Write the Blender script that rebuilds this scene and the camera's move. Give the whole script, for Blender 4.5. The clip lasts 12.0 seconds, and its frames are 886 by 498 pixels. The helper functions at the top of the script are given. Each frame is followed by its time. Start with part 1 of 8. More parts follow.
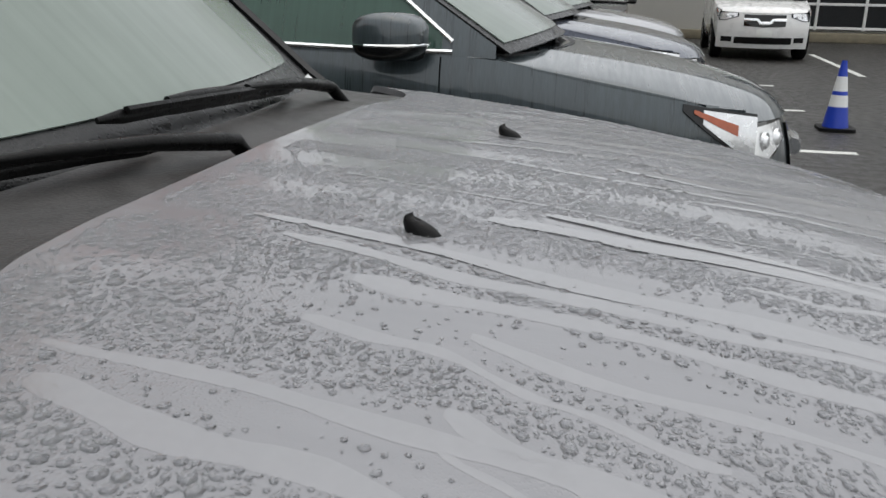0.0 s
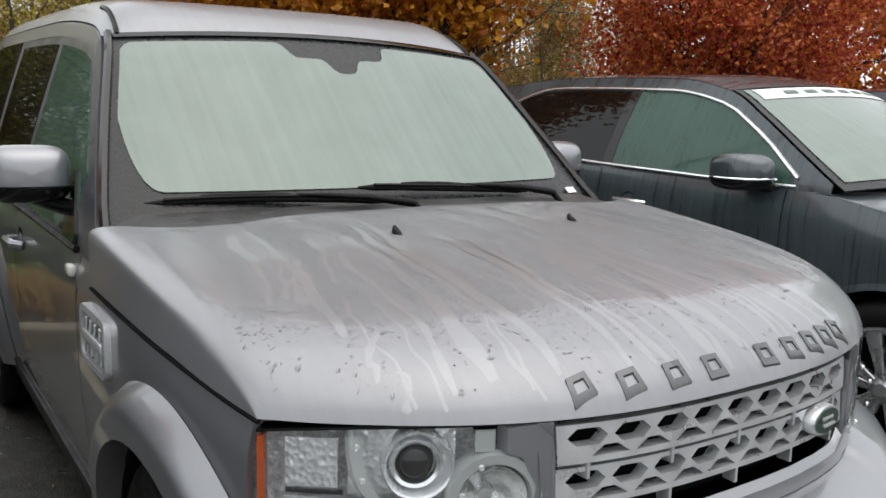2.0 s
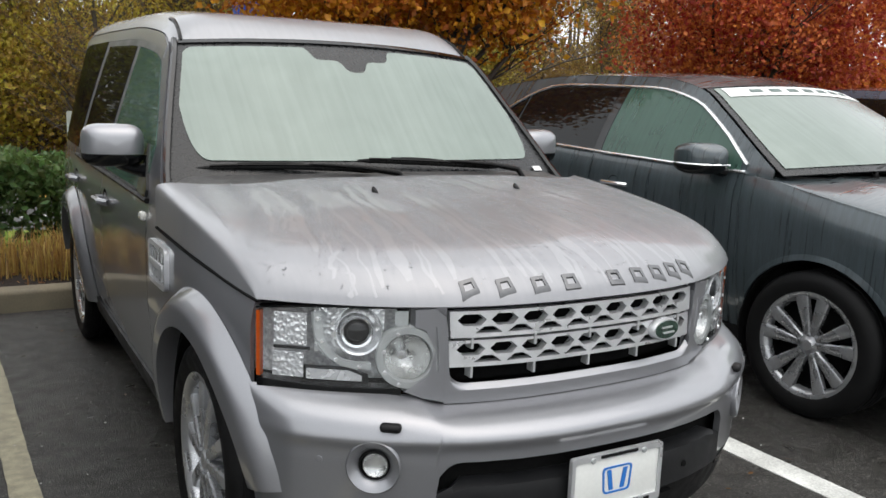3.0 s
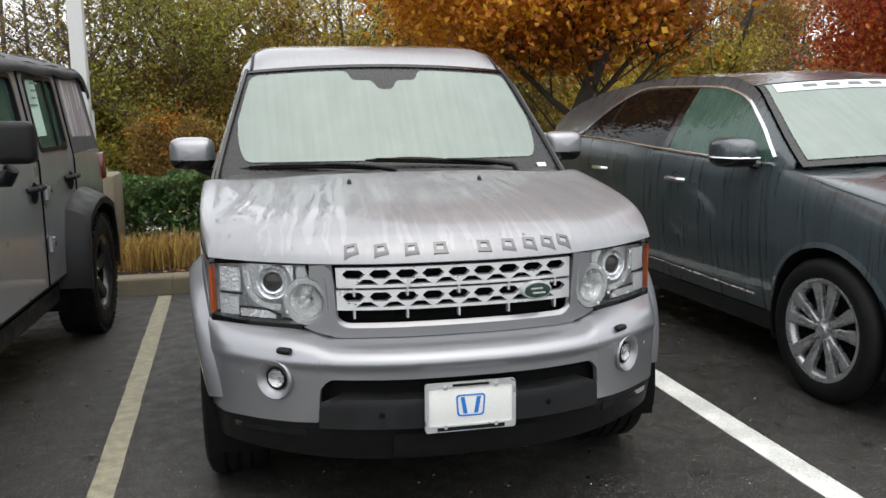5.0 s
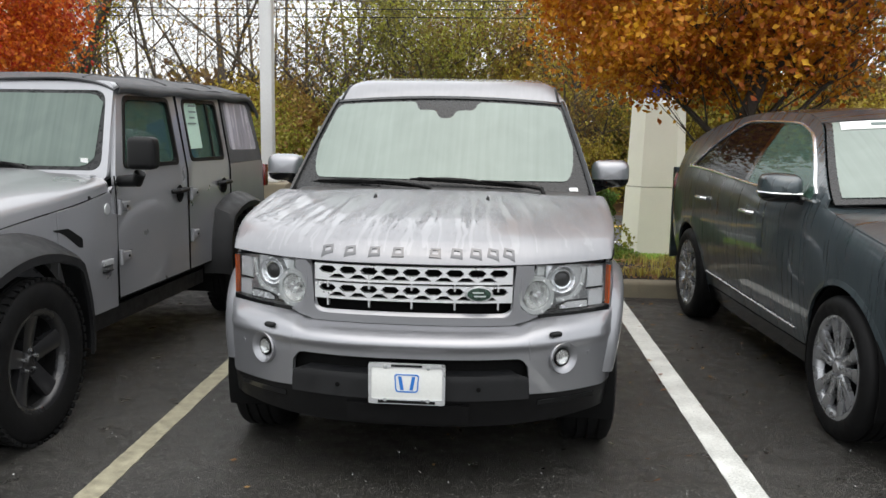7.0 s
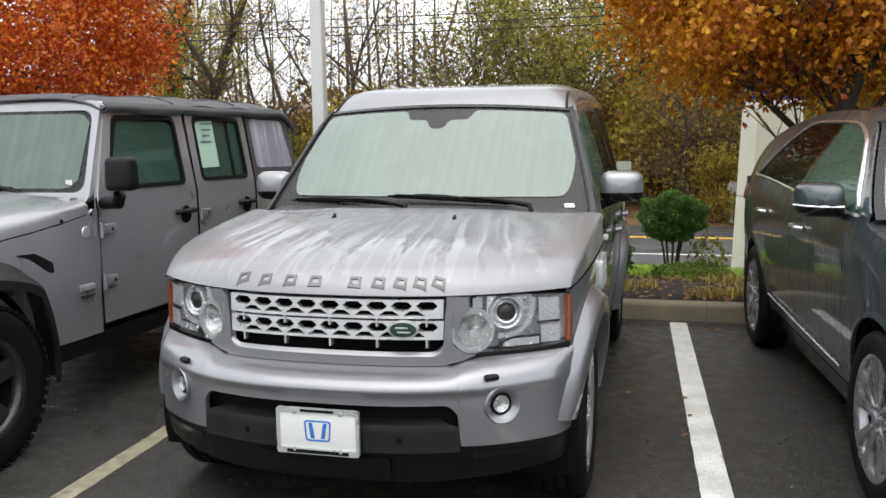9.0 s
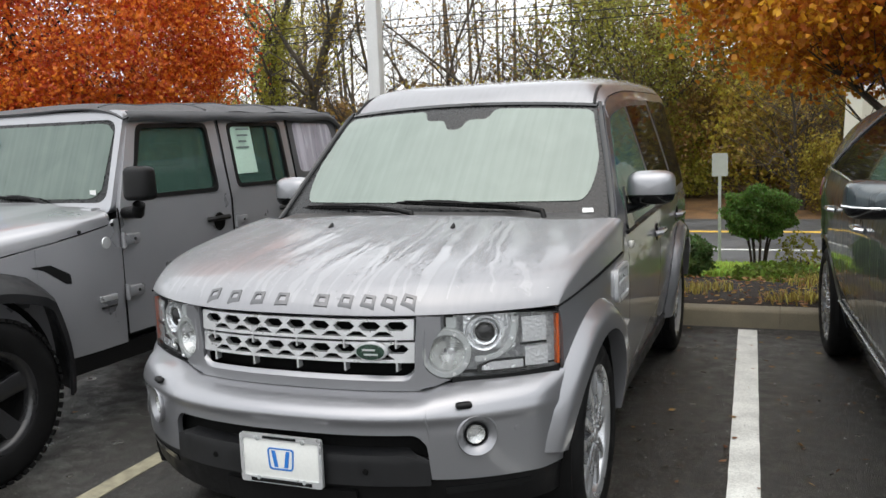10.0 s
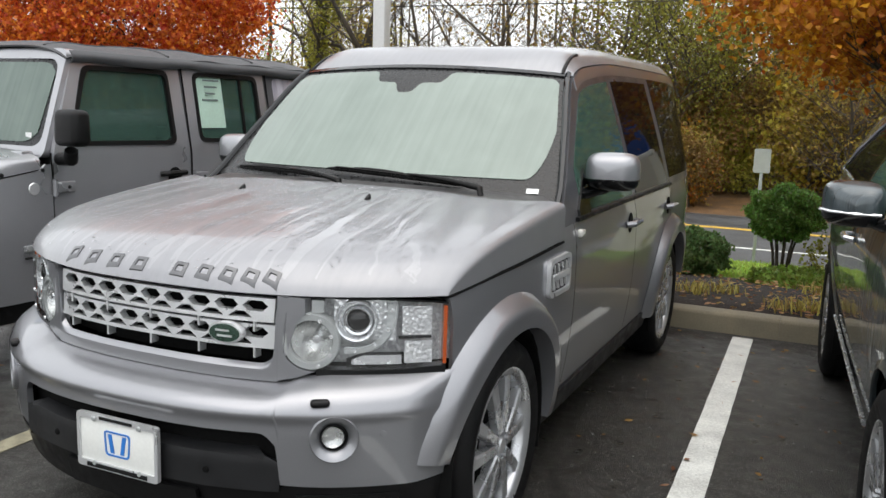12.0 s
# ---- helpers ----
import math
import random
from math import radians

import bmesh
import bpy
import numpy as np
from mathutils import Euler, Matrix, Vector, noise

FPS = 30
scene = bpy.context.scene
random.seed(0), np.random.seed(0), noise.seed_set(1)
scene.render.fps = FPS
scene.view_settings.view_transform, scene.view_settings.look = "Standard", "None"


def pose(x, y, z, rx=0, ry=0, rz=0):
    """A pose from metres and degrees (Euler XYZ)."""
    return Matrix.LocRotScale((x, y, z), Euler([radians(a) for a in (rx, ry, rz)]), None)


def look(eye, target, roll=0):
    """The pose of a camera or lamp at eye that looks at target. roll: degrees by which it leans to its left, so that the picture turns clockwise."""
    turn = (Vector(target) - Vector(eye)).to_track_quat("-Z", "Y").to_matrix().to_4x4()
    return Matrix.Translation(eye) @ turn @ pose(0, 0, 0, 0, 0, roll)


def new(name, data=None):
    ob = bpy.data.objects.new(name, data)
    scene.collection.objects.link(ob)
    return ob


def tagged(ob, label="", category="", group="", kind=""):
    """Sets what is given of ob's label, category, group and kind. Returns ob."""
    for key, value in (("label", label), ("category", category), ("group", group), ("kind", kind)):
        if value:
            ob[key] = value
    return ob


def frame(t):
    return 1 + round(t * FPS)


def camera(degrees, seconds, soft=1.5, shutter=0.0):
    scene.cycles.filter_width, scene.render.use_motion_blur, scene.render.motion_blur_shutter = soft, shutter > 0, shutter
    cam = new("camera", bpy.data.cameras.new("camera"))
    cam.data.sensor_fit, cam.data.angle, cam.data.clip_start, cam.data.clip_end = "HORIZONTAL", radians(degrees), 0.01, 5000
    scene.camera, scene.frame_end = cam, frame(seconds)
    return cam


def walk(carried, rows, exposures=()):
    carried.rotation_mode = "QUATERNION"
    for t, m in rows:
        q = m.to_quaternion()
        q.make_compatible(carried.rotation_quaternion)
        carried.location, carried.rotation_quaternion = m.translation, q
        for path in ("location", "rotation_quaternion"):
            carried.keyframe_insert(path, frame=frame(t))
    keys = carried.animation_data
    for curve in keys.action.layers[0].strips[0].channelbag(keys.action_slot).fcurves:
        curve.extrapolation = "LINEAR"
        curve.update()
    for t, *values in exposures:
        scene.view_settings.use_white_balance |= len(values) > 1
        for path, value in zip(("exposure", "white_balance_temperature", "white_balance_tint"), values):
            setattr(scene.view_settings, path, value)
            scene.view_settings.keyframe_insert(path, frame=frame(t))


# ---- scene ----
cam = camera(54.4, 12.0)
PATH = [
    (0, (-1.091, 0.764, 1.431), (0.773, 1.180, 0.838), 1.0),
    (0.5, (-1.061, 0.535, 1.487), (0.563, 1.633, 1.091), -0.8),
    (1, (-1.149, 0.116, 1.543), (0.138, 1.6, 1.168), -2.0),
    (1.5, (-1.324, -0.35, 1.535), (-0.097, 1.197, 1.215), 0.4),
    (2, (-1.39, -0.869, 1.513), (-0.286, 0.766, 1.182), 1.3),
    (2.5, (-1.449, -1.338, 1.524), (-0.387, 0.323, 1.182), 1.7),
    (3, (-1.545, -1.703, 1.533), (-0.566, 0.004, 1.178), 2.1),
    (5, (-0.687, -2.779, 1.537), (-0.271, -0.852, 1.201), -0.6),
    (5.5, (-0.439, -3.028, 1.559), (-0.149, -1.071, 1.264), 0.6),
    (6, (-0.06, -3.161, 1.545), (-0.05, -1.182, 1.257), 0.0),
    (6.5, (0.254, -3.252, 1.554), (0.182, -1.274, 1.264), 0.8),
    (7, (0.428, -3.461, 1.585), (0.266, -1.489, 1.293), 0.9),
    (9, (1.197, -2.85, 1.576), (0.713, -0.927, 1.312), -0.7),
    (9.5, (1.365, -2.634, 1.575), (0.78, -0.741, 1.307), -1.4),
    (10, (1.585, -2.443, 1.597), (0.859, -0.599, 1.328), -2.2),
    (10.5, (1.665, -2.323, 1.551), (0.867, -0.509, 1.284), -1.9),
    (11, (1.667, -2.115, 1.553), (0.918, -0.281, 1.279), 1.0),
    (11.5, (1.729, -1.973, 1.553), (0.981, -0.144, 1.245), 1.3),
    (12, (1.91, -1.851, 1.538), (1.083, -0.059, 1.216), 1.8),
]
walk(cam, [(t, look(eye, target, roll)) for t, eye, target, roll in PATH], exposures=[(0, 0.31), (1, 0.44), (2, 0.74), (3, 0.95), (5, 1.06), (12, 1.06)])

# overcast sky, with a very soft sun high behind the clouds
world = bpy.data.worlds.new("overcast_sky")
scene.world = world
world.use_nodes = True
wn, wl = world.node_tree.nodes, world.node_tree.links
sky = wn.new("ShaderNodeTexSky")
sky.sky_type, sky.sun_disc = "NISHITA", False
sky.sun_elevation, sky.sun_rotation = radians(78), radians(160)
sky.dust_density = 4.0
cloud = wn.new("ShaderNodeMixRGB")
cloud.inputs[0].default_value = 0.78
cloud.inputs[2].default_value = (7.5, 7.6, 7.55, 1)
wl.new(sky.outputs[0], cloud.inputs[1])
bg = wn["Background"]
bg.inputs[1].default_value = 0.12
wl.new(cloud.outputs[0], bg.inputs[0])
sun = new("sun", bpy.data.lights.new("sun", "SUN"))
sun.data.energy, sun.data.angle, sun.data.color = 0.7, radians(75), (1, 0.98, 0.95)
sun.matrix_world = look((0, 0, 0), (-0.15, 0.4, -2.0))


# ---------------------------------------------------------------- materials
def mat(name, color, rough=0.5, metal=0.0, var=0.15, scale=6.0, fine=90.0, bump=0.0, coat=0.0, stretch=(1, 1, 1),
        color2=None, spec=0.5, island=0.0, rough_var=0.12, coat_rough=0.06):
    """A surface with colour varying at two scales, uneven gloss and a fine relief."""
    m = bpy.data.materials.new(name)
    m.use_nodes = True
    n, l = m.node_tree.nodes, m.node_tree.links
    b = n["Principled BSDF"]
    tc, mp = n.new("ShaderNodeTexCoord"), n.new("ShaderNodeMapping")
    mp.inputs["Scale"].default_value = stretch
    l.new(tc.outputs["Object"], mp.inputs[0])
    big, small = n.new("ShaderNodeTexNoise"), n.new("ShaderNodeTexNoise")
    big.inputs["Scale"].default_value, small.inputs["Scale"].default_value = scale, fine
    big.inputs["Detail"].default_value, small.inputs["Detail"].default_value = 5, 3
    for t in (big, small):
        l.new(mp.outputs[0], t.inputs["Vector"])
    add = n.new("ShaderNodeMath")
    add.operation = "ADD"
    l.new(big.outputs["Fac"], add.inputs[0])
    l.new(small.outputs["Fac"], add.inputs[1])
    half = n.new("ShaderNodeMath")
    half.operation, half.inputs[1].default_value = "MULTIPLY", 0.5
    l.new(add.outputs[0], half.inputs[0])
    ramp = n.new("ShaderNodeValToRGB")
    c1 = [c * (1 - var) for c in color]
    c2 = list(color2) if color2 else [min(1, c * (1 + var)) for c in color]
    ramp.color_ramp.elements[0].position, ramp.color_ramp.elements[1].position = 0.36, 0.64
    ramp.color_ramp.elements[0].color, ramp.color_ramp.elements[1].color = (*c1, 1), (*c2, 1)
    l.new(half.outputs[0], ramp.inputs[0])
    out = ramp.outputs[0]
    if island:
        geo, hsv = n.new("ShaderNodeNewGeometry"), n.new("ShaderNodeHueSaturation")
        info, both = n.new("ShaderNodeObjectInfo"), n.new("ShaderNodeMath")
        both.operation = "ADD"
        l.new(geo.outputs["Random Per Island"], both.inputs[0])
        l.new(info.outputs["Random"], both.inputs[1])
        mr = n.new("ShaderNodeMapRange")
        mr.inputs[1].default_value, mr.inputs[2].default_value = 0.3, 1.7
        mr.inputs[3].default_value, mr.inputs[4].default_value = 1 - island, 1 + island
        l.new(both.outputs[0], mr.inputs[0])
        l.new(mr.outputs[0], hsv.inputs["Value"])
        hue = n.new("ShaderNodeMapRange")
        hue.inputs[3].default_value, hue.inputs[4].default_value = 0.5 - island * 0.05, 0.5 + island * 0.05
        l.new(geo.outputs["Random Per Island"], hue.inputs[0])
        l.new(hue.outputs[0], hsv.inputs["Hue"])
        l.new(out, hsv.inputs["Color"])
        out = hsv.outputs[0]
    l.new(out, b.inputs["Base Color"])
    rr = n.new("ShaderNodeMapRange")
    rr.inputs[1].default_value, rr.inputs[2].default_value = 0.3, 0.7
    rr.inputs[3].default_value, rr.inputs[4].default_value = max(0.02, rough - rough_var), min(1, rough + rough_var)
    l.new(big.outputs["Fac"], rr.inputs[0])
    l.new(rr.outputs[0], b.inputs["Roughness"])
    b.inputs["Metallic"].default_value, b.inputs["Specular IOR Level"].default_value = metal, spec
    b.inputs["Coat Weight"].default_value, b.inputs["Coat Roughness"].default_value = coat, coat_rough
    if bump:
        bp = n.new("ShaderNodeBump")
        bp.inputs["Strength"].default_value, bp.inputs["Distance"].default_value = 0.6, bump
        l.new(half.outputs[0], bp.inputs["Height"])
        l.new(bp.outputs[0], b.inputs["Normal"])
    return m


def glass(name, color, clear, rough=0.02, film=(0.5, 0.5, 0.5), streak=False, fog=0.0, gloss=0.93):
    """Glass: a gloss over tinted clarity, with fog and water runs on it where fog is given."""
    m = bpy.data.materials.new(name)
    m.use_nodes = True
    n, l = m.node_tree.nodes, m.node_tree.links
    b = n["Principled BSDF"]
    b.inputs["Base Color"].default_value = (*film, 1)
    b.inputs["Roughness"].default_value = rough
    tr, mix = n.new("ShaderNodeBsdfTransparent"), n.new("ShaderNodeMixShader")
    tr.inputs[0].default_value = (*color, 1)
    l.new(tr.outputs[0], mix.inputs[1])
    gl, top = n.new("ShaderNodeBsdfGlossy"), n.new("ShaderNodeMixShader")
    gl.inputs["Roughness"].default_value = rough
    lw, pw, fr = n.new("ShaderNodeLayerWeight"), n.new("ShaderNodeMath"), n.new("ShaderNodeMath")
    lw.inputs[0].default_value = 0.5
    pw.operation, pw.inputs[1].default_value = "POWER", 4.5
    fr.operation, fr.inputs[1].default_value, fr.inputs[2].default_value = "MULTIPLY_ADD", gloss, 0.045
    l.new(lw.outputs["Facing"], pw.inputs[0])
    l.new(pw.outputs[0], fr.inputs[0])
    if fog:
        tc, mp, nz = n.new("ShaderNodeTexCoord"), n.new("ShaderNodeMapping"), n.new("ShaderNodeTexNoise")
        mp.inputs["Scale"].default_value = (22, 0.8, 0.8) if streak == "x" else (0.9, 22, 0.9)
        nz.inputs["Scale"].default_value, nz.inputs["Detail"].default_value, nz.inputs["Distortion"].default_value = 1.6, 8, 0.5
        l.new(tc.outputs["Object"], mp.inputs[0])
        l.new(mp.outputs[0], nz.inputs["Vector"])
        mr = n.new("ShaderNodeMapRange")
        mr.inputs[1].default_value, mr.inputs[2].default_value = 0.3, 0.7
        mr.inputs[3].default_value, mr.inputs[4].default_value = max(0.02, fog - 0.10), min(0.98, fog + 0.08)
        patchy, both = n.new("ShaderNodeTexNoise"), n.new("ShaderNodeMix")
        patchy.inputs["Scale"].default_value, patchy.inputs["Detail"].default_value, patchy.inputs["Distortion"].default_value = 4.5, 6, 0.8
        l.new(tc.outputs["Object"], patchy.inputs["Vector"])
        both.inputs[0].default_value = 0.45
        l.new(nz.outputs["Fac"], both.inputs[2])
        l.new(patchy.outputs["Fac"], both.inputs[3])
        l.new(both.outputs[0], mr.inputs[0])
        l.new(mr.outputs[0], mix.inputs[0])
        df = n.new("ShaderNodeBsdfDiffuse")
        df.inputs[0].default_value = (*film, 1)
        l.new(df.outputs[0], mix.inputs[2])
        l.new(mix.outputs[0], top.inputs[1])
        rg = n.new("ShaderNodeMapRange")
        rg.inputs[3].default_value, rg.inputs[4].default_value = rough, rough + (0.2 if fog > 0.7 else 0.03)
        l.new(nz.outputs["Fac"], rg.inputs[0])
        l.new(rg.outputs[0], gl.inputs["Roughness"])
    else:
        mix.inputs[0].default_value = 1 - clear
        df = n.new("ShaderNodeBsdfDiffuse")
        df.inputs[0].default_value = (*film, 1)
        l.new(df.outputs[0], mix.inputs[2])
        l.new(mix.outputs[0], top.inputs[1])
    l.new(gl.outputs[0], top.inputs[2])
    l.new(fr.outputs[0], top.inputs[0])
    l.new(top.outputs[0], n["Material Output"].inputs[0])
    return m


def leafmat(name, c1, c2, vary=0.5):
    """Leaves: a little gloss, light passing through, each leaf of its own tint."""
    m = mat(name, c1, 0.5, var=0.25, scale=0.7, fine=25, color2=c2, island=vary)
    n, l = m.node_tree.nodes, m.node_tree.links
    b = n["Principled BSDF"]
    col = b.inputs["Base Color"].links[0].from_socket
    tr, mix = n.new("ShaderNodeBsdfTranslucent"), n.new("ShaderNodeMixShader")
    l.new(col, tr.inputs[0])
    mix.inputs[0].default_value = 0.42
    l.new(b.outputs[0], mix.inputs[1])
    l.new(tr.outputs[0], mix.inputs[2])
    l.new(mix.outputs[0], n["Material Output"].inputs[0])
    return m


def beaded(m, scale=230.0, amount=0.0016):
    """Fine beads of water as relief on a paint."""
    n, l = m.node_tree.nodes, m.node_tree.links
    b = n["Principled BSDF"]
    tc, vo = n.new("ShaderNodeTexCoord"), n.new("ShaderNodeTexVoronoi")
    vo.inputs["Scale"].default_value = scale
    l.new(tc.outputs["Object"], vo.inputs["Vector"])
    mr = n.new("ShaderNodeMapRange")
    mr.inputs[1].default_value, mr.inputs[2].default_value = 0.15, 0.5
    mr.inputs[3].default_value, mr.inputs[4].default_value = 1.0, 0.0
    l.new(vo.outputs["Distance"], mr.inputs[0])
    nz = n.new("ShaderNodeTexNoise")
    nz.inputs["Scale"].default_value = 7
    l.new(tc.outputs["Object"], nz.inputs["Vector"])
    gate = n.new("ShaderNodeMapRange")
    gate.inputs[1].default_value, gate.inputs[2].default_value = 0.35, 0.6
    l.new(nz.outputs["Fac"], gate.inputs[0])
    mul = n.new("ShaderNodeMath")
    mul.operation = "MULTIPLY"
    l.new(mr.outputs[0], mul.inputs[0])
    l.new(gate.outputs[0], mul.inputs[1])
    bp = n.new("ShaderNodeBump")
    bp.inputs["Strength"].default_value, bp.inputs["Distance"].default_value = 0.55, amount
    l.new(mul.outputs[0], bp.inputs["Height"])
    l.new(bp.outputs[0], b.inputs["Normal"])
    l.new(bp.outputs[0], b.inputs["Coat Normal"])
    return m


def facets(name):
    """Bright moulded reflector: small mirror facets."""
    m = bpy.data.materials.new(name)
    m.use_nodes = True
    n, l = m.node_tree.nodes, m.node_tree.links
    b = n["Principled BSDF"]
    b.inputs["Base Color"].default_value = (0.90, 0.91, 0.92, 1)
    b.inputs["Metallic"].default_value, b.inputs["Roughness"].default_value = 0.6, 0.08
    tc, vo, bp = n.new("ShaderNodeTexCoord"), n.new("ShaderNodeTexVoronoi"), n.new("ShaderNodeBump")
    vo.inputs["Scale"].default_value = 85
    l.new(tc.outputs["Object"], vo.inputs["Vector"])
    bp.inputs["Strength"].default_value, bp.inputs["Distance"].default_value = 0.45, 0.006
    l.new(vo.outputs["Distance"], bp.inputs["Height"])
    l.new(bp.outputs[0], b.inputs["Normal"])
    return m


def asphalt(name):
    """Wet asphalt: dark binder, paler stones showing, damp and drier patches."""
    m = bpy.data.materials.new(name)
    m.use_nodes = True
    n, l = m.node_tree.nodes, m.node_tree.links
    b = n["Principled BSDF"]
    tc = n.new("ShaderNodeTexCoord")
    noises = []
    for sc, det in ((150, 2), (420, 2), (0.9, 6), (9, 4)):
        t = n.new("ShaderNodeTexNoise")
        t.inputs["Scale"].default_value, t.inputs["Detail"].default_value = sc, det
        l.new(tc.outputs["Object"], t.inputs["Vector"])
        noises.append(t)
    stone = n.new("ShaderNodeValToRGB")
    stone.color_ramp.elements[0].position, stone.color_ramp.elements[1].position = 0.40, 0.72
    stone.color_ramp.elements[0].color, stone.color_ramp.elements[1].color = (0.004, 0.004, 0.004, 1), (0.070, 0.066, 0.058, 1)
    l.new(noises[0].outputs["Fac"], stone.inputs[0])
    fine = n.new("ShaderNodeMixRGB")
    fine.blend_type, fine.inputs[0].default_value = "OVERLAY", 0.8
    l.new(stone.outputs[0], fine.inputs[1])
    l.new(noises[1].outputs["Fac"], fine.inputs[2])
    damp = n.new("ShaderNodeMapRange")
    damp.inputs[1].default_value, damp.inputs[2].default_value = 0.35, 0.65
    damp.inputs[3].default_value, damp.inputs[4].default_value = 0.72, 1.25
    l.new(noises[2].outputs["Fac"], damp.inputs[0])
    mul = n.new("ShaderNodeMixRGB")
    mul.blend_type, mul.inputs[0].default_value = "MULTIPLY", 1.0
    l.new(fine.outputs[0], mul.inputs[1])
    l.new(damp.outputs[0], mul.inputs[2])
    # single pale stones
    vo, near, pick, both = n.new("ShaderNodeTexVoronoi"), n.new("ShaderNodeMath"), n.new("ShaderNodeMath"), n.new("ShaderNodeMath")
    vo.inputs["Scale"].default_value = 125
    l.new(tc.outputs["Object"], vo.inputs["Vector"])
    near.operation, near.inputs[1].default_value = "LESS_THAN", 0.42
    l.new(vo.outputs["Distance"], near.inputs[0])
    sep = n.new("ShaderNodeSeparateColor")
    l.new(vo.outputs["Color"], sep.inputs[0])
    pick.operation, pick.inputs[1].default_value = "GREATER_THAN", 0.76
    l.new(sep.outputs[0], pick.inputs[0])
    both.operation = "MULTIPLY"
    l.new(near.outputs[0], both.inputs[0])
    l.new(pick.outputs[0], both.inputs[1])
    soft = n.new("ShaderNodeMath")
    soft.operation, soft.inputs[1].default_value = "MULTIPLY", 0.5
    l.new(both.outputs[0], soft.inputs[0])
    pale = n.new("ShaderNodeMixRGB")
    l.new(soft.outputs[0], pale.inputs[0])
    l.new(mul.outputs[0], pale.inputs[1])
    pale.inputs[2].default_value = (0.23, 0.22, 0.20, 1)
    l.new(pale.outputs[0], b.inputs["Base Color"])
    rr = n.new("ShaderNodeMapRange")
    rr.inputs[1].default_value, rr.inputs[2].default_value = 0.3, 0.7
    rr.inputs[3].default_value, rr.inputs[4].default_value = 0.26, 0.66
    l.new(noises[3].outputs["Fac"], rr.inputs[0])
    l.new(rr.outputs[0], b.inputs["Roughness"])
    b.inputs["Specular IOR Level"].default_value = 0.42
    bp = n.new("ShaderNodeBump")
    bp.inputs["Strength"].default_value, bp.inputs["Distance"].default_value = 0.9, 0.006
    l.new(noises[0].outputs["Fac"], bp.inputs["Height"])
    l.new(bp.outputs[0], b.inputs["Normal"])
    return m


def water(name):
    m = bpy.data.materials.new(name)
    m.use_nodes = True
    b = m.node_tree.nodes["Principled BSDF"]
    n, l = m.node_tree.nodes, m.node_tree.links
    b.inputs["Base Color"].default_value = (0.97, 0.98, 0.99, 1)
    b.inputs["Roughness"].default_value, b.inputs["IOR"].default_value = 0.06, 1.33
    b.inputs["Transmission Weight"].default_value = 1.0
    tr, mix = n.new("ShaderNodeBsdfTransparent"), n.new("ShaderNodeMixShader")
    mix.inputs[0].default_value = 0.99
    l.new(tr.outputs[0], mix.inputs[1])
    l.new(b.outputs[0], mix.inputs[2])
    l.new(mix.outputs[0], n["Material Output"].inputs[0])
    return m


M = {}


# ---------------------------------------------------------------- mesh tools
def part(name, bm, material, parent=None, label="", angle=38, loc=None):
    """Link a bmesh (or verts and faces) as one mesh object under a thing or a part."""
    me = bpy.data.meshes.new(name)
    if isinstance(bm, tuple):
        me.from_pydata(*bm)
    else:
        bm.to_mesh(me)
        bm.free()
    me.materials.append(M[material])
    me.shade_smooth()
    me.set_sharp_from_angle(angle=radians(angle))
    ob = new(name, me)
    ob.parent = parent
    if loc:
        ob.location = loc
    if label:
        ob["label"] = label
    return ob


def thing(name, label, category, loc=(0, 0, 0), rz=0.0, group="", kind=""):
    ob = new(name)
    ob.empty_display_size = 0.2
    ob.matrix_world = pose(*loc, 0, 0, rz)
    return tagged(ob, label, category, group, kind)


def join(*bms):
    out = bms[0]
    for b in bms[1:]:
        me = bpy.data.meshes.new("tmp")
        b.to_mesh(me)
        b.free()
        out.from_mesh(me)
        bpy.data.meshes.remove(me)
    return out


def moved(bm, m):
    bm.transform(m)
    if m.determinant() < 0:
        bmesh.ops.reverse_faces(bm, faces=bm.faces)
    return bm


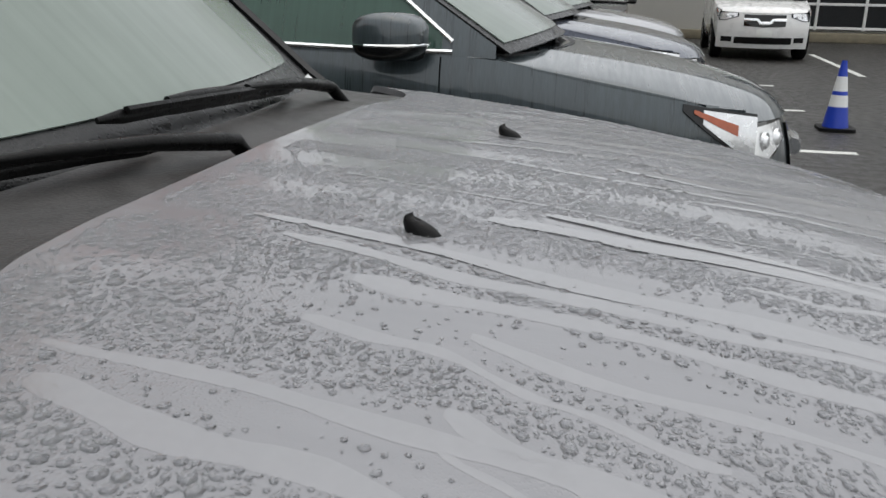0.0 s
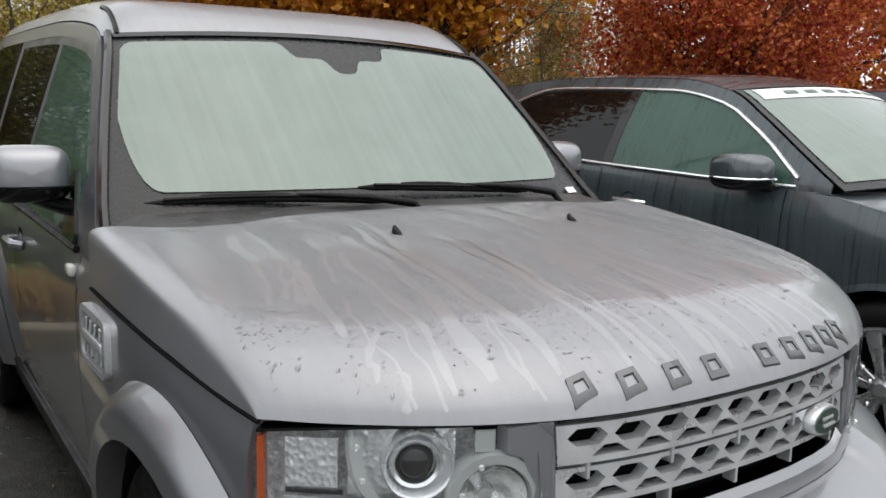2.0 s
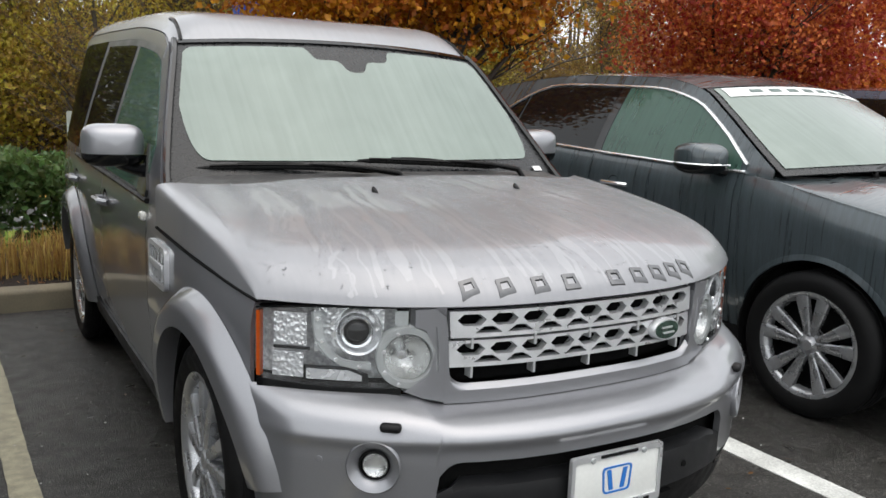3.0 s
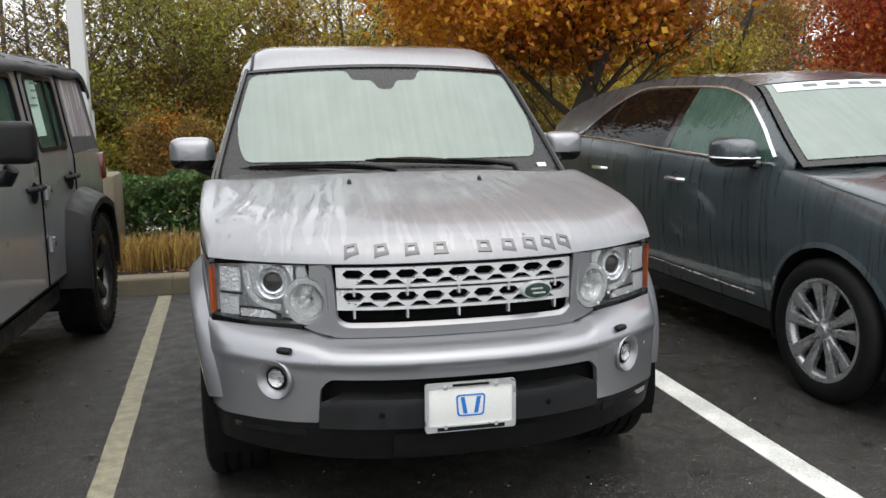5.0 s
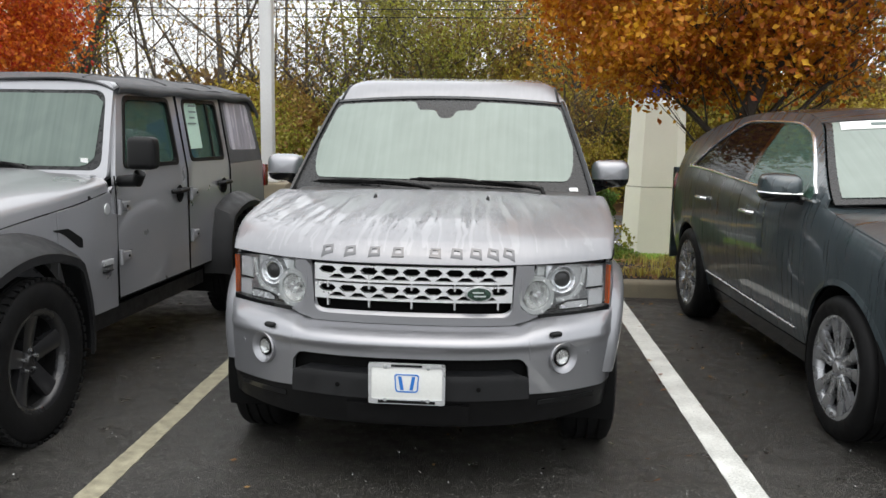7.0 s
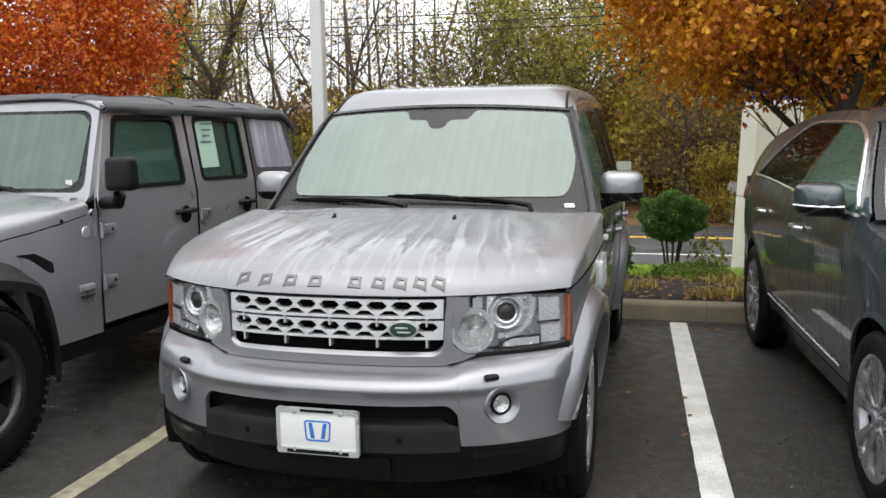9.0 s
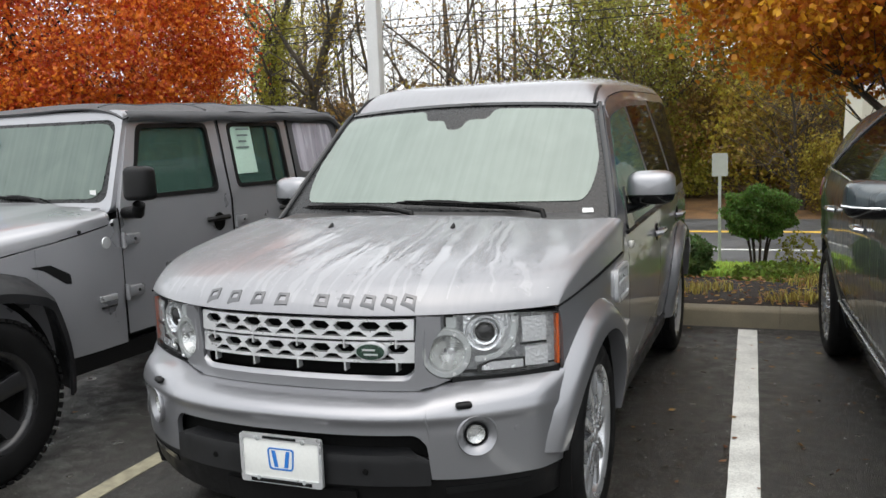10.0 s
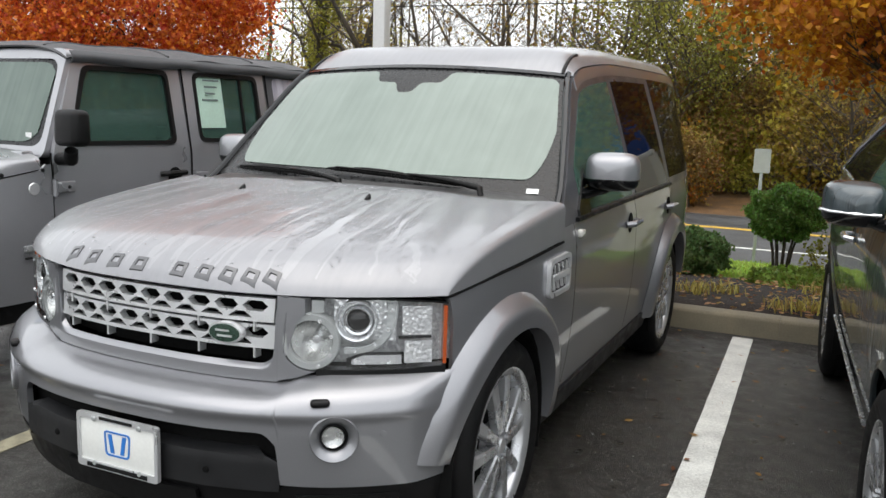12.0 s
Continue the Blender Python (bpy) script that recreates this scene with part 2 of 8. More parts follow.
def patch(fn, nu, nv, thick=0.0, flip=False, closed_u=False):
    """A sheet fn(u, v), u and v from 0 to 1, given thickness away from its outer side."""
    us = np.linspace(0, 1, nu + 1)[: nu if closed_u else nu + 1]
    vs = np.linspace(0, 1, nv + 1)
    P = np.array([[fn(u, v) for v in vs] for u in us], float)
    a, b = P.shape[:2]
    bm = bmesh.new()
    outer = [[bm.verts.new(P[i, j]) for j in range(b)] for i in range(a)]
    rows = a if closed_u else a - 1
    q = []
    for i in range(rows):
        for j in range(b - 1):
            k = (outer[i][j], outer[(i + 1) % a][j], outer[(i + 1) % a][j + 1], outer[i][j + 1])
            q.append(k if not flip else k[::-1])
    if thick:
        du = np.gradient(P, axis=0) if not closed_u else np.roll(P, -1, 0) - np.roll(P, 1, 0)
        dv = np.gradient(P, axis=1)
        N = np.cross(du, dv)
        L = np.linalg.norm(N, axis=2, keepdims=True)
        N = N / np.maximum(L, 1e-9) * (-1 if flip else 1)
        Q = P - N * thick
        inner = [[bm.verts.new(Q[i, j]) for j in range(b)] for i in range(a)]
        for i in range(rows):
            for j in range(b - 1):
                k = (inner[i][j], inner[i][j + 1], inner[(i + 1) % a][j + 1], inner[(i + 1) % a][j])
                q.append(k if not flip else k[::-1])
        edges = [[(i, 0) for i in range(a)], [(i, b - 1) for i in range(a)][::-1]]
        if not closed_u:
            edges += [[(a - 1, j) for j in range(b)], [(0, j) for j in range(b)][::-1]]
        for e in edges:
            for (i, j), (k, m) in zip(e, e[1:]):
                f = (outer[i][j], inner[i][j], inner[k][m], outer[k][m])
                q.append(f if not flip else f[::-1])
            if closed_u and e[0][1] in (0, b - 1):
                (i, j), (k, m) = e[-1], e[0]
                f = (outer[i][j], inner[i][j], inner[k][m], outer[k][m])
                q.append(f if not flip else f[::-1])
    for f in q:
        try:
            bm.faces.new(f)
        except ValueError:
            pass
    bmesh.ops.remove_doubles(bm, verts=bm.verts, dist=1e-5)
    return bm


def box(cx, cy, cz, sx, sy, sz, bevel=0.0, seg=2, taper=1.0):
    bm = bmesh.new()
    bmesh.ops.create_cube(bm, size=1)
    for v in bm.verts:
        k = taper if v.co.z > 0 else 1.0
        v.co = Vector((v.co.x * sx * k, v.co.y * sy * k, v.co.z * sz))
    if bevel:
        bmesh.ops.bevel(bm, geom=list(bm.edges), offset=bevel, segments=seg, profile=0.5, affect="EDGES")
    bm.transform(Matrix.Translation((cx, cy, cz)))
    return bm


def tube(pts, r, n=8, caps=True, flat=1.0):
    """A round (or flattened) bar along a line of points; r may be a list."""
    pts = [Vector(p) for p in pts]
    bm, rings = bmesh.new(), []
    rad = r if isinstance(r, (list, tuple)) else [r] * len(pts)
    up = Vector((0.137, 0.21, 0.97))
    for i, p in enumerate(pts):
        d = (pts[min(i + 1, len(pts) - 1)] - pts[max(i - 1, 0)]).normalized()
        s = d.cross(up)
        s = s.normalized() if s.length > 1e-4 else Vector((1, 0, 0))
        t = s.cross(d)
        up = t
        rings.append([bm.verts.new(p + (s * math.cos(a) * rad[i] + t * math.sin(a) * rad[i] * flat))
                      for a in (2 * math.pi * k / n for k in range(n))])
    for a, b in zip(rings, rings[1:]):
        for k in range(n):
            bm.faces.new((a[k], a[(k + 1) % n], b[(k + 1) % n], b[k]))
    if caps:
        bm.faces.new(rings[0][::-1])
        bm.faces.new(rings[-1])
    return bm


def lathe(profile, n=32, axis="x"):
    """Turn (radius, height) points about an axis."""
    bm, rings = bmesh.new(), []
    for r, h in profile:
        ring = []
        for k in range(n):
            a = 2 * math.pi * k / n
            c, s = r * math.cos(a), r * math.sin(a)
            ring.append(bm.verts.new({"x": (h, c, s), "y": (c, h, s), "z": (c, s, h)}[axis]))
        rings.append(ring)
    for a, b in zip(rings, rings[1:]):
        for k in range(n):
            bm.faces.new((a[k], a[(k + 1) % n], b[(k + 1) % n], b[k]))
    bmesh.ops.remove_doubles(bm, verts=bm.verts, dist=1e-6)
    bmesh.ops.recalc_face_normals(bm, faces=bm.faces)
    return bm


def rounded(pts, r, seg=4):
    """An outline with its corners rounded; r may be one radius or one each."""
    out, k = [], len(pts)
    for i in range(k):
        p, a, b = Vector(pts[i]), Vector(pts[i - 1]), Vector(pts[(i + 1) % k])
        ri = r[i] if isinstance(r, (list, tuple)) else r
        d1, d2 = (a - p), (b - p)
        ri = min(ri, d1.length * 0.48, d2.length * 0.48)
        p1, p2 = p + d1.normalized() * ri, p + d2.normalized() * ri
        for s in range(seg + 1):
            t = s / seg
            out.append(p1 * (1 - t) ** 2 + p * 2 * t * (1 - t) + p2 * t * t)
    return out


def slab(outline, surf, depth, axis="y", sub=0):
    """A plate with this outline (a, b), laid on a surface: surf(a, b) gives the third coordinate; depth goes inwards."""
    def put(a, b, c):
        return {"y": (a, c, b), "x": (c, a, b), "z": (a, b, c)}[axis]
    bm = bmesh.new()
    pts = [tuple(p) for p in outline]
    if sub:
        fine = []
        for p, q in zip(pts, pts[1:] + pts[:1]):
            k = max(1, int(math.dist(p, q) / sub))
            fine += [(p[0] + (q[0] - p[0]) * i / k, p[1] + (q[1] - p[1]) * i / k) for i in range(k)]
        pts = fine
    f = [bm.verts.new(put(a, b, surf(a, b))) for a, b in pts]
    g = [bm.verts.new(put(a, b, surf(a, b) + depth)) for a, b in pts]
    k = len(pts)
    for i in range(k):
        bm.faces.new((f[i], g[i], g[(i + 1) % k], f[(i + 1) % k]))
    top = bm.faces.new(f)
    bot = bm.faces.new(g[::-1])
    bmesh.ops.triangulate(bm, faces=[top, bot])
    bmesh.ops.recalc_face_normals(bm, faces=bm.faces)
    return bm


def ring_slab(outer, inner, surf, depth, axis="y", surf_in=None):
    """A frame between two outlines of equal length."""
    def put(a, b, c):
        return {"y": (a, c, b), "x": (c, a, b), "z": (a, b, c)}[axis]
    si = surf_in or surf
    bm = bmesh.new()
    o = [bm.verts.new(put(a, b, surf(a, b))) for a, b in outer]
    i = [bm.verts.new(put(a, b, si(a, b))) for a, b in inner]
    o2 = [bm.verts.new(put(a, b, surf(a, b) + depth)) for a, b in outer]
    i2 = [bm.verts.new(put(a, b, si(a, b) + depth)) for a, b in inner]
    k = len(o)
    for a in range(k):
        b = (a + 1) % k
        for q in ((o[a], o[b], i[b], i[a]), (i[a], i[b], i2[b], i2[a]), (o[b], o[a], o2[a], o2[b]), (o2[b], o2[a], i2[a], i2[b])):
            bm.faces.new(q)
    bmesh.ops.recalc_face_normals(bm, faces=bm.faces)
    return bm


def keys(*pts):
    """A smooth line through (x, y) points that does not overshoot."""
    x, y = np.array([p[0] for p in pts], float), np.array([p[1] for p in pts], float)
    h = np.diff(x)
    d = np.diff(y) / h
    m = np.zeros(len(x))
    m[0], m[-1] = d[0], d[-1]
    for i in range(1, len(x) - 1):
        if d[i - 1] * d[i] > 0:
            w1, w2 = 2 * h[i] + h[i - 1], h[i] + 2 * h[i - 1]
            m[i] = (w1 + w2) / (w1 / d[i - 1] + w2 / d[i])

    def at(q):
        q = min(max(q, x[0]), x[-1])
        i = min(int(np.searchsorted(x, q, "right")) - 1, len(h) - 1)
        t = (q - x[i]) / h[i]
        return float(y[i] * (1 + 2 * t) * (1 - t) ** 2 + m[i] * h[i] * t * (1 - t) ** 2 + y[i + 1] * t * t * (3 - 2 * t) + m[i + 1] * h[i] * t * t * (t - 1))
    return at


def lerp(a, b, t):
    return a + (b - a) * t


def text_bm(body, size, depth):
    """Built-in lettering as a bmesh, centred, in the xz plane facing -y."""
    cu = bpy.data.curves.new("lettering", "FONT")
    cu.body, cu.size, cu.extrude, cu.align_x, cu.align_y = body, size, depth, "CENTER", "CENTER"
    ob = bpy.data.objects.new("lettering", cu)
    me = bpy.data.meshes.new_from_object(ob)
    bm = bmesh.new()
    bm.from_mesh(me)
    bpy.data.objects.remove(ob)
    bpy.data.curves.remove(cu)
    bpy.data.meshes.remove(me)
    bm.transform(pose(0, 0, 0, 90, 0, 0))
    return bm


# ---------------------------------------------------------------- the surfaces of the place
M["asphalt"] = asphalt("wet_asphalt")
M["road"] = mat("road_asphalt", (0.07, 0.072, 0.075), 0.5, var=0.3, scale=0.8, fine=120, bump=0.003)
M["white_line"] = mat("white_line_paint", (0.60, 0.61, 0.58), 0.6, var=0.3, scale=5, fine=110, bump=0.003)
M["yellow_line"] = mat("worn_yellow_line", (0.27, 0.25, 0.175), 0.6, var=0.5, scale=18, fine=240, bump=0.003)
M["road_yellow"] = mat("road_yellow", (0.62, 0.4, 0.06), 0.6, var=0.2)
M["kerb"] = mat("kerb_concrete", (0.185, 0.160, 0.110), 0.75, var=0.25, scale=5, fine=120, bump=0.004)
M["mulch"] = mat("mulch", (0.018, 0.012, 0.009), 0.9, var=0.5, scale=9, fine=140, bump=0.03)
M["grass_ground"] = mat("grass_ground", (0.11, 0.17, 0.03), 0.8, var=0.35, scale=4, fine=90, bump=0.02)
M["leaf_litter"] = mat("leaf_litter", (0.17, 0.095, 0.04), 0.85, var=0.5, scale=2, fine=60, bump=0.03)
M["paint_hero"] = mat("wet_grey_metallic_paint", (0.285, 0.288, 0.305), 0.40, metal=0.72, var=0.035, scale=2.0, fine=300, coat=1.0, rough_var=0.03, coat_rough=0.03)
# colour streaked paler along y, imitating sky sheen on the wetter swaths
M["paint_hood"] = mat("wet_beaded_sheen_streak_paint", (0.262, 0.264, 0.278), 0.46, metal=0.5, var=0.05, scale=2.2, fine=9, coat=0.8, rough_var=0.04, stretch=(6, 0.8, 1), coat_rough=0.03)
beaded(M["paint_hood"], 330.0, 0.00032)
# body paint darkened where A-pillars mirror dark surroundings; also the black door posts
M["paint_dark"] = mat("darkened_body_and_post_paint", (0.075, 0.076, 0.084), 0.36, metal=0.2, var=0.12, scale=4, fine=300, coat=0.35)
M["paint_green"] = mat("wet_grey_green_paint", (0.052, 0.067, 0.074), 0.34, metal=0.35, var=0.3, scale=3, fine=40, coat=0.9, stretch=(1, 12, 0.5), coat_rough=0.03)
M["paint_sting"] = mat("wet_flat_grey_paint", (0.35, 0.353, 0.37), 0.36, metal=0.55, var=0.06, scale=3, fine=300, coat=1.0, coat_rough=0.04)
M["paint_white"] = mat("white_car_paint", (0.75, 0.75, 0.74), 0.3, var=0.04, coat=1.0)
M["paint_black"] = mat("black_car_paint", (0.02, 0.021, 0.024), 0.3, var=0.2, coat=1.0)
M["paint_blue"] = mat("dark_blue_car_paint", (0.05, 0.06, 0.09), 0.3, metal=0.4, var=0.15, coat=1.0)
M["silver"] = mat("satin_silver", (0.62, 0.63, 0.64), 0.36, metal=0.65, var=0.06, scale=20, fine=300)
M["chrome"] = mat("chrome", (0.92, 0.93, 0.94), 0.2, metal=0.9, var=0.03, rough_var=0.05)
M["black_plastic"] = mat("black_plastic", (0.006, 0.006, 0.0063), 0.42, var=0.25, scale=20, fine=400, bump=0.001, spec=0.22)
M["grey_plastic"] = mat("grey_plastic", (0.011, 0.0113, 0.0122), 0.46, var=0.2, scale=14, fine=300, bump=0.001, spec=0.3)
M["gloss_black"] = mat("gloss_black", (0.006, 0.0065, 0.007), 0.14, var=0.3, coat=0.3, spec=0.35)
M["rubber"] = mat("wet_rubber", (0.006, 0.006, 0.0062), 0.6, var=0.3, scale=16, fine=200, bump=0.002, spec=0.15)
M["wiper_black"] = mat("wet_black_wiper", (0.003, 0.003, 0.003), 0.34, var=0.3, scale=60, fine=300, bump=0.002, spec=0.16)
M["alloy"] = mat("painted_alloy", (0.50, 0.51, 0.525), 0.3, metal=0.75, var=0.05, scale=12, coat=0.4)
M["alloy_dark"] = mat("machined_grey_alloy", (0.36, 0.365, 0.375), 0.28, metal=0.75, var=0.12, scale=12)
M["wheel_black"] = mat("black_wheel", (0.014, 0.014, 0.015), 0.3, var=0.25, coat=0.35)
# near-black that holds the shade of hollows and undersides; also real joints and black trim
M["dark_void"] = mat("shade_and_trim_black", (0.005, 0.005, 0.005), 0.9, var=0.3, spec=0.1)
M["canvas"] = mat("black_canvas_top", (0.066, 0.067, 0.071), 0.6, var=0.25, scale=5, fine=500, bump=0.002, spec=0.4)
M["amber"] = mat("amber_lens", (0.40, 0.07, 0.010), 0.15, var=0.1, scale=40, coat=1.0)
M["red_lens"] = mat("red_lens", (0.12, 0.006, 0.006), 0.15, var=0.1, coat=1.0)
M["lamp_silver"] = mat("lamp_reflector", (0.85, 0.86, 0.87), 0.22, metal=0.6, var=0.1, scale=30, fine=120, bump=0.002)
M["lamp_back"] = mat("lamp_back_silver", (0.56, 0.565, 0.57), 0.2, metal=0.2, var=0.35, scale=60, fine=160, bump=0.003, coat=0.6)
M["light_guide"] = glass("frosted_light_guide", (0.80, 0.82, 0.82), 0.45, 0.12, film=(0.62, 0.64, 0.63))
M["beam_bowl"] = mat("beam_reflector", (0.62, 0.625, 0.61), 0.20, metal=0.8, var=0.2, scale=40, fine=160, bump=0.003)
M["lamp_facet"] = facets("faceted_reflector")
M["wet_plastic"] = mat("wet_dark_plastic", (0.055, 0.054, 0.053), 0.42, var=0.35, scale=16, fine=260, bump=0.003, spec=0.35)
M["lamp_grey"] = mat("lamp_inner_grey", (0.50, 0.51, 0.51), 0.2, metal=0.35, var=0.25, scale=50, coat=0.8)
M["milky"] = mat("milky_lens", (0.52, 0.52, 0.48), 0.2, var=0.08, coat=1.0)
M["plate_white"] = mat("plate_white", (0.74, 0.75, 0.72), 0.35, var=0.04, coat=0.4)
M["plate_blue"] = mat("plate_blue", (0.02, 0.16, 0.52), 0.35, var=0.05)
M["badge_green"] = mat("badge_green", (0.010, 0.036, 0.022), 0.25, var=0.1, coat=1.0)
M["paper_white"] = mat("paper_white", (0.75, 0.76, 0.75), 0.5, var=0.05)
M["paper_green"] = mat("pale_green_paper", (0.45, 0.62, 0.52), 0.6, var=0.08)
M["print_grey"] = mat("printed_grey", (0.12, 0.16, 0.15), 0.6)
M["seat_dark"] = mat("dark_upholstery", (0.045, 0.043, 0.042), 0.7, var=0.15)
M["seat_tan"] = mat("pale_upholstery", (0.35, 0.31, 0.25), 0.7, var=0.15)
M["vinyl"] = mat("cloudy_vinyl_window", (0.36, 0.35, 0.40), 0.22, var=0.28, scale=2, fine=14, stretch=(1, 6, 0.6), coat=0.5)
M["pole_white"] = mat("white_pole_paint", (0.70, 0.70, 0.69), 0.45, var=0.06, scale=2)
M["pylon"] = mat("pale_pylon_panel", (0.64, 0.61, 0.55), 0.5, var=0.06, scale=1.2)
M["pylon_blue"] = mat("blue_sign_panel", (0.012, 0.06, 0.30), 0.4, var=0.1)
M["sign_back"] = mat("grey_sign_back", (0.40, 0.41, 0.40), 0.55, metal=0.2, var=0.08)
M["galv"] = mat("galvanised_post", (0.38, 0.40, 0.40), 0.5, metal=0.4, var=0.12)
M["bark"] = mat("dark_wet_bark", (0.045, 0.034, 0.026), 0.85, var=0.4, scale=6, fine=60, bump=0.02, stretch=(1, 1, 0.3))
M["bark_grey"] = mat("grey_bark", (0.085, 0.070, 0.054), 0.9, var=0.35, scale=3, fine=40, bump=0.02, stretch=(1, 1, 0.3))
M["cone_blue"] = mat("blue_cone", (0.01, 0.045, 0.42), 0.4, var=0.1)
M["wall_cream"] = mat("building_cream_panel", (0.45, 0.44, 0.41), 0.6, var=0.08, scale=0.6)
M["wall_dark"] = mat("building_dark_panel", (0.06, 0.065, 0.07), 0.5, var=0.1)
M["flag_red"] = mat("flag_red", (0.5, 0.02, 0.03), 0.7, var=0.15)
M["flag_white"] = mat("flag_white", (0.7, 0.7, 0.7), 0.7, var=0.08)
M["flag_blue"] = mat("flag_blue", (0.02, 0.03, 0.16), 0.7, var=0.1)
M["wire"] = mat("power_line", (0.02, 0.02, 0.02), 0.7)
M["mark_grey"] = mat("raised_mark_grey", (0.13, 0.13, 0.135), 0.35, metal=0.7, var=0.1, coat=0.5)
M["frit"] = mat("glass_border_black", (0.016, 0.0165, 0.017), 0.30, var=0.5, scale=40, fine=200, bump=0.002, spec=0.35)
M["windscreen"] = glass("fogged_windscreen", (0.45, 0.55, 0.5), 0.2, 0.12, film=(0.268, 0.318, 0.285), streak="x", fog=0.78)
M["screen_clear"] = glass("lightly_fogged_windscreen", (0.42, 0.52, 0.47), 0.2, 0.03, film=(0.23, 0.29, 0.26), streak="x", fog=0.5)
M["side_glass"] = glass("green_tinted_glass", (0.34, 0.50, 0.43), 0.75, 0.02, film=(0.10, 0.19, 0.155), streak="y", fog=0.34, gloss=0.4)
M["fogged_side"] = glass("fogged_green_side_glass", (0.22, 0.34, 0.29), 0.7, 0.015, film=(0.095, 0.18, 0.142), streak="y", fog=0.5, gloss=0.55)
M["dark_glass"] = glass("privacy_glass", (0.05, 0.05, 0.05), 0.75, 0.01, film=(0.012, 0.012, 0.012), streak="y", fog=0.4, gloss=0.45)
M["bldg_glass"] = glass("building_glass", (0.1, 0.11, 0.12), 0.5, 0.03, film=(0.02, 0.022, 0.025))
M["clear_lens"] = glass("clear_lens", (0.93, 0.94, 0.95), 0.97, 0.03, film=(0.6, 0.6, 0.6))
M["water"] = water("water_drops")
# paler than the hood paint: the runs' sky reflection is put into base colour
M["film"] = mat("sky_sheen_water_film", (0.30, 0.302, 0.315), 0.45, metal=0.5, var=0.03, scale=14, coat=0.9, rough_var=0.03, coat_rough=0.03)
for nm, c1, c2 in (("leaf_orange", (0.46, 0.13, 0.008), (0.56, 0.25, 0.016)), ("leaf_red", (0.92, 0.12, 0.05), (0.88, 0.24, 0.07)), ("leaf_rust", (0.74, 0.115, 0.022), (0.80, 0.24, 0.030)),
                   ("leaf_yellow", (0.44, 0.29, 0.035), (0.38, 0.32, 0.05)), ("leaf_green", (0.27, 0.28, 0.035), (0.38, 0.34, 0.05)), ("leaf_brown", (0.25, 0.145, 0.04), (0.36, 0.22, 0.05)),
                   ("tuft", (0.50, 0.42, 0.08), (0.62, 0.48, 0.12)), ("hedge", (0.08, 0.17, 0.05), (0.17, 0.25, 0.07)), ("bush", (0.13, 0.27, 0.04), (0.23, 0.38, 0.07)), ("dry_grass", (0.50, 0.33, 0.10), (0.58, 0.37, 0.12)),
                   ("fresh_grass", (0.20, 0.34, 0.04), (0.34, 0.45, 0.07)), ("fallen", (0.36, 0.15, 0.035), (0.5, 0.29, 0.12))):
    M[nm] = leafmat(nm, c1, c2)


# ---------------------------------------------------------------- ground, kerb, road
KERB_Y = 4.50


def ground_z(x, y):
    """The bed falls away behind the kerb to the road, and the wood behind climbs gently."""
    fall = keys((-400, 0.0), (4.64, 0.0), (4.68, 0.13), (6.0, 0.06), (9, -0.36), (13, -0.88), (15.8, -1.25), (24, -1.25), (26, -1.1), (45, 0.2), (400, 6))
    k = fall(y)
    side = min(1.0, max(0.0, (14.0 - x) / 5.0))
    return k * side if y > 4.6 else 0.0


def make_ground():
    ys = [-400, -120, -40, -14, -6, -2, 1, 3, 4.2, 4.64, 4.68, 5.2, 6, 7.5, 9, 11, 13, 14.5, 15.8, 17, 19, 21, 22.5, 24, 26, 30, 36, 45, 80, 160, 400]
    xs = [-400, -150, -60, -30, -18, -12, -8, -6, -4, -2, 0, 2, 4, 6, 8, 10, 12, 14, 18, 24, 30, 60, 150, 400]
    bm = bmesh.new()
    g = [[bm.verts.new((x, y, ground_z(x, y))) for y in ys] for x in xs]
    for i in range(len(xs) - 1):
        for j in range(len(ys) - 1):
            f = bm.faces.new((g[i][j], g[i + 1][j], g[i + 1][j + 1], g[i][j + 1]))
            y, x = (ys[j] + ys[j + 1]) / 2, (xs[i] + xs[i + 1]) / 2
            if y < 4.66 or (x > 13 and y < 60):
                k = 0
            elif y < 7.5:
                k = 1
            elif y < 15.8:
                k = 2
            elif y < 24:
                k = 3
            else:
                k = 4
            f.material_index = k
    me = bpy.data.meshes.new("ground")
    bm.to_mesh(me)
    bm.free()
    for k in ("asphalt", "mulch", "grass_ground", "road", "leaf_litter"):
        me.materials.append(M[k])
    me.shade_smooth()
    return tagged(new("ground", me), "wet black asphalt lot, planted slope and road beyond", "ground", kind="structure")


make_ground()


def strip(name, x0, x1, y0, y1, z, material, label, category, wear=0.0, kind="structure", h=0.004, skew=-0.028):
    """A painted strip; its edges wander a little where the paint is worn."""
    rng = random.Random(name + str(x0))
    n = max(2, int(abs(y1 - y0) / 0.08))
    bm, rows = bmesh.new(), []
    for i in range(n + 1):
        y = lerp(y0, y1, i / n)
        a, b = (rng.uniform(-wear, wear) + skew * (y - 4.4) for q in range(2))
        rows.append([bm.verts.new(c) for c in ((x0 + a, y, z), (x0 + a, y, z + h), (x1 + b, y, z + h), (x1 + b, y, z))])
    for p, q in zip(rows, rows[1:]):
        for k in range(3):
            bm.faces.new((p[k], q[k], q[k + 1], p[k + 1]))
    bmesh.ops.recalc_face_normals(bm, faces=bm.faces)
    return tagged(part(name, bm, material), label, category, kind=kind)


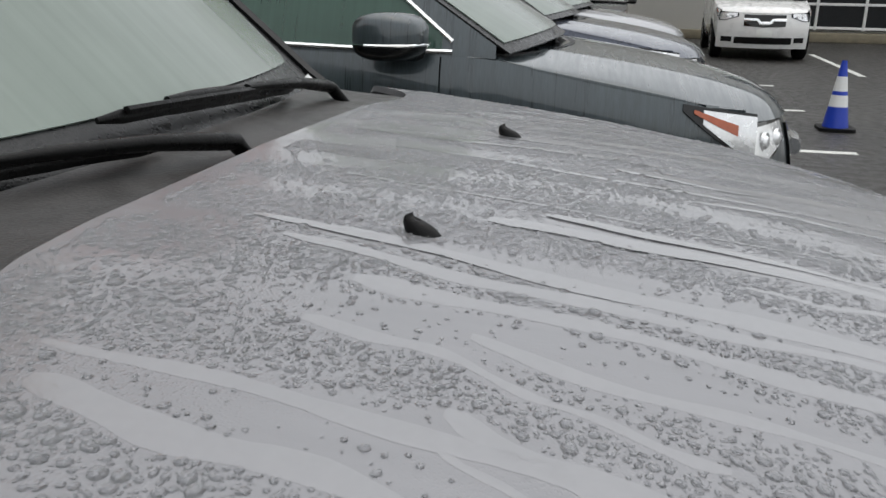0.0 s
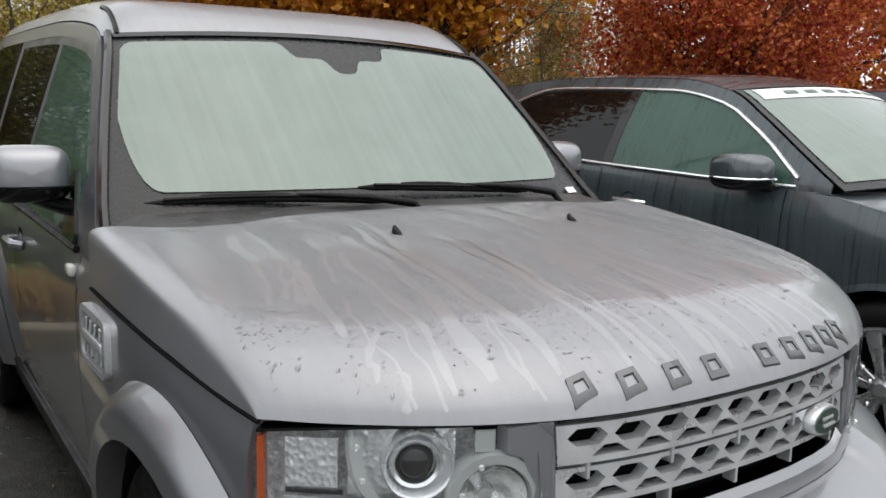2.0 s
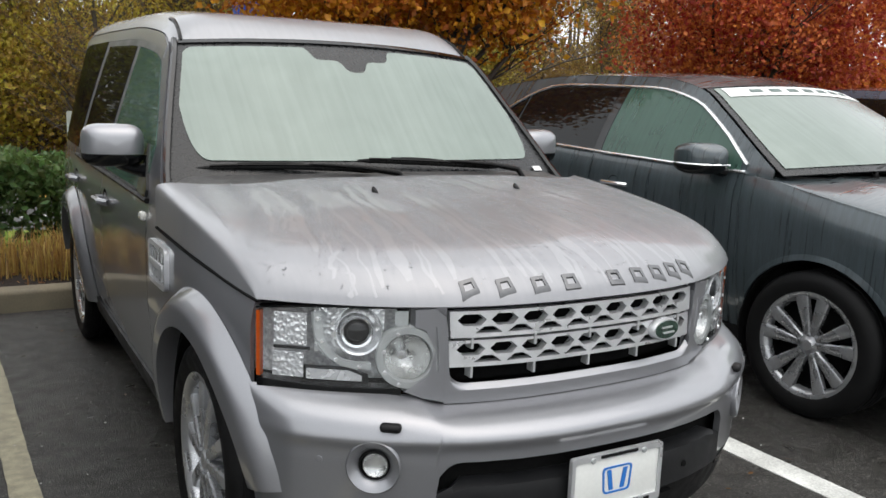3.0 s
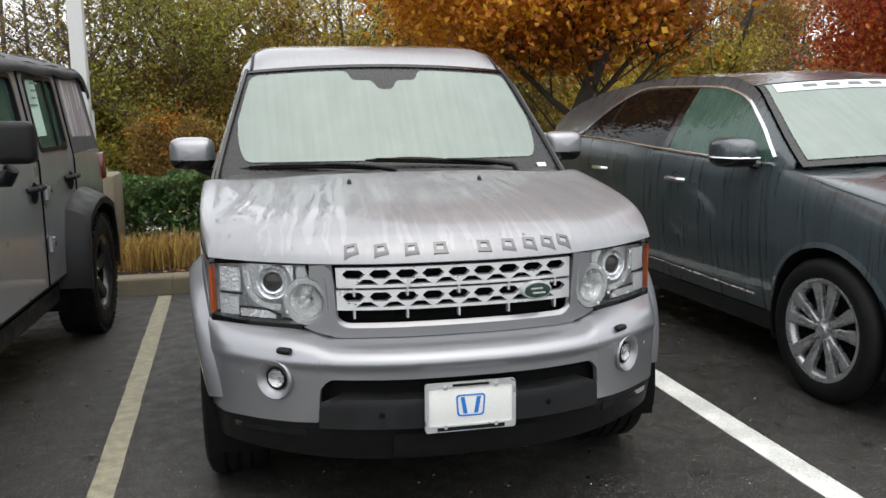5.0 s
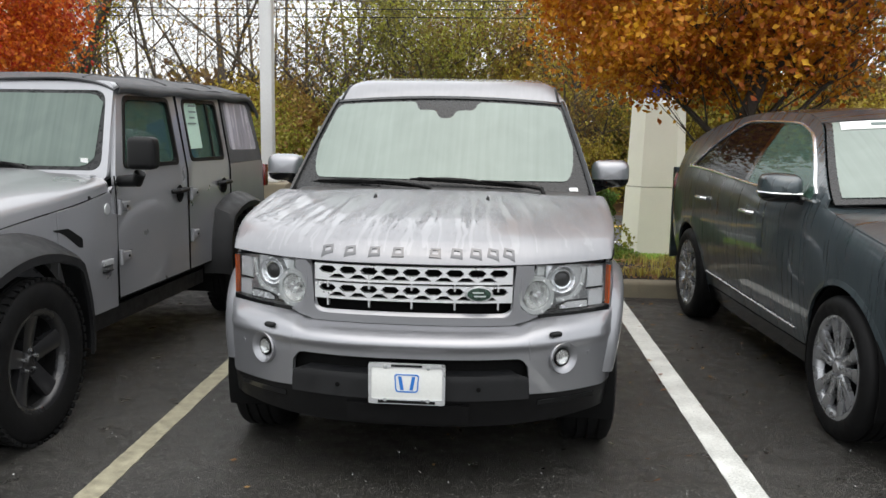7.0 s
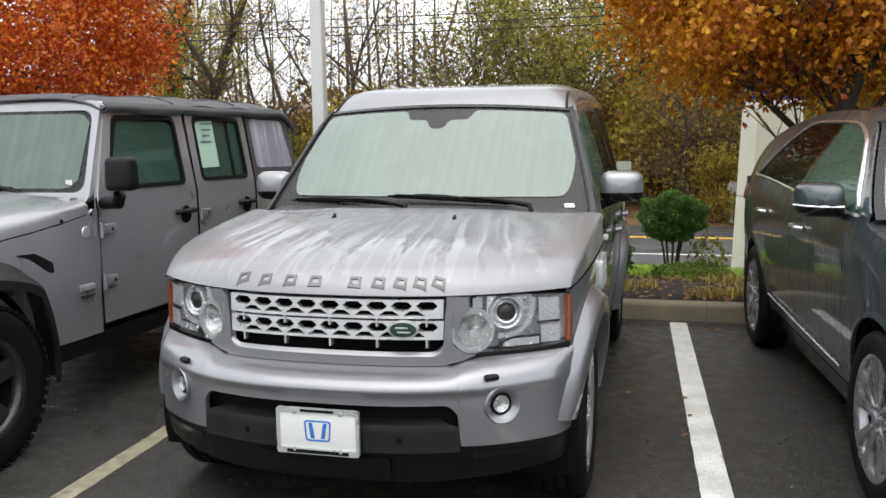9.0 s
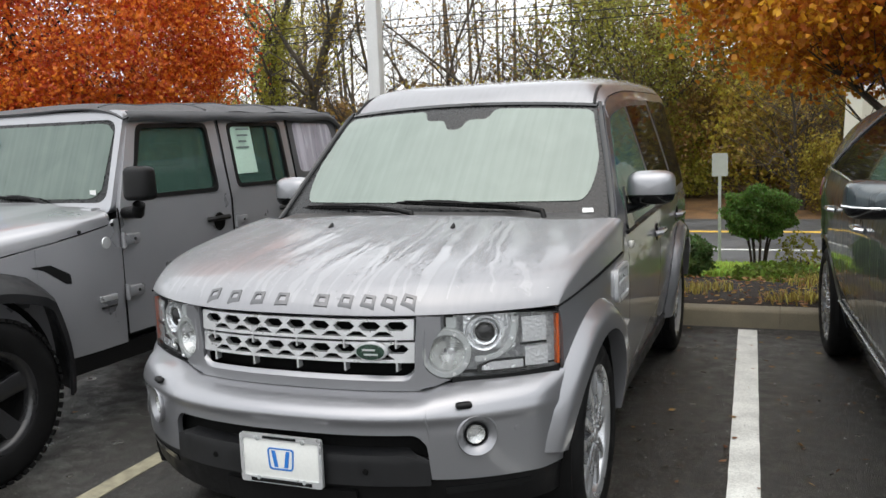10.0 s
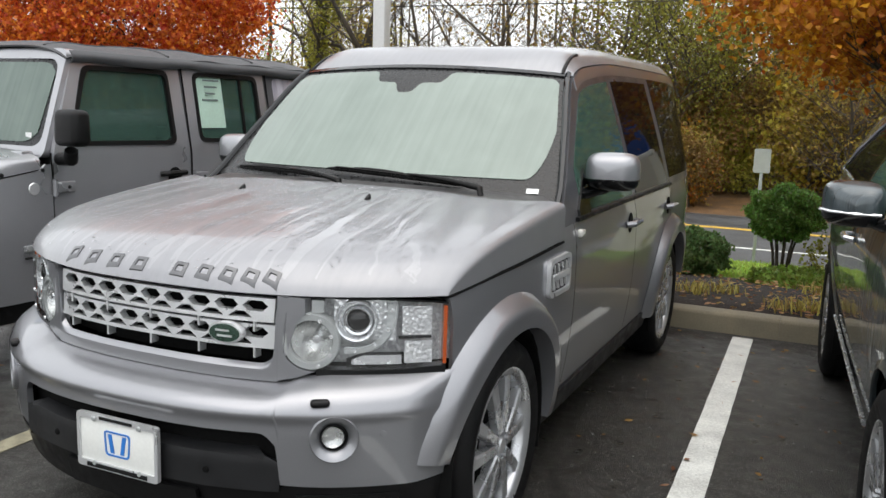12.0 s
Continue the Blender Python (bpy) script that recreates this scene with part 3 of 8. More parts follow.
strip("line_white", 1.302, 1.44, -1.2, 4.42, 0.0, "white_line", "fresh white parking line on wet asphalt", "line", wear=0.0015)
strip("line_yellow", -1.508, -1.402, -1.6, 4.42, 0.0, "yellow_line", "worn yellowish parking line on wet asphalt", "line", wear=0.003)
for k, x in enumerate((4.2, 7.05, 9.9, 12.7)):
    strip("line_white", x, x + 0.12, -1.2, 4.42, 0.0, "white_line", "white parking line on wet asphalt", "line", wear=0.003)
for k, x in enumerate((-4.35, -7.2)):
    strip("line_yellow", x, x + 0.11, -1.6, 4.42, 0.0, "yellow_line", "worn yellowish parking line on wet asphalt", "line", wear=0.003)
for k, y in enumerate((-0.2, -2.9, -5.6)):
    bmx = box(17.5, y, 0.002, 5.0, 0.12, 0.006)
    tagged(part("line_white", bmx, "white_line"), "white parking line across the lot", "line", kind="structure")


def road_lines():
    for name, y, w, m, lab in (("road_line_white", 17.6, 0.14, "white_line", "white edge line of the road"),
                               ("road_line_yellow", 20.9, 0.28, "road_yellow", "yellow centre line of the road")):
        bmx = box(-20, y, -1.243, 68, w, 0.01)
        tagged(part(name, bmx, m), lab, "line", kind="structure")


road_lines()


def kerb_block(length):
    prof = rounded([(0, -0.1), (0, 0.145), (0.16, 0.15), (0.16, -0.1)], [0.0, 0.03, 0.02, 0.0], 4)
    bm = bmesh.new()
    a = [bm.verts.new((0.0015, p[0], p[1])) for p in prof]
    b = [bm.verts.new((length - 0.0015, p[0], p[1])) for p in prof]
    n = len(prof)
    for i in range(n):
        bm.faces.new((a[i], a[(i + 1) % n], b[(i + 1) % n], b[i]))
    bm.faces.new(a[::-1])
    bm.faces.new(b)
    bmesh.ops.remove_doubles(bm, verts=bm.verts, dist=1e-5)
    bmesh.ops.recalc_face_normals(bm, faces=bm.faces)
    return bm


kerb = thing("kerb", "tan concrete kerb along the planting bed", "kerb", (0, KERB_Y, 0), kind="structure")
first = part("kerb_block", kerb_block(3.0), "kerb", kerb)
first.location = (-16.4, 0, 0)
for k in range(1, 10):
    ob = new("kerb_block", first.data)
    ob.parent, ob.location = kerb, (-16.4 + 3.0 * k, 0, 0)


# ---------------------------------------------------------------- vehicles: the shared way of building a body
class Body:
    """Half of a body, mirrored: plan width w(y), shoulder height s(y), cant rail e(y), roof half width rw(y), hood height h(y)."""

    def __init__(self, w, s, e, rw, h, top, sill, arches, p=5.0, tuck=0.05, shoulder=0.02, turn=1.15):
        self.w, self.s, self.e, self.rw, self.h, self.top, self.sill, self.arches = w, s, e, rw, h, top, sill, arches
        self.p, self.tuck, self.shoulder, self.turn = p, tuck, shoulder, turn

    def X(self, y, z):
        s, w = self.s(y), self.w(y)
        if z <= s:
            t = (s - z) / max(0.05, s - self.sill)
            return w - self.tuck * max(0, t - 0.35) ** 2 / 0.42 - self.shoulder * max(0, 1 - t / 0.18) ** 2
        t = min(1.3, (z - s) / max(0.05, self.top - s))
        return lerp(w - self.shoulder, self.rw(y), t ** self.turn)

    def low(self, y):
        z = self.sill
        for ya, za, r in self.arches:
            if abs(y - ya) < r:
                z = max(z, za + math.sqrt(r * r - (y - ya) ** 2))
        return z

    def side(self, sx, y0, y1, lo, hi, n=24, m=10, out=0.0, thick=0.012, ys=None):
        """A panel of the side between y0 and y1 and the heights lo(y), hi(y)."""
        grid = ys or [lerp(y0, y1, i / n) for i in range(n + 1)]
        k = len(grid) - 1

        def fn(u, v):
            f = u * k
            i = min(int(f), k - 1)
            y = lerp(grid[i], grid[i + 1], f - i)
            z = lerp(lo(y), hi(y), v)
            return sx * (self.X(y, z) + out), y, z
        return patch(fn, k, m, thick, flip=sx < 0)

    def surround(self, sx, y0, y1, windows, names, material, parent):
        """The window surround of a side: posts, and the bands below and above each opening (y0, y1, lo, hi)."""
        cut = y0
        for a, b, lo, hi in windows:
            if a > cut:
                part("pillar", self.side(sx, cut, a, self.s, self.e, max(2, int((a - cut) / 0.05)), 10), material, parent)
            part("window_ledge", self.side(sx, a, b, self.s, lo, 14, 2), material, parent)
            part("cant_rail", self.side(sx, a, b, hi, self.e, 20, 3), material, parent)
            cut = b
        part("pillar", self.side(sx, cut, y1, self.s, self.e, max(2, int((y1 - cut) / 0.06)), 10), material, parent)


def arch_ys(y0, y1, arches, n=10):
    """Stations along a side, closer together at the ends of the wheel arches."""
    cut = [y0, y1]
    for ya, za, r in arches:
        for k in range(n + 1):
            y = ya - r * math.cos(math.pi * k / n)
            if y0 < y < y1:
                cut.append(y)
    out = []
    cut = sorted(set(cut))
    for a, b in zip(cut, cut[1:]):
        k = max(1, int((b - a) / 0.12))
        out += [a + (b - a) * i / k for i in range(k)]
    return out + [cut[-1]]


def tyre_bm(r, w, rim):
    h = w / 2
    prof = [(rim - 0.012, -h * 0.72), (rim, -h * 0.86), (rim + 0.02, -h * 0.93), ((r + rim) / 2, -h), (r - 0.035, -h * 0.95), (r - 0.012, -h * 0.86), (r, -h * 0.7)]
    groove = []
    for c in (-0.42, -0.02, 0.38):
        groove += [(r, h * (c - 0.06)), (r - 0.009, h * (c - 0.05)), (r - 0.009, h * (c + 0.05)), (r, h * (c + 0.06))]
    prof += groove + [(a, -b) for a, b in prof[::-1]]
    return lathe(prof, 56, "x")


def tread_bm(r, w, n=54, depth=0.008):
    """Blocks along both shoulders of a tyre."""
    bm = bmesh.new()
    for k in range(n):
        a = 2 * math.pi * k / n
        for s in (-1, 1):
            made = bmesh.ops.create_cube(bm, size=1, matrix=Matrix.Rotation(a, 4, "X") @ Matrix.Translation((s * w * 0.40, 0, r - 0.004)) @ Matrix.Diagonal((w * 0.16, 2 * math.pi * r / n * 0.62, depth * 2, 1)))
    return bm


def spoke_bm(r0, r1, w0, w1, x0, x1, d=0.03):
    """One spoke from the hub (r0) to the rim (r1): tapered, dished and bevelled, pointing up."""
    bm = bmesh.new()
    rows = []
    for k in range(6):
        t = k / 5
        r, w, x = lerp(r0, r1, t), lerp(w0, w1, t) / 2, lerp(x0, x1, t ** 1.4)
        c = w * 0.3
        rows.append([bm.verts.new(v) for v in ((x - d, -w, r), (x - 0.006, -w, r), (x, -w + c, r), (x, w - c, r), (x - 0.006, w, r), (x - d, w, r))])
    for a, b in zip(rows, rows[1:]):
        for k in range(6):
            bm.faces.new((a[k], b[k], b[(k + 1) % 6], a[(k + 1) % 6]))
    bm.faces.new(rows[0])
    bm.faces.new(rows[-1][::-1])
    bmesh.ops.recalc_face_normals(bm, faces=bm.faces)
    return bm


def wheel(parent, x, y, z, r, w, rim, side, spokes, alloy, label, nuts=5, tread=True, dish=0.0):
    """A wheel under a vehicle; side is +1 when its face looks to +x."""
    hub = part("wheel", lathe([(rim - 0.034, w * 0.24), (rim - 0.028, w * 0.37), (rim - 0.012, w * 0.435), (rim + 0.006, w * 0.445), (rim + 0.010, w * 0.38), (rim + 0.002, -w * 0.44)], 56), alloy, parent, label)
    hub.matrix_basis = pose(x, y, z, 0, 0, 0 if side > 0 else 180)
    part("tyre", tyre_bm(r, w, rim), "rubber", hub, "wet black tyre")
    if tread:
        part("tread", tread_bm(r, w), "rubber", hub)["kind"] = "stuff"
    # disc and barrel near-black: the shade between spokes is in their colour
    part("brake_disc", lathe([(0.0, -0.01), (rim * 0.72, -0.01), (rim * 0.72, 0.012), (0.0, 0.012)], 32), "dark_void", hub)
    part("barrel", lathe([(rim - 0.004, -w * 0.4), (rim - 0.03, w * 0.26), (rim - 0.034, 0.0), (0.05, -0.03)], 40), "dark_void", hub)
    xf = w * 0.39
    data = None
    for a0, r0, r1, w0, w1, x0, x1, d in spokes:
        ob = part("spoke", spoke_bm(r0, r1, w0, w1, xf + x0, xf + x1, d), alloy, hub)
        ob.matrix_basis = pose(0, 0, 0, a0, 0, 0)
    xf += dish
    part("hub_cap", lathe([(0.0, xf + 0.012), (0.026, xf + 0.010), (0.033, xf), (0.07, xf - 0.012), (0.078, xf - 0.05)], 24), alloy, hub)
    for k in range(nuts):
        a = 2 * math.pi * k / nuts + 0.3
        ob = part("wheel_nut", lathe([(0.0, 0.022), (0.008, 0.02), (0.011, 0.0)], 8), "alloy_dark", hub)
        ob.location = (xf - 0.008, 0.052 * math.cos(a), 0.052 * math.sin(a))
    return hub


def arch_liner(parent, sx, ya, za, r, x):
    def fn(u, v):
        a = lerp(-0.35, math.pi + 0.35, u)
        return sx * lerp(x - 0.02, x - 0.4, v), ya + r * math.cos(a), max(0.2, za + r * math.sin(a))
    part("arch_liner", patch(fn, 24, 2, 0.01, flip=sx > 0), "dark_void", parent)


def wiper(parent, pivot, knee, blade_a, mid, blade_b):
    """A wiper: an arm rising from its pivot to a knuckle and along the blade, and the flat blade with its spoiler."""
    p, k, a, m, b = (Vector(q) for q in (pivot, knee, blade_a, mid, blade_b))
    hold = lerp(a, m, 0.8) + Vector((0, -0.006, 0.014))
    arm = part("wiper_arm", tube([p, lerp(p, k, 0.55), lerp(p, k, 0.93), lerp(k, hold, 0.06), lerp(k, hold, 0.4) + Vector((0, 0, 0.006)), lerp(k, hold, 0.75) + Vector((0, 0, 0.004)), hold], [0.014, 0.014, 0.016, 0.017, 0.014, 0.011, 0.007], 16, flat=0.75), "wiper_black", parent, "wet black wiper arm")
    part("wiper_pivot", tube([p + Vector((0, 0, -0.03)), p + Vector((0, 0, 0.012))], 0.019, 12), "wiper_black", arm)
    line = [a * (1 - t) ** 2 + (m * 2 - (a + b) * 0.5) * 2 * t * (1 - t) + b * t * t for t in np.linspace(0, 1, 15)]
    part("wiper_blade", tube(line, [0.003] + [0.007] * 3 + [0.008] * 7 + [0.007] * 3 + [0.003], 10, flat=1.4), "wiper_black", parent, "black rubber wiper blade")
    part("blade_spoiler", tube([q + Vector((0, -0.007, 0.008)) for q in line[1:-1]], 0.006, 6), "wiper_black", arm)
    part("blade_bridge", tube([lerp(line[6], line[11], q) + Vector((0, -0.003, 0.012)) for q in (0.0, 0.3, 0.7, 1.0)], [0.005, 0.009, 0.009, 0.005], 10), "wiper_black", arm)


def holed(outer, holes, surf, depth, axis="y"):
    """A plate with holes, bent onto a surface: surf(a, b) gives the third coordinate of its face, depth goes inwards."""
    bm = bmesh.new()
    edges = []
    for loop in (outer, *holes):
        vs = [bm.verts.new((a, 0, b)) for a, b in loop]
        edges += [bm.edges.new((vs[i], vs[(i + 1) % len(vs)])) for i in range(len(vs))]
    bmesh.ops.triangle_fill(bm, use_beauty=True, use_dissolve=False, edges=edges, normal=(0, -1, 0))
    front = list(bm.faces)
    made = bmesh.ops.extrude_face_region(bm, geom=front)
    back = {v for v in made["geom"] if isinstance(v, bmesh.types.BMVert)}
    for v in bm.verts:
        a, b = v.co.x, v.co.z
        c = surf(a, b) + (depth if v in back else 0.0)
        v.co = {"y": (a, c, b), "x": (c, a, b), "z": (a, b, c)}[axis]
    bmesh.ops.recalc_face_normals(bm, faces=bm.faces)
    return bm


def fsheet(x0, x1, lo, hi, Y, n=40, m=8, thick=0.015, xs=None):
    """A panel of the front between x0 and x1, its face looking to -y: Y(x, z)."""
    grid = xs or [lerp(x0, x1, i / n) for i in range(n + 1)]
    k = len(grid) - 1

    def fn(u, v):
        f = u * k
        i = min(int(f), k - 1)
        x = lerp(grid[i], grid[i + 1], f - i)
        z = lerp(lo(x), hi(x), v)
        return x, Y(x, z), z
    return patch(fn, k, m, thick, flip=False)


def facing(bm, x, y, z, yaw=0.0, pitch=0.0):
    """Turn a piece made round the y axis (its face at -y) to its place."""
    return moved(bm, pose(x, y, z, pitch, 0, yaw))


# ---------------------------------------------------------------- the silver-grey off-roader
hero = thing("suv", "wet silver-grey boxy off-road SUV beaded with rain", "car", (0, 0, 0), group="parked vehicles")
ARCH = [(0.86, 0.375, 0.435), (3.76, 0.375, 0.435)]
HB = Body(w=keys((0, 0.62), (0.12, 0.745), (0.25, 0.815), (0.42, 0.868), (0.65, 0.905), (1.0, 0.925), (1.6, 0.935), (3.2, 0.935), (4.2, 0.92), (4.6, 0.89), (4.83, 0.80)),
          s=keys((0.0, 0.945), (0.42, 0.985), (1.0, 1.04), (1.55, 1.085), (3.5, 1.10), (4.83, 1.11)),
          e=keys((1.40, 1.15), (1.485, 1.158), (1.532, 1.202), (1.66, 1.327), (1.86, 1.522), (1.915, 1.578), (2.02, 1.668), (2.10, 1.712), (2.3, 1.752), (3.0, 1.80), (4.4, 1.815), (4.66, 1.78), (4.83, 1.12)),
          rw=keys((0, 0.695), (5, 0.695)), h=None, top=1.81, sill=0.33, arches=ARCH, tuck=0.055, shoulder=0.02)


def hero_yf(x):
    return 0.13 + 0.30 * (abs(x) / 0.86) ** 2.6


def hero_yb(x, z=0.6):
    return 0.33 * (abs(x) / 0.86) ** 2.6


HOOD_TOP = keys((0, 0.985), (0.010, 1.006), (0.02, 1.019), (0.05, 1.046), (0.10, 1.075), (0.2, 1.106), (0.3, 1.124), (0.55, 1.158), (0.8, 1.185), (1.2, 1.215))


HOOD_REAR = keys((0, 1.258), (0.5, 1.254), (0.6, 1.238), (0.7, 1.250), (0.8, 1.295), (0.87, 1.36), (0.94, 1.405))


def hood_rear(x):
    return HOOD_REAR(abs(x))


HOOD_SEAM = keys((0.0, 0.955), (0.42, 0.983), (0.65, 1.003), (1.0, 1.018), (1.50, 1.040), (1.6, 1.044))


def hood_bend(y):
    """How square the hood's shoulders are: rounder at the nose."""
    return lerp(8.0, 24.0, min(1, max(0, (y - 0.42) / 0.35)))


def shoulder_angles():
    a = np.linspace(0, math.pi / 2, 2000)
    x, z = np.sin(a) ** (2 / 14) * 0.9, np.cos(a) ** (2 / 14) * 0.2
    d = np.concatenate([[0], np.cumsum(np.hypot(np.diff(x), np.diff(z)))])
    return d / d[-1], a


SHOULDER = shoulder_angles()


def hood_point(u, v):
    a = math.copysign(float(np.interp(abs(lerp(-1, 1, v)), *SHOULDER)), v - 0.5)
    p = 7.0
    sx, cz = math.copysign(abs(math.sin(a)) ** (2 / p), a), max(0.0, math.cos(a)) ** (2 / p)
    x = sx * 0.9
    for k in range(3):
        y = lerp(hero_yf(x), hood_rear(x), u)
        p = hood_bend(y)
        sx, cz = math.copysign(abs(math.sin(a)) ** (2 / p), a), max(0.0, math.cos(a)) ** (2 / p)
        x = sx * HB.w(y)
    d = y - hero_yf(x)
    top = HOOD_TOP(d)
    dome = 0.006 * (math.tanh((0.50 - abs(x)) * 14) + 1) / 2 * min(1, d * 4)
    z = HOOD_SEAM(y) + (top - HOOD_SEAM(y)) * cz + dome
    return x, y, z


def hood_z(x, y):
    """The hood's height over a place."""
    p = hood_bend(y)
    d = y - hero_yf(x)
    t = min(0.9999, abs(x) / HB.w(y))
    dome = 0.006 * (math.tanh((0.50 - abs(x)) * 14) + 1) / 2 * min(1, max(d, 0) * 4)
    return HOOD_SEAM(y) + (HOOD_TOP(d) - HOOD_SEAM(y)) * (1 - t ** p) ** (1 / p) + dome


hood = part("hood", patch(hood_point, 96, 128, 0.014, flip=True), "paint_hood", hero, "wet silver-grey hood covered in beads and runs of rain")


def hero_sides():
    for sx in (-1, 1):
        fy = arch_ys(0.475, 1.585, ARCH, 14)
        part("front_fender", HB.side(sx, 0, 0, HB.low, lambda y: lerp(HOOD_SEAM(y) - 0.007, HB.s(y), min(1, max(0, (y - 1.398) / 0.012))), m=12, ys=sorted(fy + [1.398, 1.41])), "paint_hero", hero)
        door = part("front_door", HB.side(sx, 1.592, 2.70, lambda y: 0.38, HB.s, 14, 12), "paint_hero", hero, "wet grey front door with beaded rain")
        ry = arch_ys(2.708, 3.70, ARCH, 14)
        rear = part("rear_door", HB.side(sx, 0, 0, lambda y: max(0.38, HB.low(y)), HB.s, m=12, ys=ry), "paint_hero", hero)
        qy = arch_ys(3.708, 4.80, ARCH, 14)
        part("rear_quarter", HB.side(sx, 0, 0, HB.low, HB.s, m=12, ys=qy), "paint_hero", hero)
        part("sill", HB.side(sx, 1.30, 3.36, lambda y: 0.27, lambda y: 0.372, 10, 3, out=0.012), "grey_plastic", hero)
        # flared arches
        for (ya, za, r), a0, a1 in ((ARCH[0], 168, -4), (ARCH[1], 184, 12)):
            def flare(u, v, ya=ya, za=za):
                a = radians(lerp(a0, a1, u))
                rr = (lerp(0.545, 0.492, v / 0.45) if v < 0.45 else lerp(0.492, 0.425, min(1, (v - 0.45) / 0.4))) + 0.012 * math.cos(a) ** 2
                y, z = ya + rr * math.cos(a), za + rr * math.sin(a)
                bulge = 0.004 + 0.052 * math.sin(min(1, v / 0.55) * math.pi / 2)
                if v > 0.85:
                    bulge -= (v - 0.85) / 0.15 * 0.06
                yy = min(max(y, 0.30), 4.8)
                return sx * (HB.X(yy, z) + bulge), y, z
            part("arch_flare", patch(flare, 34, 20, 0.006, flip=sx > 0), "paint_hero", hero)
            arch_liner(hero, sx, ya, za, r + 0.0, 0.93)
        # greenhouse
        part("roof_rail", HB.side(sx, 2.06, 4.62, lambda y: HB.e(y) - 0.055, lambda y: HB.e(y) - 0.001, 24, 3, out=0.005), "paint_hero", hero)

        def slope(y):
            return min(1.18 + (y - 1.56) * 0.845, HB.e(y) - 0.085)
        # A-pillars and rails take the darkened copy of the body paint
        HB.surround(sx, 1.412, 4.80, [(1.74, 2.655, lambda y: HB.s(y) + 0.03, slope), (2.745, 3.60, lambda y: HB.s(y) + 0.03, lambda y: HB.e(y) - 0.085),
                                  (3.72, 4.60, lambda y: HB.s(y) + 0.05, lambda y: HB.e(y) - 0.055)], None, "paint_dark", hero)
        wf = part("front_side_window", HB.side(sx, 1.72, 2.655, lambda y: HB.s(y) + 0.03, slope, 20, 8, out=0.004, thick=0.004), "fogged_side", hero, "green-tinted wet side window")
        part("rear_side_window", HB.side(sx, 2.745, 3.60, lambda y: HB.s(y) + 0.03, lambda y: HB.e(y) - 0.085, 14, 8, out=0.004, thick=0.004), "dark_glass", hero, "dark privacy glass beaded with rain")
        part("quarter_window", HB.side(sx, 3.72, 4.62, lambda y: HB.s(y) + 0.05, lambda y: HB.e(y) - 0.055, 14, 8, out=0.004, thick=0.004), "dark_glass", hero)
        part("window_seal", tube([(sx * (HB.X(y, HB.s(y)) + 0.006), y, HB.s(y) + 0.012) for y in np.linspace(1.62, 3.7, 12)], 0.011, 6), "black_plastic", hero)
        part("roof_ditch_trim", tube([(sx * (HB.X(y, HB.e(y)) - 0.035), y, HB.e(y) + 0.010) for y in np.linspace(2.05, 4.6, 16)], 0.016, 6, flat=0.6), "grey_plastic", hero)
        for y, z0 in ((1.5885, 0.40), (2.704, 0.40), (3.704, 0.86)):
            part("door_seam", tube([(sx * (HB.X(y, z) - 0.004), y, z) for z in np.linspace(z0, HB.s(y), 8)], 0.0045, 6), "dark_void", hero)
        part("hood_seam", tube([(sx * (HB.w(y) - 0.001), y, HOOD_SEAM(y) - 0.003) for y in np.linspace(0.44, 1.40, 18)], 0.005, 6), "dark_void", hero)
        # door handles
        for y, d in ((2.56, door), (3.60, rear)):
            xh = HB.X(y, 1.0)
            part("door_handle", tube([(sx * (xh + 0.004), y - 0.10, 0.985), (sx * (xh + 0.038), y - 0.075, 0.99), (sx * (xh + 0.04), y + 0.06, 0.99), (sx * (xh + 0.004), y + 0.09, 0.985)], 0.016, 8), "paint_hero", d)
            # flat near-black disc painted as the shaded hollow behind the handle
            part("handle_cup", moved(lathe([(0.0, 0.002), (0.05, 0.003), (0.055, 0.0)], 18), pose(sx * xh, y, 0.985)), "dark_void", d)
        # fender vent and side repeater
        xv = HB.X(1.38, 0.9)

        def vx(a, b):
            return sx * (HB.X(a, b) + 0.016)
        o = rounded([(1.215, 0.835), (1.47, 0.835), (1.47, 0.99), (1.215, 0.982)], 0.035)
        i = rounded([(1.233, 0.851), (1.453, 0.851), (1.453, 0.973), (1.233, 0.966)], 0.026)
        vent = part("fender_vent", ring_slab(o, i, vx, -sx * 0.03, "x"), "silver", hero, "silver fender vent with dark mesh")
        part("vent_back", slab(i, lambda a, b: sx * (HB.X(a, b) + 0.003), -sx * 0.01, "x"), "black_plastic", vent)
        part("vent_bar", moved(box(0, 0, 0, 0.012, 0.20, 0.026, 0.004), pose(sx * (xv + 0.012), 1.345, 0.911)), "silver", vent)
        for q in range(4):
            for zz in (0.880, 0.942):
                part("vent_fin", moved(box(0, 0, 0, 0.012, 0.012, 0.04, 0.002), pose(sx * (xv + 0.008), 1.27 + q * 0.05, zz, 28, 0, 0)), "silver", vent)
        xr = HB.X(1.645, 1.04)
        part("side_repeater", moved(box(0, 0, 0, 0.026, 0.062, 0.036, 0.012, 3), pose(sx * (xr + 0.008), 1.645, 1.04)), "milky", hero, "small milky side repeater lamp")
        # mirrors
        def mirror(u, v):
            a, b = u * 2 * math.pi, lerp(-1, 1, v) * math.pi / 2
            k = 0.52
            cx, cz = math.copysign(abs(math.cos(a)) ** k, math.cos(a)), math.copysign(abs(math.sin(a)) ** k, math.sin(a))
            rr = max(0.0005, math.cos(b)) ** (0.4 if b > 0 else 0.62)
            return sx * (1.002 + 0.114 * cx * rr), 1.845 + 0.085 * math.sin(b) + 0.015 * cx * rr, 1.290 + 0.084 * cz * rr
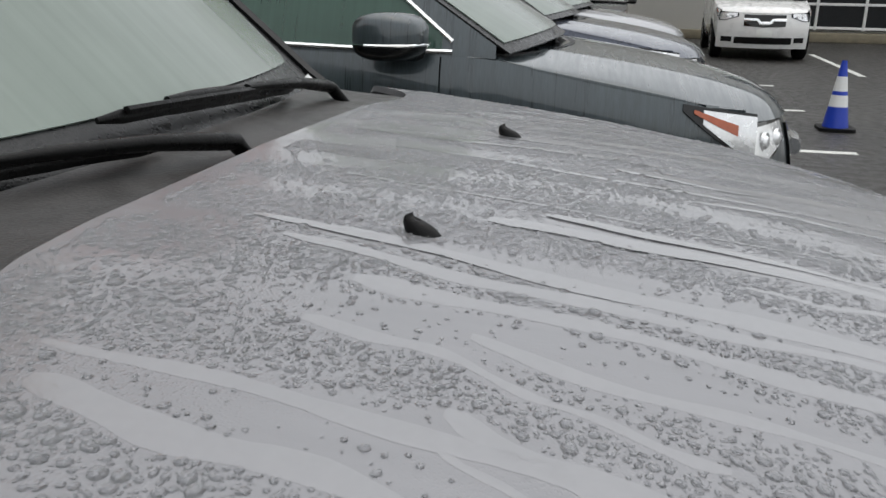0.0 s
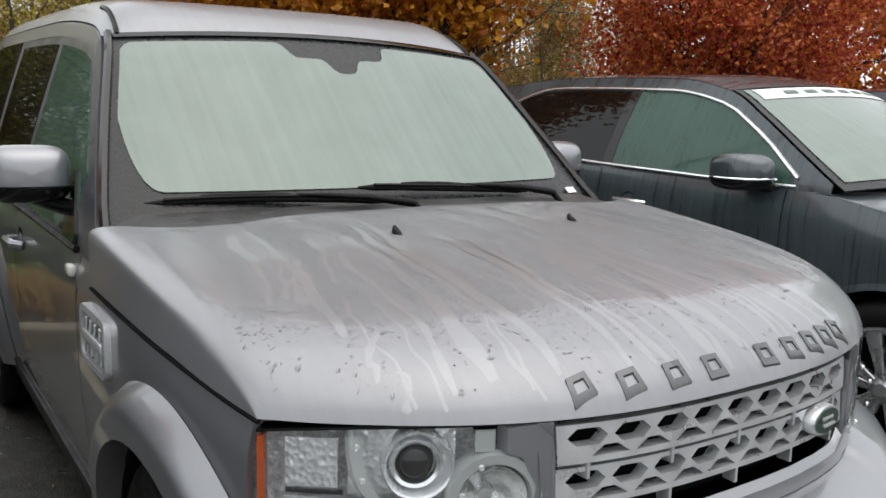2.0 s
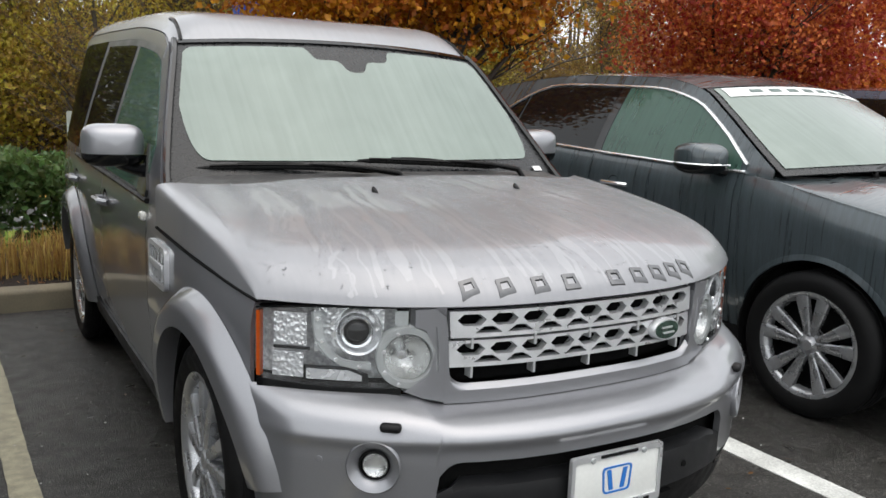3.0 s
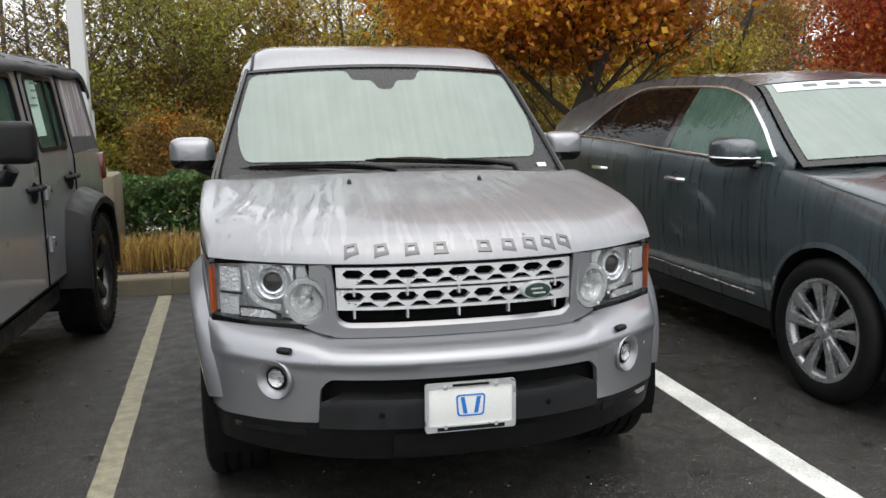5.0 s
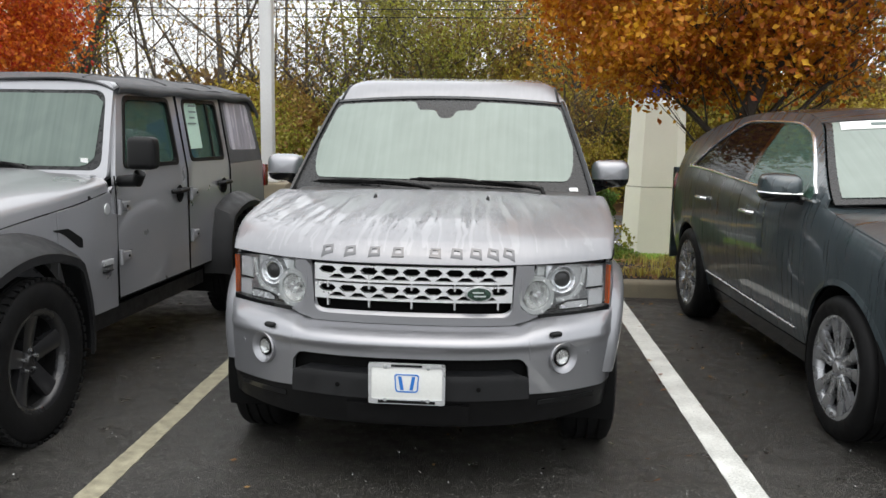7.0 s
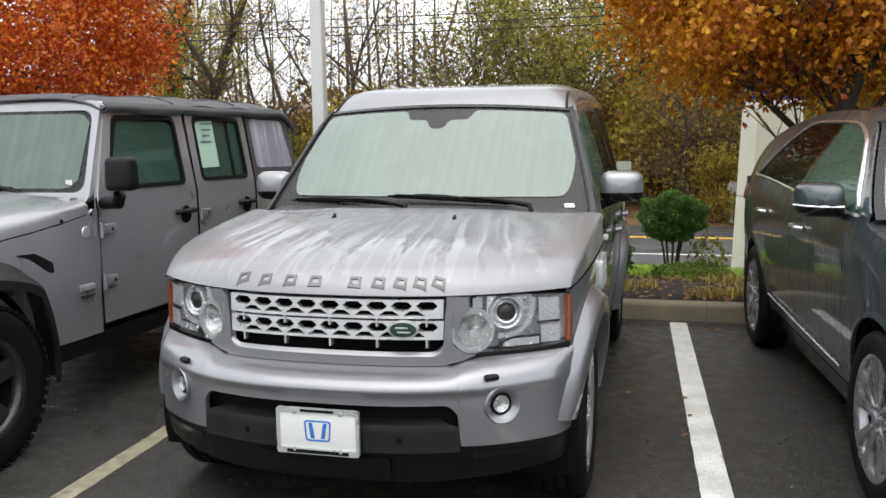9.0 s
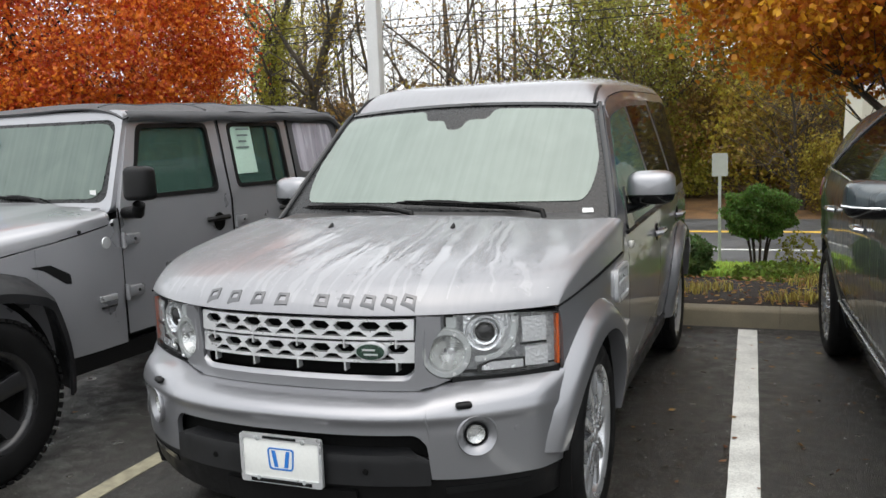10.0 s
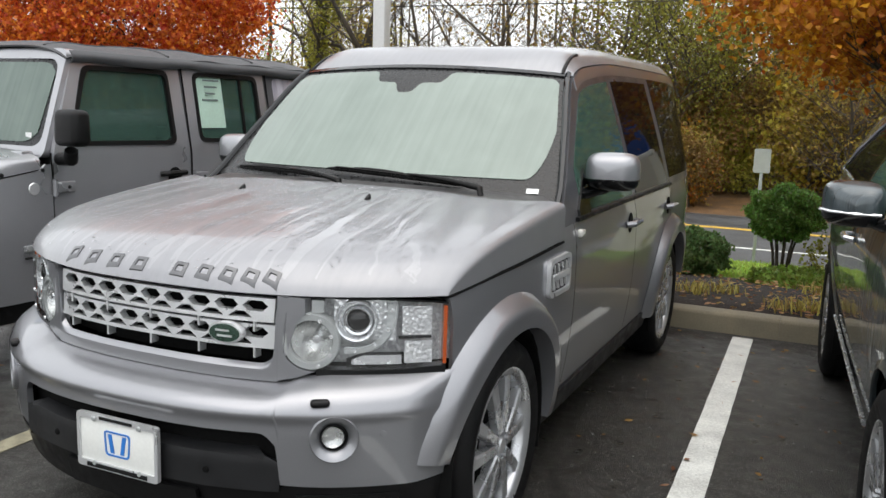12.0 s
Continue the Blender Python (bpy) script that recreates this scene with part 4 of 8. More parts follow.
        shell = mirror_shell(mirror, 1.258)
        m1 = part("door_mirror", shell[0], "paint_hero", hero, "silver-grey mirror cap over a black base")
        part("mirror_base", shell[1], "gloss_black", m1)
        part("mirror_glass", moved(box(0, 0, 0, 0.17, 0.004, 0.15, 0.0), pose(sx * 1.002, 1.923, 1.285)), "chrome", m1)
        part("mirror_arm", tube([(sx * 0.98, 1.85, 1.218), (sx * 0.91, 1.81, 1.195), (sx * 0.86, 1.77, 1.19)], [0.032, 0.036, 0.05], 10, flat=0.7), "gloss_black", m1)
        part("mirror_sail", HB.side(sx, 1.66, 1.83, lambda y: HB.s(y) + 0.01, lambda y: HB.s(y) + 0.03 + (y - 1.64) * 0.95, 4, 3, out=0.012), "gloss_black", m1)
        for y in (0.86, 3.76):
            sp = []
            for q in range(5):
                for o2 in (-15.5, 15.5):
                    sp.append((72 * q + o2, 0.05, 0.252, 0.036, 0.050, 0.010, -0.002, 0.035))
            wheel(hero, sx * 0.805, y, 0.375, 0.375, 0.255, 0.272, sx, sp, "alloy", "silver ten-spoke alloy wheel on a wet tyre", tread=False)


def mirror_shell(fn, zcut):
    """Split a closed shell at a height into its upper and lower pieces."""
    out = []
    for up in (True, False):
        bm = patch(fn, 28, 14, closed_u=True)
        bmesh.ops.recalc_face_normals(bm, faces=bm.faces)
        bmesh.ops.bisect_plane(bm, geom=list(bm.verts) + list(bm.edges) + list(bm.faces), plane_co=(0, 0, zcut + (0.002 if up else -0.002)), plane_no=(0, 0, 1),
                               clear_inner=up, clear_outer=not up)
        bmesh.ops.holes_fill(bm, edges=bm.edges)
        out.append(bm)
    return out


hero_sides()


def hero_glass():
    def edge(u):
        y = lerp(1.485, 2.075, u)
        return HB.X(y, HB.e(y)), y, HB.e(y)

    def screen(u, v, inset=0.0, out=0.0):
        x, y, z = edge(u)
        t = lerp(-1, 1, v)
        bow = lerp(0.15, 0.10, u) * (1 - t * t)
        return t * (x - 0.035), y - bow - out * 0.72, z + 0.03 * (1 - t * t) * u + out * 0.7 + 0.012

    scr = part("windscreen", patch(lambda u, v: screen(u * 0.955, v), 24, 30, 0.006, flip=True), "frit", hero, "rain-streaked windscreen fogged pale green inside a black border")

    def pane(u, v):
        t = lerp(-1, 1, v)
        at = abs(t)
        lo = 0.147 + 0.34 * max(0, (at - 0.85) / 0.15) ** 2.4
        hi = 0.905 - 0.05 * max(0, (at - 0.95) / 0.05) ** 2
        hi -= 0.105 * (1 / (1 + math.exp((at - 0.262) * 90))) + 0.085 * (1 / (1 + math.exp((at - 0.072) * 90)))
        s = 0.974
        return screen(lerp(lo, hi, u), 0.5 + (v - 0.5) * s, out=0.004)
    part("screen_glass", patch(pane, 24, 96, 0.003, flip=True), "windscreen", scr, "pale green fogged glass with water runs")
    # camera and rain sensor box
    part("sensor_box", moved(box(0, 0, 0, 0.11, 0.06, 0.07, 0.012), pose(0, 1.99, 1.615, -40)), "black_plastic", scr)
    part("inspection_sticker", moved(box(0, 0, 0, 0.05, 0.003, 0.026), pose(0.762, 1.490, 1.214, -46, 0, 14)), "paper_white", scr, "small white sticker in the corner")
    for sx in (-1, 1):
        part("screen_edge_trim", tube([(sx * (edge(u)[0] - 0.022), edge(u)[1] - 0.004, edge(u)[2] + 0.012) for u in np.linspace(-0.02, 1, 10)], 0.014, 6), "gloss_black", hero)

    def roof(u, v):
        t = lerp(-1, 1, v)
        y = lerp(2.066, 4.70, u ** 1.25)
        x = HB.X(y, HB.e(y))
        yy = y - 0.10 * (1 - t * t) * (1 - u)
        q = 1 - abs(t) ** 13
        rise = min(1, (y - 2.066) / 0.24)
        return t * x, yy, HB.e(y) + 0.006 + q * (0.006 + 0.082 * math.sin(rise * math.pi / 2))
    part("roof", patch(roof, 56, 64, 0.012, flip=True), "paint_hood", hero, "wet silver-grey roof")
    part("screen_header", patch(lambda u, v: screen(lerp(0.945, 0.985, u), v, out=0.008), 3, 30, 0.010, flip=True), "gloss_black", hero)
    for sx in (-1, 1):
        part("roof_joint_trim", tube([Vector(roof(u, 0.5 + sx * 0.468)) + Vector((0, 0, 0.002)) for u in np.linspace(0.004, 0.16, 14)], 0.009, 6), "black_plastic", hero, "dark joint strip in the roof corner")
    # tailgate closes the back
    part("tailgate", patch(lambda u, v: (lerp(-1, 1, v) * HB.X(4.75, lerp(0.5, 1.78, u)) * 0.99, 4.77 - 0.06 * max(0, lerp(0.5, 1.78, u) - 1.1), lerp(0.5, 1.78, u)), 12, 12, 0.02, flip=False), "paint_hero", hero)
    part("rear_bumper", moved(box(0, 4.76, 0.52, 1.70, 0.16, 0.28, 0.05), Matrix()), "black_plastic", hero)
    # scuttle under the screen
    def cowl(u, v):
        x = lerp(-0.875, 0.875, v)
        y0, y1 = min(hood_rear(x), 1.30) - 0.05, 1.34 + 0.15 * (x / 0.8) ** 2 + 0.05
        return x, lerp(y0, y1, u), 1.194 + 0.024 * u * u - 0.012 * (x / 0.8) ** 2 - 0.03 * max(0, abs(x) - 0.8) / 0.075
    part("scuttle", patch(cowl, 8, 24, 0.01, flip=True), "wet_plastic", hero, "black plastic scuttle below the windscreen")
    # wipers
    wiper(hero, (-0.020, 1.268, 1.188), (-0.040, 1.288, 1.224), (-0.10, 1.355, 1.222), (-0.43, 1.425, 1.238), (-0.765, 1.522, 1.226))
    wiper(hero, (0.598, 1.345, 1.180), (0.574, 1.376, 1.226), (0.50, 1.425, 1.226), (0.17, 1.395, 1.250), (-0.165, 1.404, 1.262))
    # washer jets
    for x in (-0.292, 0.292):
        z = hood_z(x, 0.96)
        def jet(u, v, x=x, z=z):
            a = u * 2 * math.pi
            k = (1 - v ** 2.2)
            return x + 0.010 * math.cos(a) * k ** 0.5, 0.962 + (0.018 * math.sin(a)) * k ** 0.5 + 0.011 * v, z - 0.002 + 0.019 * v * (1 + 0.2 * math.sin(a))
        part("washer_jet", patch(jet, 16, 6, closed_u=True, flip=False), "black_plastic", hood, "black rubber washer jet")
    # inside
    # added near-black blocks: close the view through the body and keep it dark underneath
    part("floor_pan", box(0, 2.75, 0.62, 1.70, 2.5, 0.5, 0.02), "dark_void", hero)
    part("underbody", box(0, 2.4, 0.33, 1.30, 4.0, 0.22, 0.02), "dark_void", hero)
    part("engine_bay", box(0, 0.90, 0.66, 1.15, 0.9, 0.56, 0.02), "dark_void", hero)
    part("dashboard", box(0, 1.66, 1.05, 1.56, 0.42, 0.22, 0.06), "seat_dark", hero)
    for x in (-0.40, 0.40):
        st = part("seat", box(x, 2.50, 1.12, 0.52, 0.16, 0.62, 0.06), "seat_tan", hero, "pale leather front seat")
        part("head_rest", box(x, 2.53, 1.50, 0.27, 0.10, 0.17, 0.04), "seat_tan", st)
    part("rear_seat", box(0, 3.45, 1.06, 1.40, 0.16, 0.5, 0.05), "seat_tan", hero)
    part("steering_wheel", moved(lathe([(0.18 + 0.014 * math.cos(a), 0.014 * math.sin(a)) for a in np.linspace(0, 2 * math.pi, 9)], 28, "y"), pose(0.40, 1.98, 1.13, 22)), "seat_dark", hero)


hero_glass()


def hero_front():
    yf = lambda x, z=0.0: hero_yf(x)
    # grille surround, dropping to a chamfered opening
    ramp = keys((0.0, 0.772), (0.385, 0.772), (0.43, 0.80), (0.446, 0.985), (0.6, 0.985))
    low = keys((0.0, 0.722), (0.44, 0.722), (0.50, 0.742), (0.535, 0.775), (0.60, 0.84))
    xs = sorted({s * v for v in (0, 0.1, 0.2, 0.3, 0.36, 0.385, 0.40, 0.415, 0.43, 0.434, 0.438, 0.442, 0.446) for s in (-1, 1)})
    def sy(x, z):
        return hero_yf(x) - 0.004 + 0.016 * max(0, 1 - (ramp(abs(x)) - z) / 0.014) * (abs(x) < 0.445)
    sur = part("grille_surround", fsheet(0, 0, lambda x: low(abs(x)), lambda x: ramp(abs(x)), sy, m=10, xs=xs, thick=0.03), "paint_hero", hero, "silver-grey grille surround")
    for sx in (-1, 1):
        arc = [(0.534 + 0.0865 * math.cos(radians(a)), 0.847 + 0.0865 * math.sin(radians(a))) for a in np.linspace(270, 98, 19)]
        o = [(0.4445, 0.726), (0.50, 0.738), (0.545, 0.757)] + arc + [(0.522, 0.978), (0.4445, 0.983)]
        part("surround_wing", slab([(sx * a, b) for a, b in o], lambda a, b: hero_yf(a) - 0.003, 0.03, "y"), "paint_hero", sur)
    # sheet added behind the bars; its black is the shade in the opening
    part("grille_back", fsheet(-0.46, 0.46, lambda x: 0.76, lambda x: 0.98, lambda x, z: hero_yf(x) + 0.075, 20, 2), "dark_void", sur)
    # two bars of pierced hexagons
    for zc in (0.936, 0.856):
        holes = []
        for k in range(9):
            c = -0.372 + 0.093 * k
            holes.append([(c - 0.040, zc + 0.010), (c - 0.022, zc + 0.0255), (c + 0.022, zc + 0.0255), (c + 0.040, zc + 0.010), (c + 0.022, zc - 0.006), (c - 0.022, zc - 0.006)])
            if k < 8:
                h = c + 0.0465
                holes.append([(h - 0.040, zc - 0.026), (h - 0.014, zc - 0.008), (h + 0.014, zc - 0.008), (h + 0.040, zc - 0.026)])
        outer = []
        for a, b in ((-0.428, -0.037), (0.428, -0.037)):
            outer.append((a, zc + b))
        outer = [(x, zc - 0.037) for x in np.linspace(-0.430, 0.430, 19)] + [(x, zc + 0.034) for x in np.linspace(0.432, -0.432, 19)]
        bar = part("grille_bar", holed(outer, holes, lambda a, b, zc=zc: hero_yf(a) + 0.004 + 0.08 * (b - zc + 0.037), 0.026, "y"), "silver", hero, "silver grille bar pierced with hexagons")
        for k in range(5):
            x = -0.37 + 0.185 * k
            part("grille_stud", box(x, hero_yf(x) + 0.02, zc - 0.052, 0.007, 0.03, 0.032), "silver", bar)
    # oval badge, its lettering as plain bars
    xb, zb = 0.290, 0.862
    bd = part("badge", moved(lathe([(0.0, -0.004), (0.055, -0.002), (0.060, 0.006), (0.060, 0.02)], 36, "y"), pose(xb, hero_yf(xb) - 0.014, zb, 0, 0, 7) @ Matrix.Diagonal((1, 1, 0.56, 1))), "silver", hero, "green oval badge with silver rim")
    part("badge_field", moved(lathe([(0.0, -0.006), (0.050, -0.004), (0.052, 0.004)], 36, "y"), pose(xb, hero_yf(xb) - 0.015, zb, 0, 0, 7) @ Matrix.Diagonal((1, 1, 0.54, 1))), "badge_green", bd)
    for dx, dz, wd in ((-0.004, 0.008, 0.046), (0.004, -0.008, 0.050)):
        part("badge_bar", moved(box(0, 0, 0, wd, 0.003, 0.0055, 0.0), pose(xb + dx, hero_yf(xb) - 0.0215, zb + dz, 0, 0, 7)), "silver", bd)
    # hood lettering as plain raised frames
    for k, x in enumerate((-0.375, -0.272, -0.165, -0.062, 0.098, 0.19, 0.272, 0.345, 0.412)):
        y0 = hero_yf(x)
        o = [(x - 0.026, y0 + 0.012), (x + 0.026, y0 + 0.012), (x + 0.022, y0 + 0.046), (x - 0.022, y0 + 0.046)]
        i = [(x - 0.014, y0 + 0.021), (x + 0.014, y0 + 0.021), (x + 0.012, y0 + 0.037), (x - 0.012, y0 + 0.037)]
        part("hood_mark", ring_slab(o, i, lambda p, q: hood_z(p, q) + 0.005, -0.009, "z"), "mark_grey", hood)
    # bumper
    top = keys((0.0, 0.722), (0.45, 0.722), (0.52, 0.742), (0.60, 0.752), (0.9, 0.755))
    bot = keys((0.0, 0.605), (0.455, 0.605), (0.505, 0.565), (0.515, 0.445), (0.9, 0.435))
    xs = sorted({s * v for v in (0, 0.1, 0.2, 0.3, 0.4, 0.455, 0.47, 0.485, 0.5, 0.505, 0.508, 0.512, 0.515, 0.53, 0.56, 0.58, 0.588, 0.596, 0.604, 0.612, 0.62, 0.628, 0.636, 0.644, 0.652, 0.66, 0.668, 0.676, 0.684, 0.692, 0.70, 0.708, 0.716, 0.724, 0.74, 0.76, 0.79, 0.82, 0.84, 0.86, 0.875, 0.885, 0.893) for s in (-1, 1)})

    def by(x, z):
        y = hero_yb(x) + 0.10 * max(0, (abs(x) - 0.82) / 0.075) ** 2
        k = max(0, (z - 0.668) / (top(abs(x)) - 0.668))
        y += (max(y, hero_yf(x) + 0.012) - y) * k ** 2.6
        y += 0.010 * max(0, (0.60 - z) / 0.14) - 0.012 * math.exp(-((z - 0.66) / 0.02) ** 2)
        return y
    skin = fsheet(0, 0, lambda x: bot(abs(x)), lambda x: top(abs(x)), by, m=40, xs=xs, thick=0.02)
    gone = [f for f in skin.faces if math.hypot(abs(f.calc_center_median().x) - 0.655, f.calc_center_median().z - 0.592) < 0.052]
    bmesh.ops.delete(skin, geom=gone, context="FACES")
    bum = part("front_bumper", skin, "paint_hero", hero, "wet silver-grey front bumper")
    for sx in (-1, 1):
        part("valance_corner", HB.side(sx, 0.33, 0.50, lambda y: 0.34, lambda y: 0.434, 6, 3, out=-0.012), "black_plastic", bum)
    # the intake's shaded depth is coloured in with a near-black sheet
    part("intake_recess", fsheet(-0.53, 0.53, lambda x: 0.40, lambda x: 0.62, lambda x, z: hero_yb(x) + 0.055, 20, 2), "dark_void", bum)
    part("bumper_insert", fsheet(-0.512, 0.512, lambda x: 0.425, lambda x: 0.545 - 0.03 * max(0, abs(x) - 0.44) / 0.07, lambda x, z: hero_yb(x) + 0.008 + 0.05 * max(0, (z - 0.525) / 0.02) ** 2, 24, 8), "grey_plastic", bum, "black plastic bumper insert")
    part("lower_valance", fsheet(-0.885, 0.885, lambda x: 0.295 + 0.05 * abs(x) ** 3, lambda x: 0.437 if abs(x) > 0.515 else 0.424, lambda x, z: hero_yb(x) + 0.10 * max(0, (abs(x) - 0.82) / 0.075) ** 2 + 0.025 + 0.30 * max(0, 0.42 - z), 44, 6), "black_plastic", bum)
    part("tow_cover", fsheet(-0.26, 0.26, lambda x: 0.315, lambda x: 0.40, lambda x, z: hero_yb(x) + 0.012 + 0.25 * (0.41 - z), 12, 4), "black_plastic", bum)
    part("intake_slot", fsheet(-0.80, -0.55, lambda x: 0.385, lambda x: 0.41, lambda x, z: hero_yb(x) + 0.02 + 0.30 * max(0, 0.42 - z), 8, 2), "gloss_black", bum)
    part("intake_slot", fsheet(0.55, 0.80, lambda x: 0.385, lambda x: 0.41, lambda x, z: hero_yb(x) + 0.02 + 0.30 * max(0, 0.42 - z), 8, 2), "gloss_black", bum)
    for sx in (-1, 1):
        yaw = sx * 35
        x, z = sx * 0.655, 0.592
        y = by(x, z)
        fog = part("fog_lamp", facing(lathe([(0.070, 0.010), (0.072, -0.005), (0.068, -0.011), (0.060, -0.007), (0.050, 0.001), (0.043, 0.008), (0.040, 0.012)], 40, "y"), x, y, z, yaw), "paint_hero", bum, "round fog lamp set deep in a body-colour dish")
        part("fog_shade", facing(lathe([(0.0, 0.016), (0.036, 0.016), (0.041, 0.009), (0.037, 0.004), (0.034, 0.010)], 32, "y"), x, y, z, yaw), "black_plastic", fog)
        part("fog_bowl", facing(lathe([(0.0, 0.010), (0.014, 0.009), (0.026, 0.004), (0.032, -0.002)], 28, "y"), x - sx * 0.004, y, z + 0.003, yaw), "beam_bowl", fog)
        part("fog_glass", facing(lathe([(0.0, -0.012), (0.016, -0.010), (0.028, -0.004), (0.033, 0.004)], 28, "y"), x - sx * 0.004, y, z + 0.003, yaw), "clear_lens", fog)
        part("washer_cap", moved(box(0, 0, 0, 0.056, 0.03, 0.022, 0.010, 3), pose(sx * 0.62, by(0.62, 0.69) - 0.002, 0.698, 0, 0, yaw)), "black_plastic", bum)
        part("parking_sensor", facing(lathe([(0.0, -0.003), (0.009, -0.002), (0.011, 0.003)], 16, "y"), sx * 0.30, hero_yb(0.3) + 0.006, 0.475, 0), "dark_void", bum)
        part("parking_sensor", facing(lathe([(0.0, -0.002), (0.009, -0.001), (0.011, 0.004)], 16, "y"), sx * 0.77, by(0.77, 0.6), 0.60, sx * 42), "paint_hero", bum)
    # plate, with its marks as plain shapes
    pl = part("number_plate", moved(box(0, 0, 0, 0.305, 0.006, 0.155, 0.002), pose(0.002, -0.012, 0.502, 0, 0, 0)), "plate_white", hero, "white dealer plate in a chrome frame with blue mark")
    o = rounded([(-0.159, 0.415), (0.163, 0.415), (0.163, 0.589), (-0.159, 0.589)], 0.012)
    i = rounded([(-0.147, 0.437), (0.151, 0.437), (0.151, 0.572), (-0.147, 0.572)], 0.008)
    part("plate_frame", ring_slab(o, i, lambda a, b: -0.020, 0.014, "y"), "silver", pl)
    part("frame_print", box(0.002, -0.0215, 0.426, 0.24, 0.003, 0.013), "gloss_black", pl)
    part("frame_print", box(0.002, -0.0215, 0.581, 0.13, 0.003, 0.009), "gloss_black", pl)
    o = rounded([(-0.045, 0.466), (0.049, 0.466), (0.055, 0.544), (-0.051, 0.544)], 0.014)
    i = rounded([(-0.040, 0.471), (0.044, 0.471), (0.049, 0.539), (-0.045, 0.539)], 0.011)
    part("plate_mark", ring_slab(o, i, lambda a, b: -0.0175, 0.004, "y"), "plate_blue", pl)
    for sx in (-1, 1):
        part("plate_mark", slab([(0.002 + sx * a, b) for a, b in ((0.012, 0.476), (0.026, 0.476), (0.036, 0.534), (0.022, 0.534))], lambda a, b: -0.0175, 0.004, "y"), "plate_blue", pl)
        for z in (0.432, 0.574):
            part("plate_screw", facing(lathe([(0.0, -0.004), (0.007, -0.003), (0.009, 0.0)], 12, "y"), 0.002 + sx * 0.09, -0.020, z), "galv", pl)
    # headlights
    for sx in (-1, 1):
        lamp = HeadLamp(sx)
        lamp.build()


class HeadLamp:
    """A squarish lamp: a projector above, a round main beam inside, amber at the corner."""

    def __init__(self, sx):
        self.sx = sx
        self.hi = keys((0.450, 0.852), (0.455, 0.876), (0.465, 0.897), (0.485, 0.917), (0.522, 0.931), (0.5245, 0.980), (0.70, 0.977), (0.84, 0.966), (0.872, 0.961))
        self.lo = keys((0.450, 0.842), (0.455, 0.818), (0.465, 0.797), (0.485, 0.777), (0.53, 0.762), (0.56, 0.764), (0.70, 0.764), (0.872, 0.772))

    def sheet(self, x0, x1, lo, hi, back, n=24, m=8, thick=0.004):
        xs = [lerp(x0, x1, i / n) for i in range(n + 1)]
        bm = fsheet(0, 0, lo, hi, lambda x, z: hero_yf(x) + back, m=m, xs=xs, thick=thick)
        return moved(bm, Matrix.Diagonal((self.sx, 1, 1, 1)))

    def round(self, prof, x, y, z, n=36):
        bm = lathe(prof, n, "y")
        return moved(bm, pose(self.sx * x, y, z, 0, 0, self.sx * 24))

    def band(self, pts, w):
        """A flat bar w to each side of a line of (x, z) points, just behind the cover."""
        bm, rows = bmesh.new(), []
        for i, (x, z) in enumerate(pts):
            p, q = pts[max(i - 1, 0)], pts[min(i + 1, len(pts) - 1)]
            d = Vector((q[0] - p[0], q[1] - p[1])).normalized()
            n = Vector((-d.y, d.x))
            row = []
            for k, h in ((-1.0, 0.014), (-0.8, 0.004), (0.8, 0.004), (1.0, 0.014)):
                a, c = x + n.x * w * k, z + n.y * w * k
                row.append(bm.verts.new((a, hero_yf(a) + h, c)))
            rows.append(row)
        for a, b in zip(rows, rows[1:]):
            for k in range(3):
                bm.faces.new((a[k], b[k], b[k + 1], a[k + 1]))
        bmesh.ops.recalc_face_normals(bm, faces=bm.faces)
        return bm

    def build(self):
        root = part("headlight", self.sheet(0.451, 0.868, lambda x: self.lo(x) + 0.004, lambda x: self.hi(x) - 0.004, 0.085, thick=0.02), "lamp_back", hero, "clear headlight with projector, round main beam and amber corner")
        part("lamp_seal", self.sheet(0.55, 0.872, lambda x: self.lo(x) - 0.022, lambda x: self.lo(x) + 0.002, 0.002, m=2, thick=0.04), "gloss_black", root)
        part("lamp_seal", self.sheet(0.53, 0.872, lambda x: self.hi(x) - 0.001, lambda x: self.hi(x) + 0.004, 0.010, m=2, thick=0.04), "gloss_black", root)
        # inner ledge, rising outwards in a curve round both lamps
        c1, c2 = (0.648, 0.898), (0.534, 0.847)
        y1, y2 = hero_yf(0.648) + 0.014, hero_yf(0.534) + 0.006
        part("projector_bezel", self.round([(0.064, 0.05), (0.062, 0.0), (0.060, -0.003), (0.056, 0.0), (0.050, 0.03)], c1[0], y1, c1[1] + 0.012), "lamp_silver", root)
        part("projector_lens", self.round([(0.0, -0.012), (0.018, -0.009), (0.030, 0.0), (0.034, 0.012), (0.034, 0.04)], c1[0], y1 + 0.012, c1[1] + 0.012), "dark_glass", root, "domed projector lens")
        part("projector_ring", self.round([(0.036, 0.03), (0.036, 0.0), (0.042, -0.003), (0.046, 0.004), (0.047, 0.03)], c1[0], y1 + 0.010, c1[1] + 0.012), "chrome", root)
        part("beam_bowl", self.round([(0.008, 0.05), (0.03, 0.042), (0.048, 0.024), (0.060, 0.0)], c2[0], y2 + 0.004, c2[1]), "beam_bowl", root)
        part("beam_bulb", self.round([(0.0, 0.0), (0.012, 0.002), (0.016, 0.012), (0.016, 0.05)], c2[0] + 0.012, y2 + 0.012, c2[1] + 0.006), "chrome", root)
        ring = part("beam_ring", self.round([(0.086, 0.04), (0.087, 0.004), (0.083, -0.004), (0.066, -0.004), (0.061, 0.004), (0.061, 0.02)], c2[0], y2, c2[1], 48), "light_guide", root, "frosted ring round the main beam")
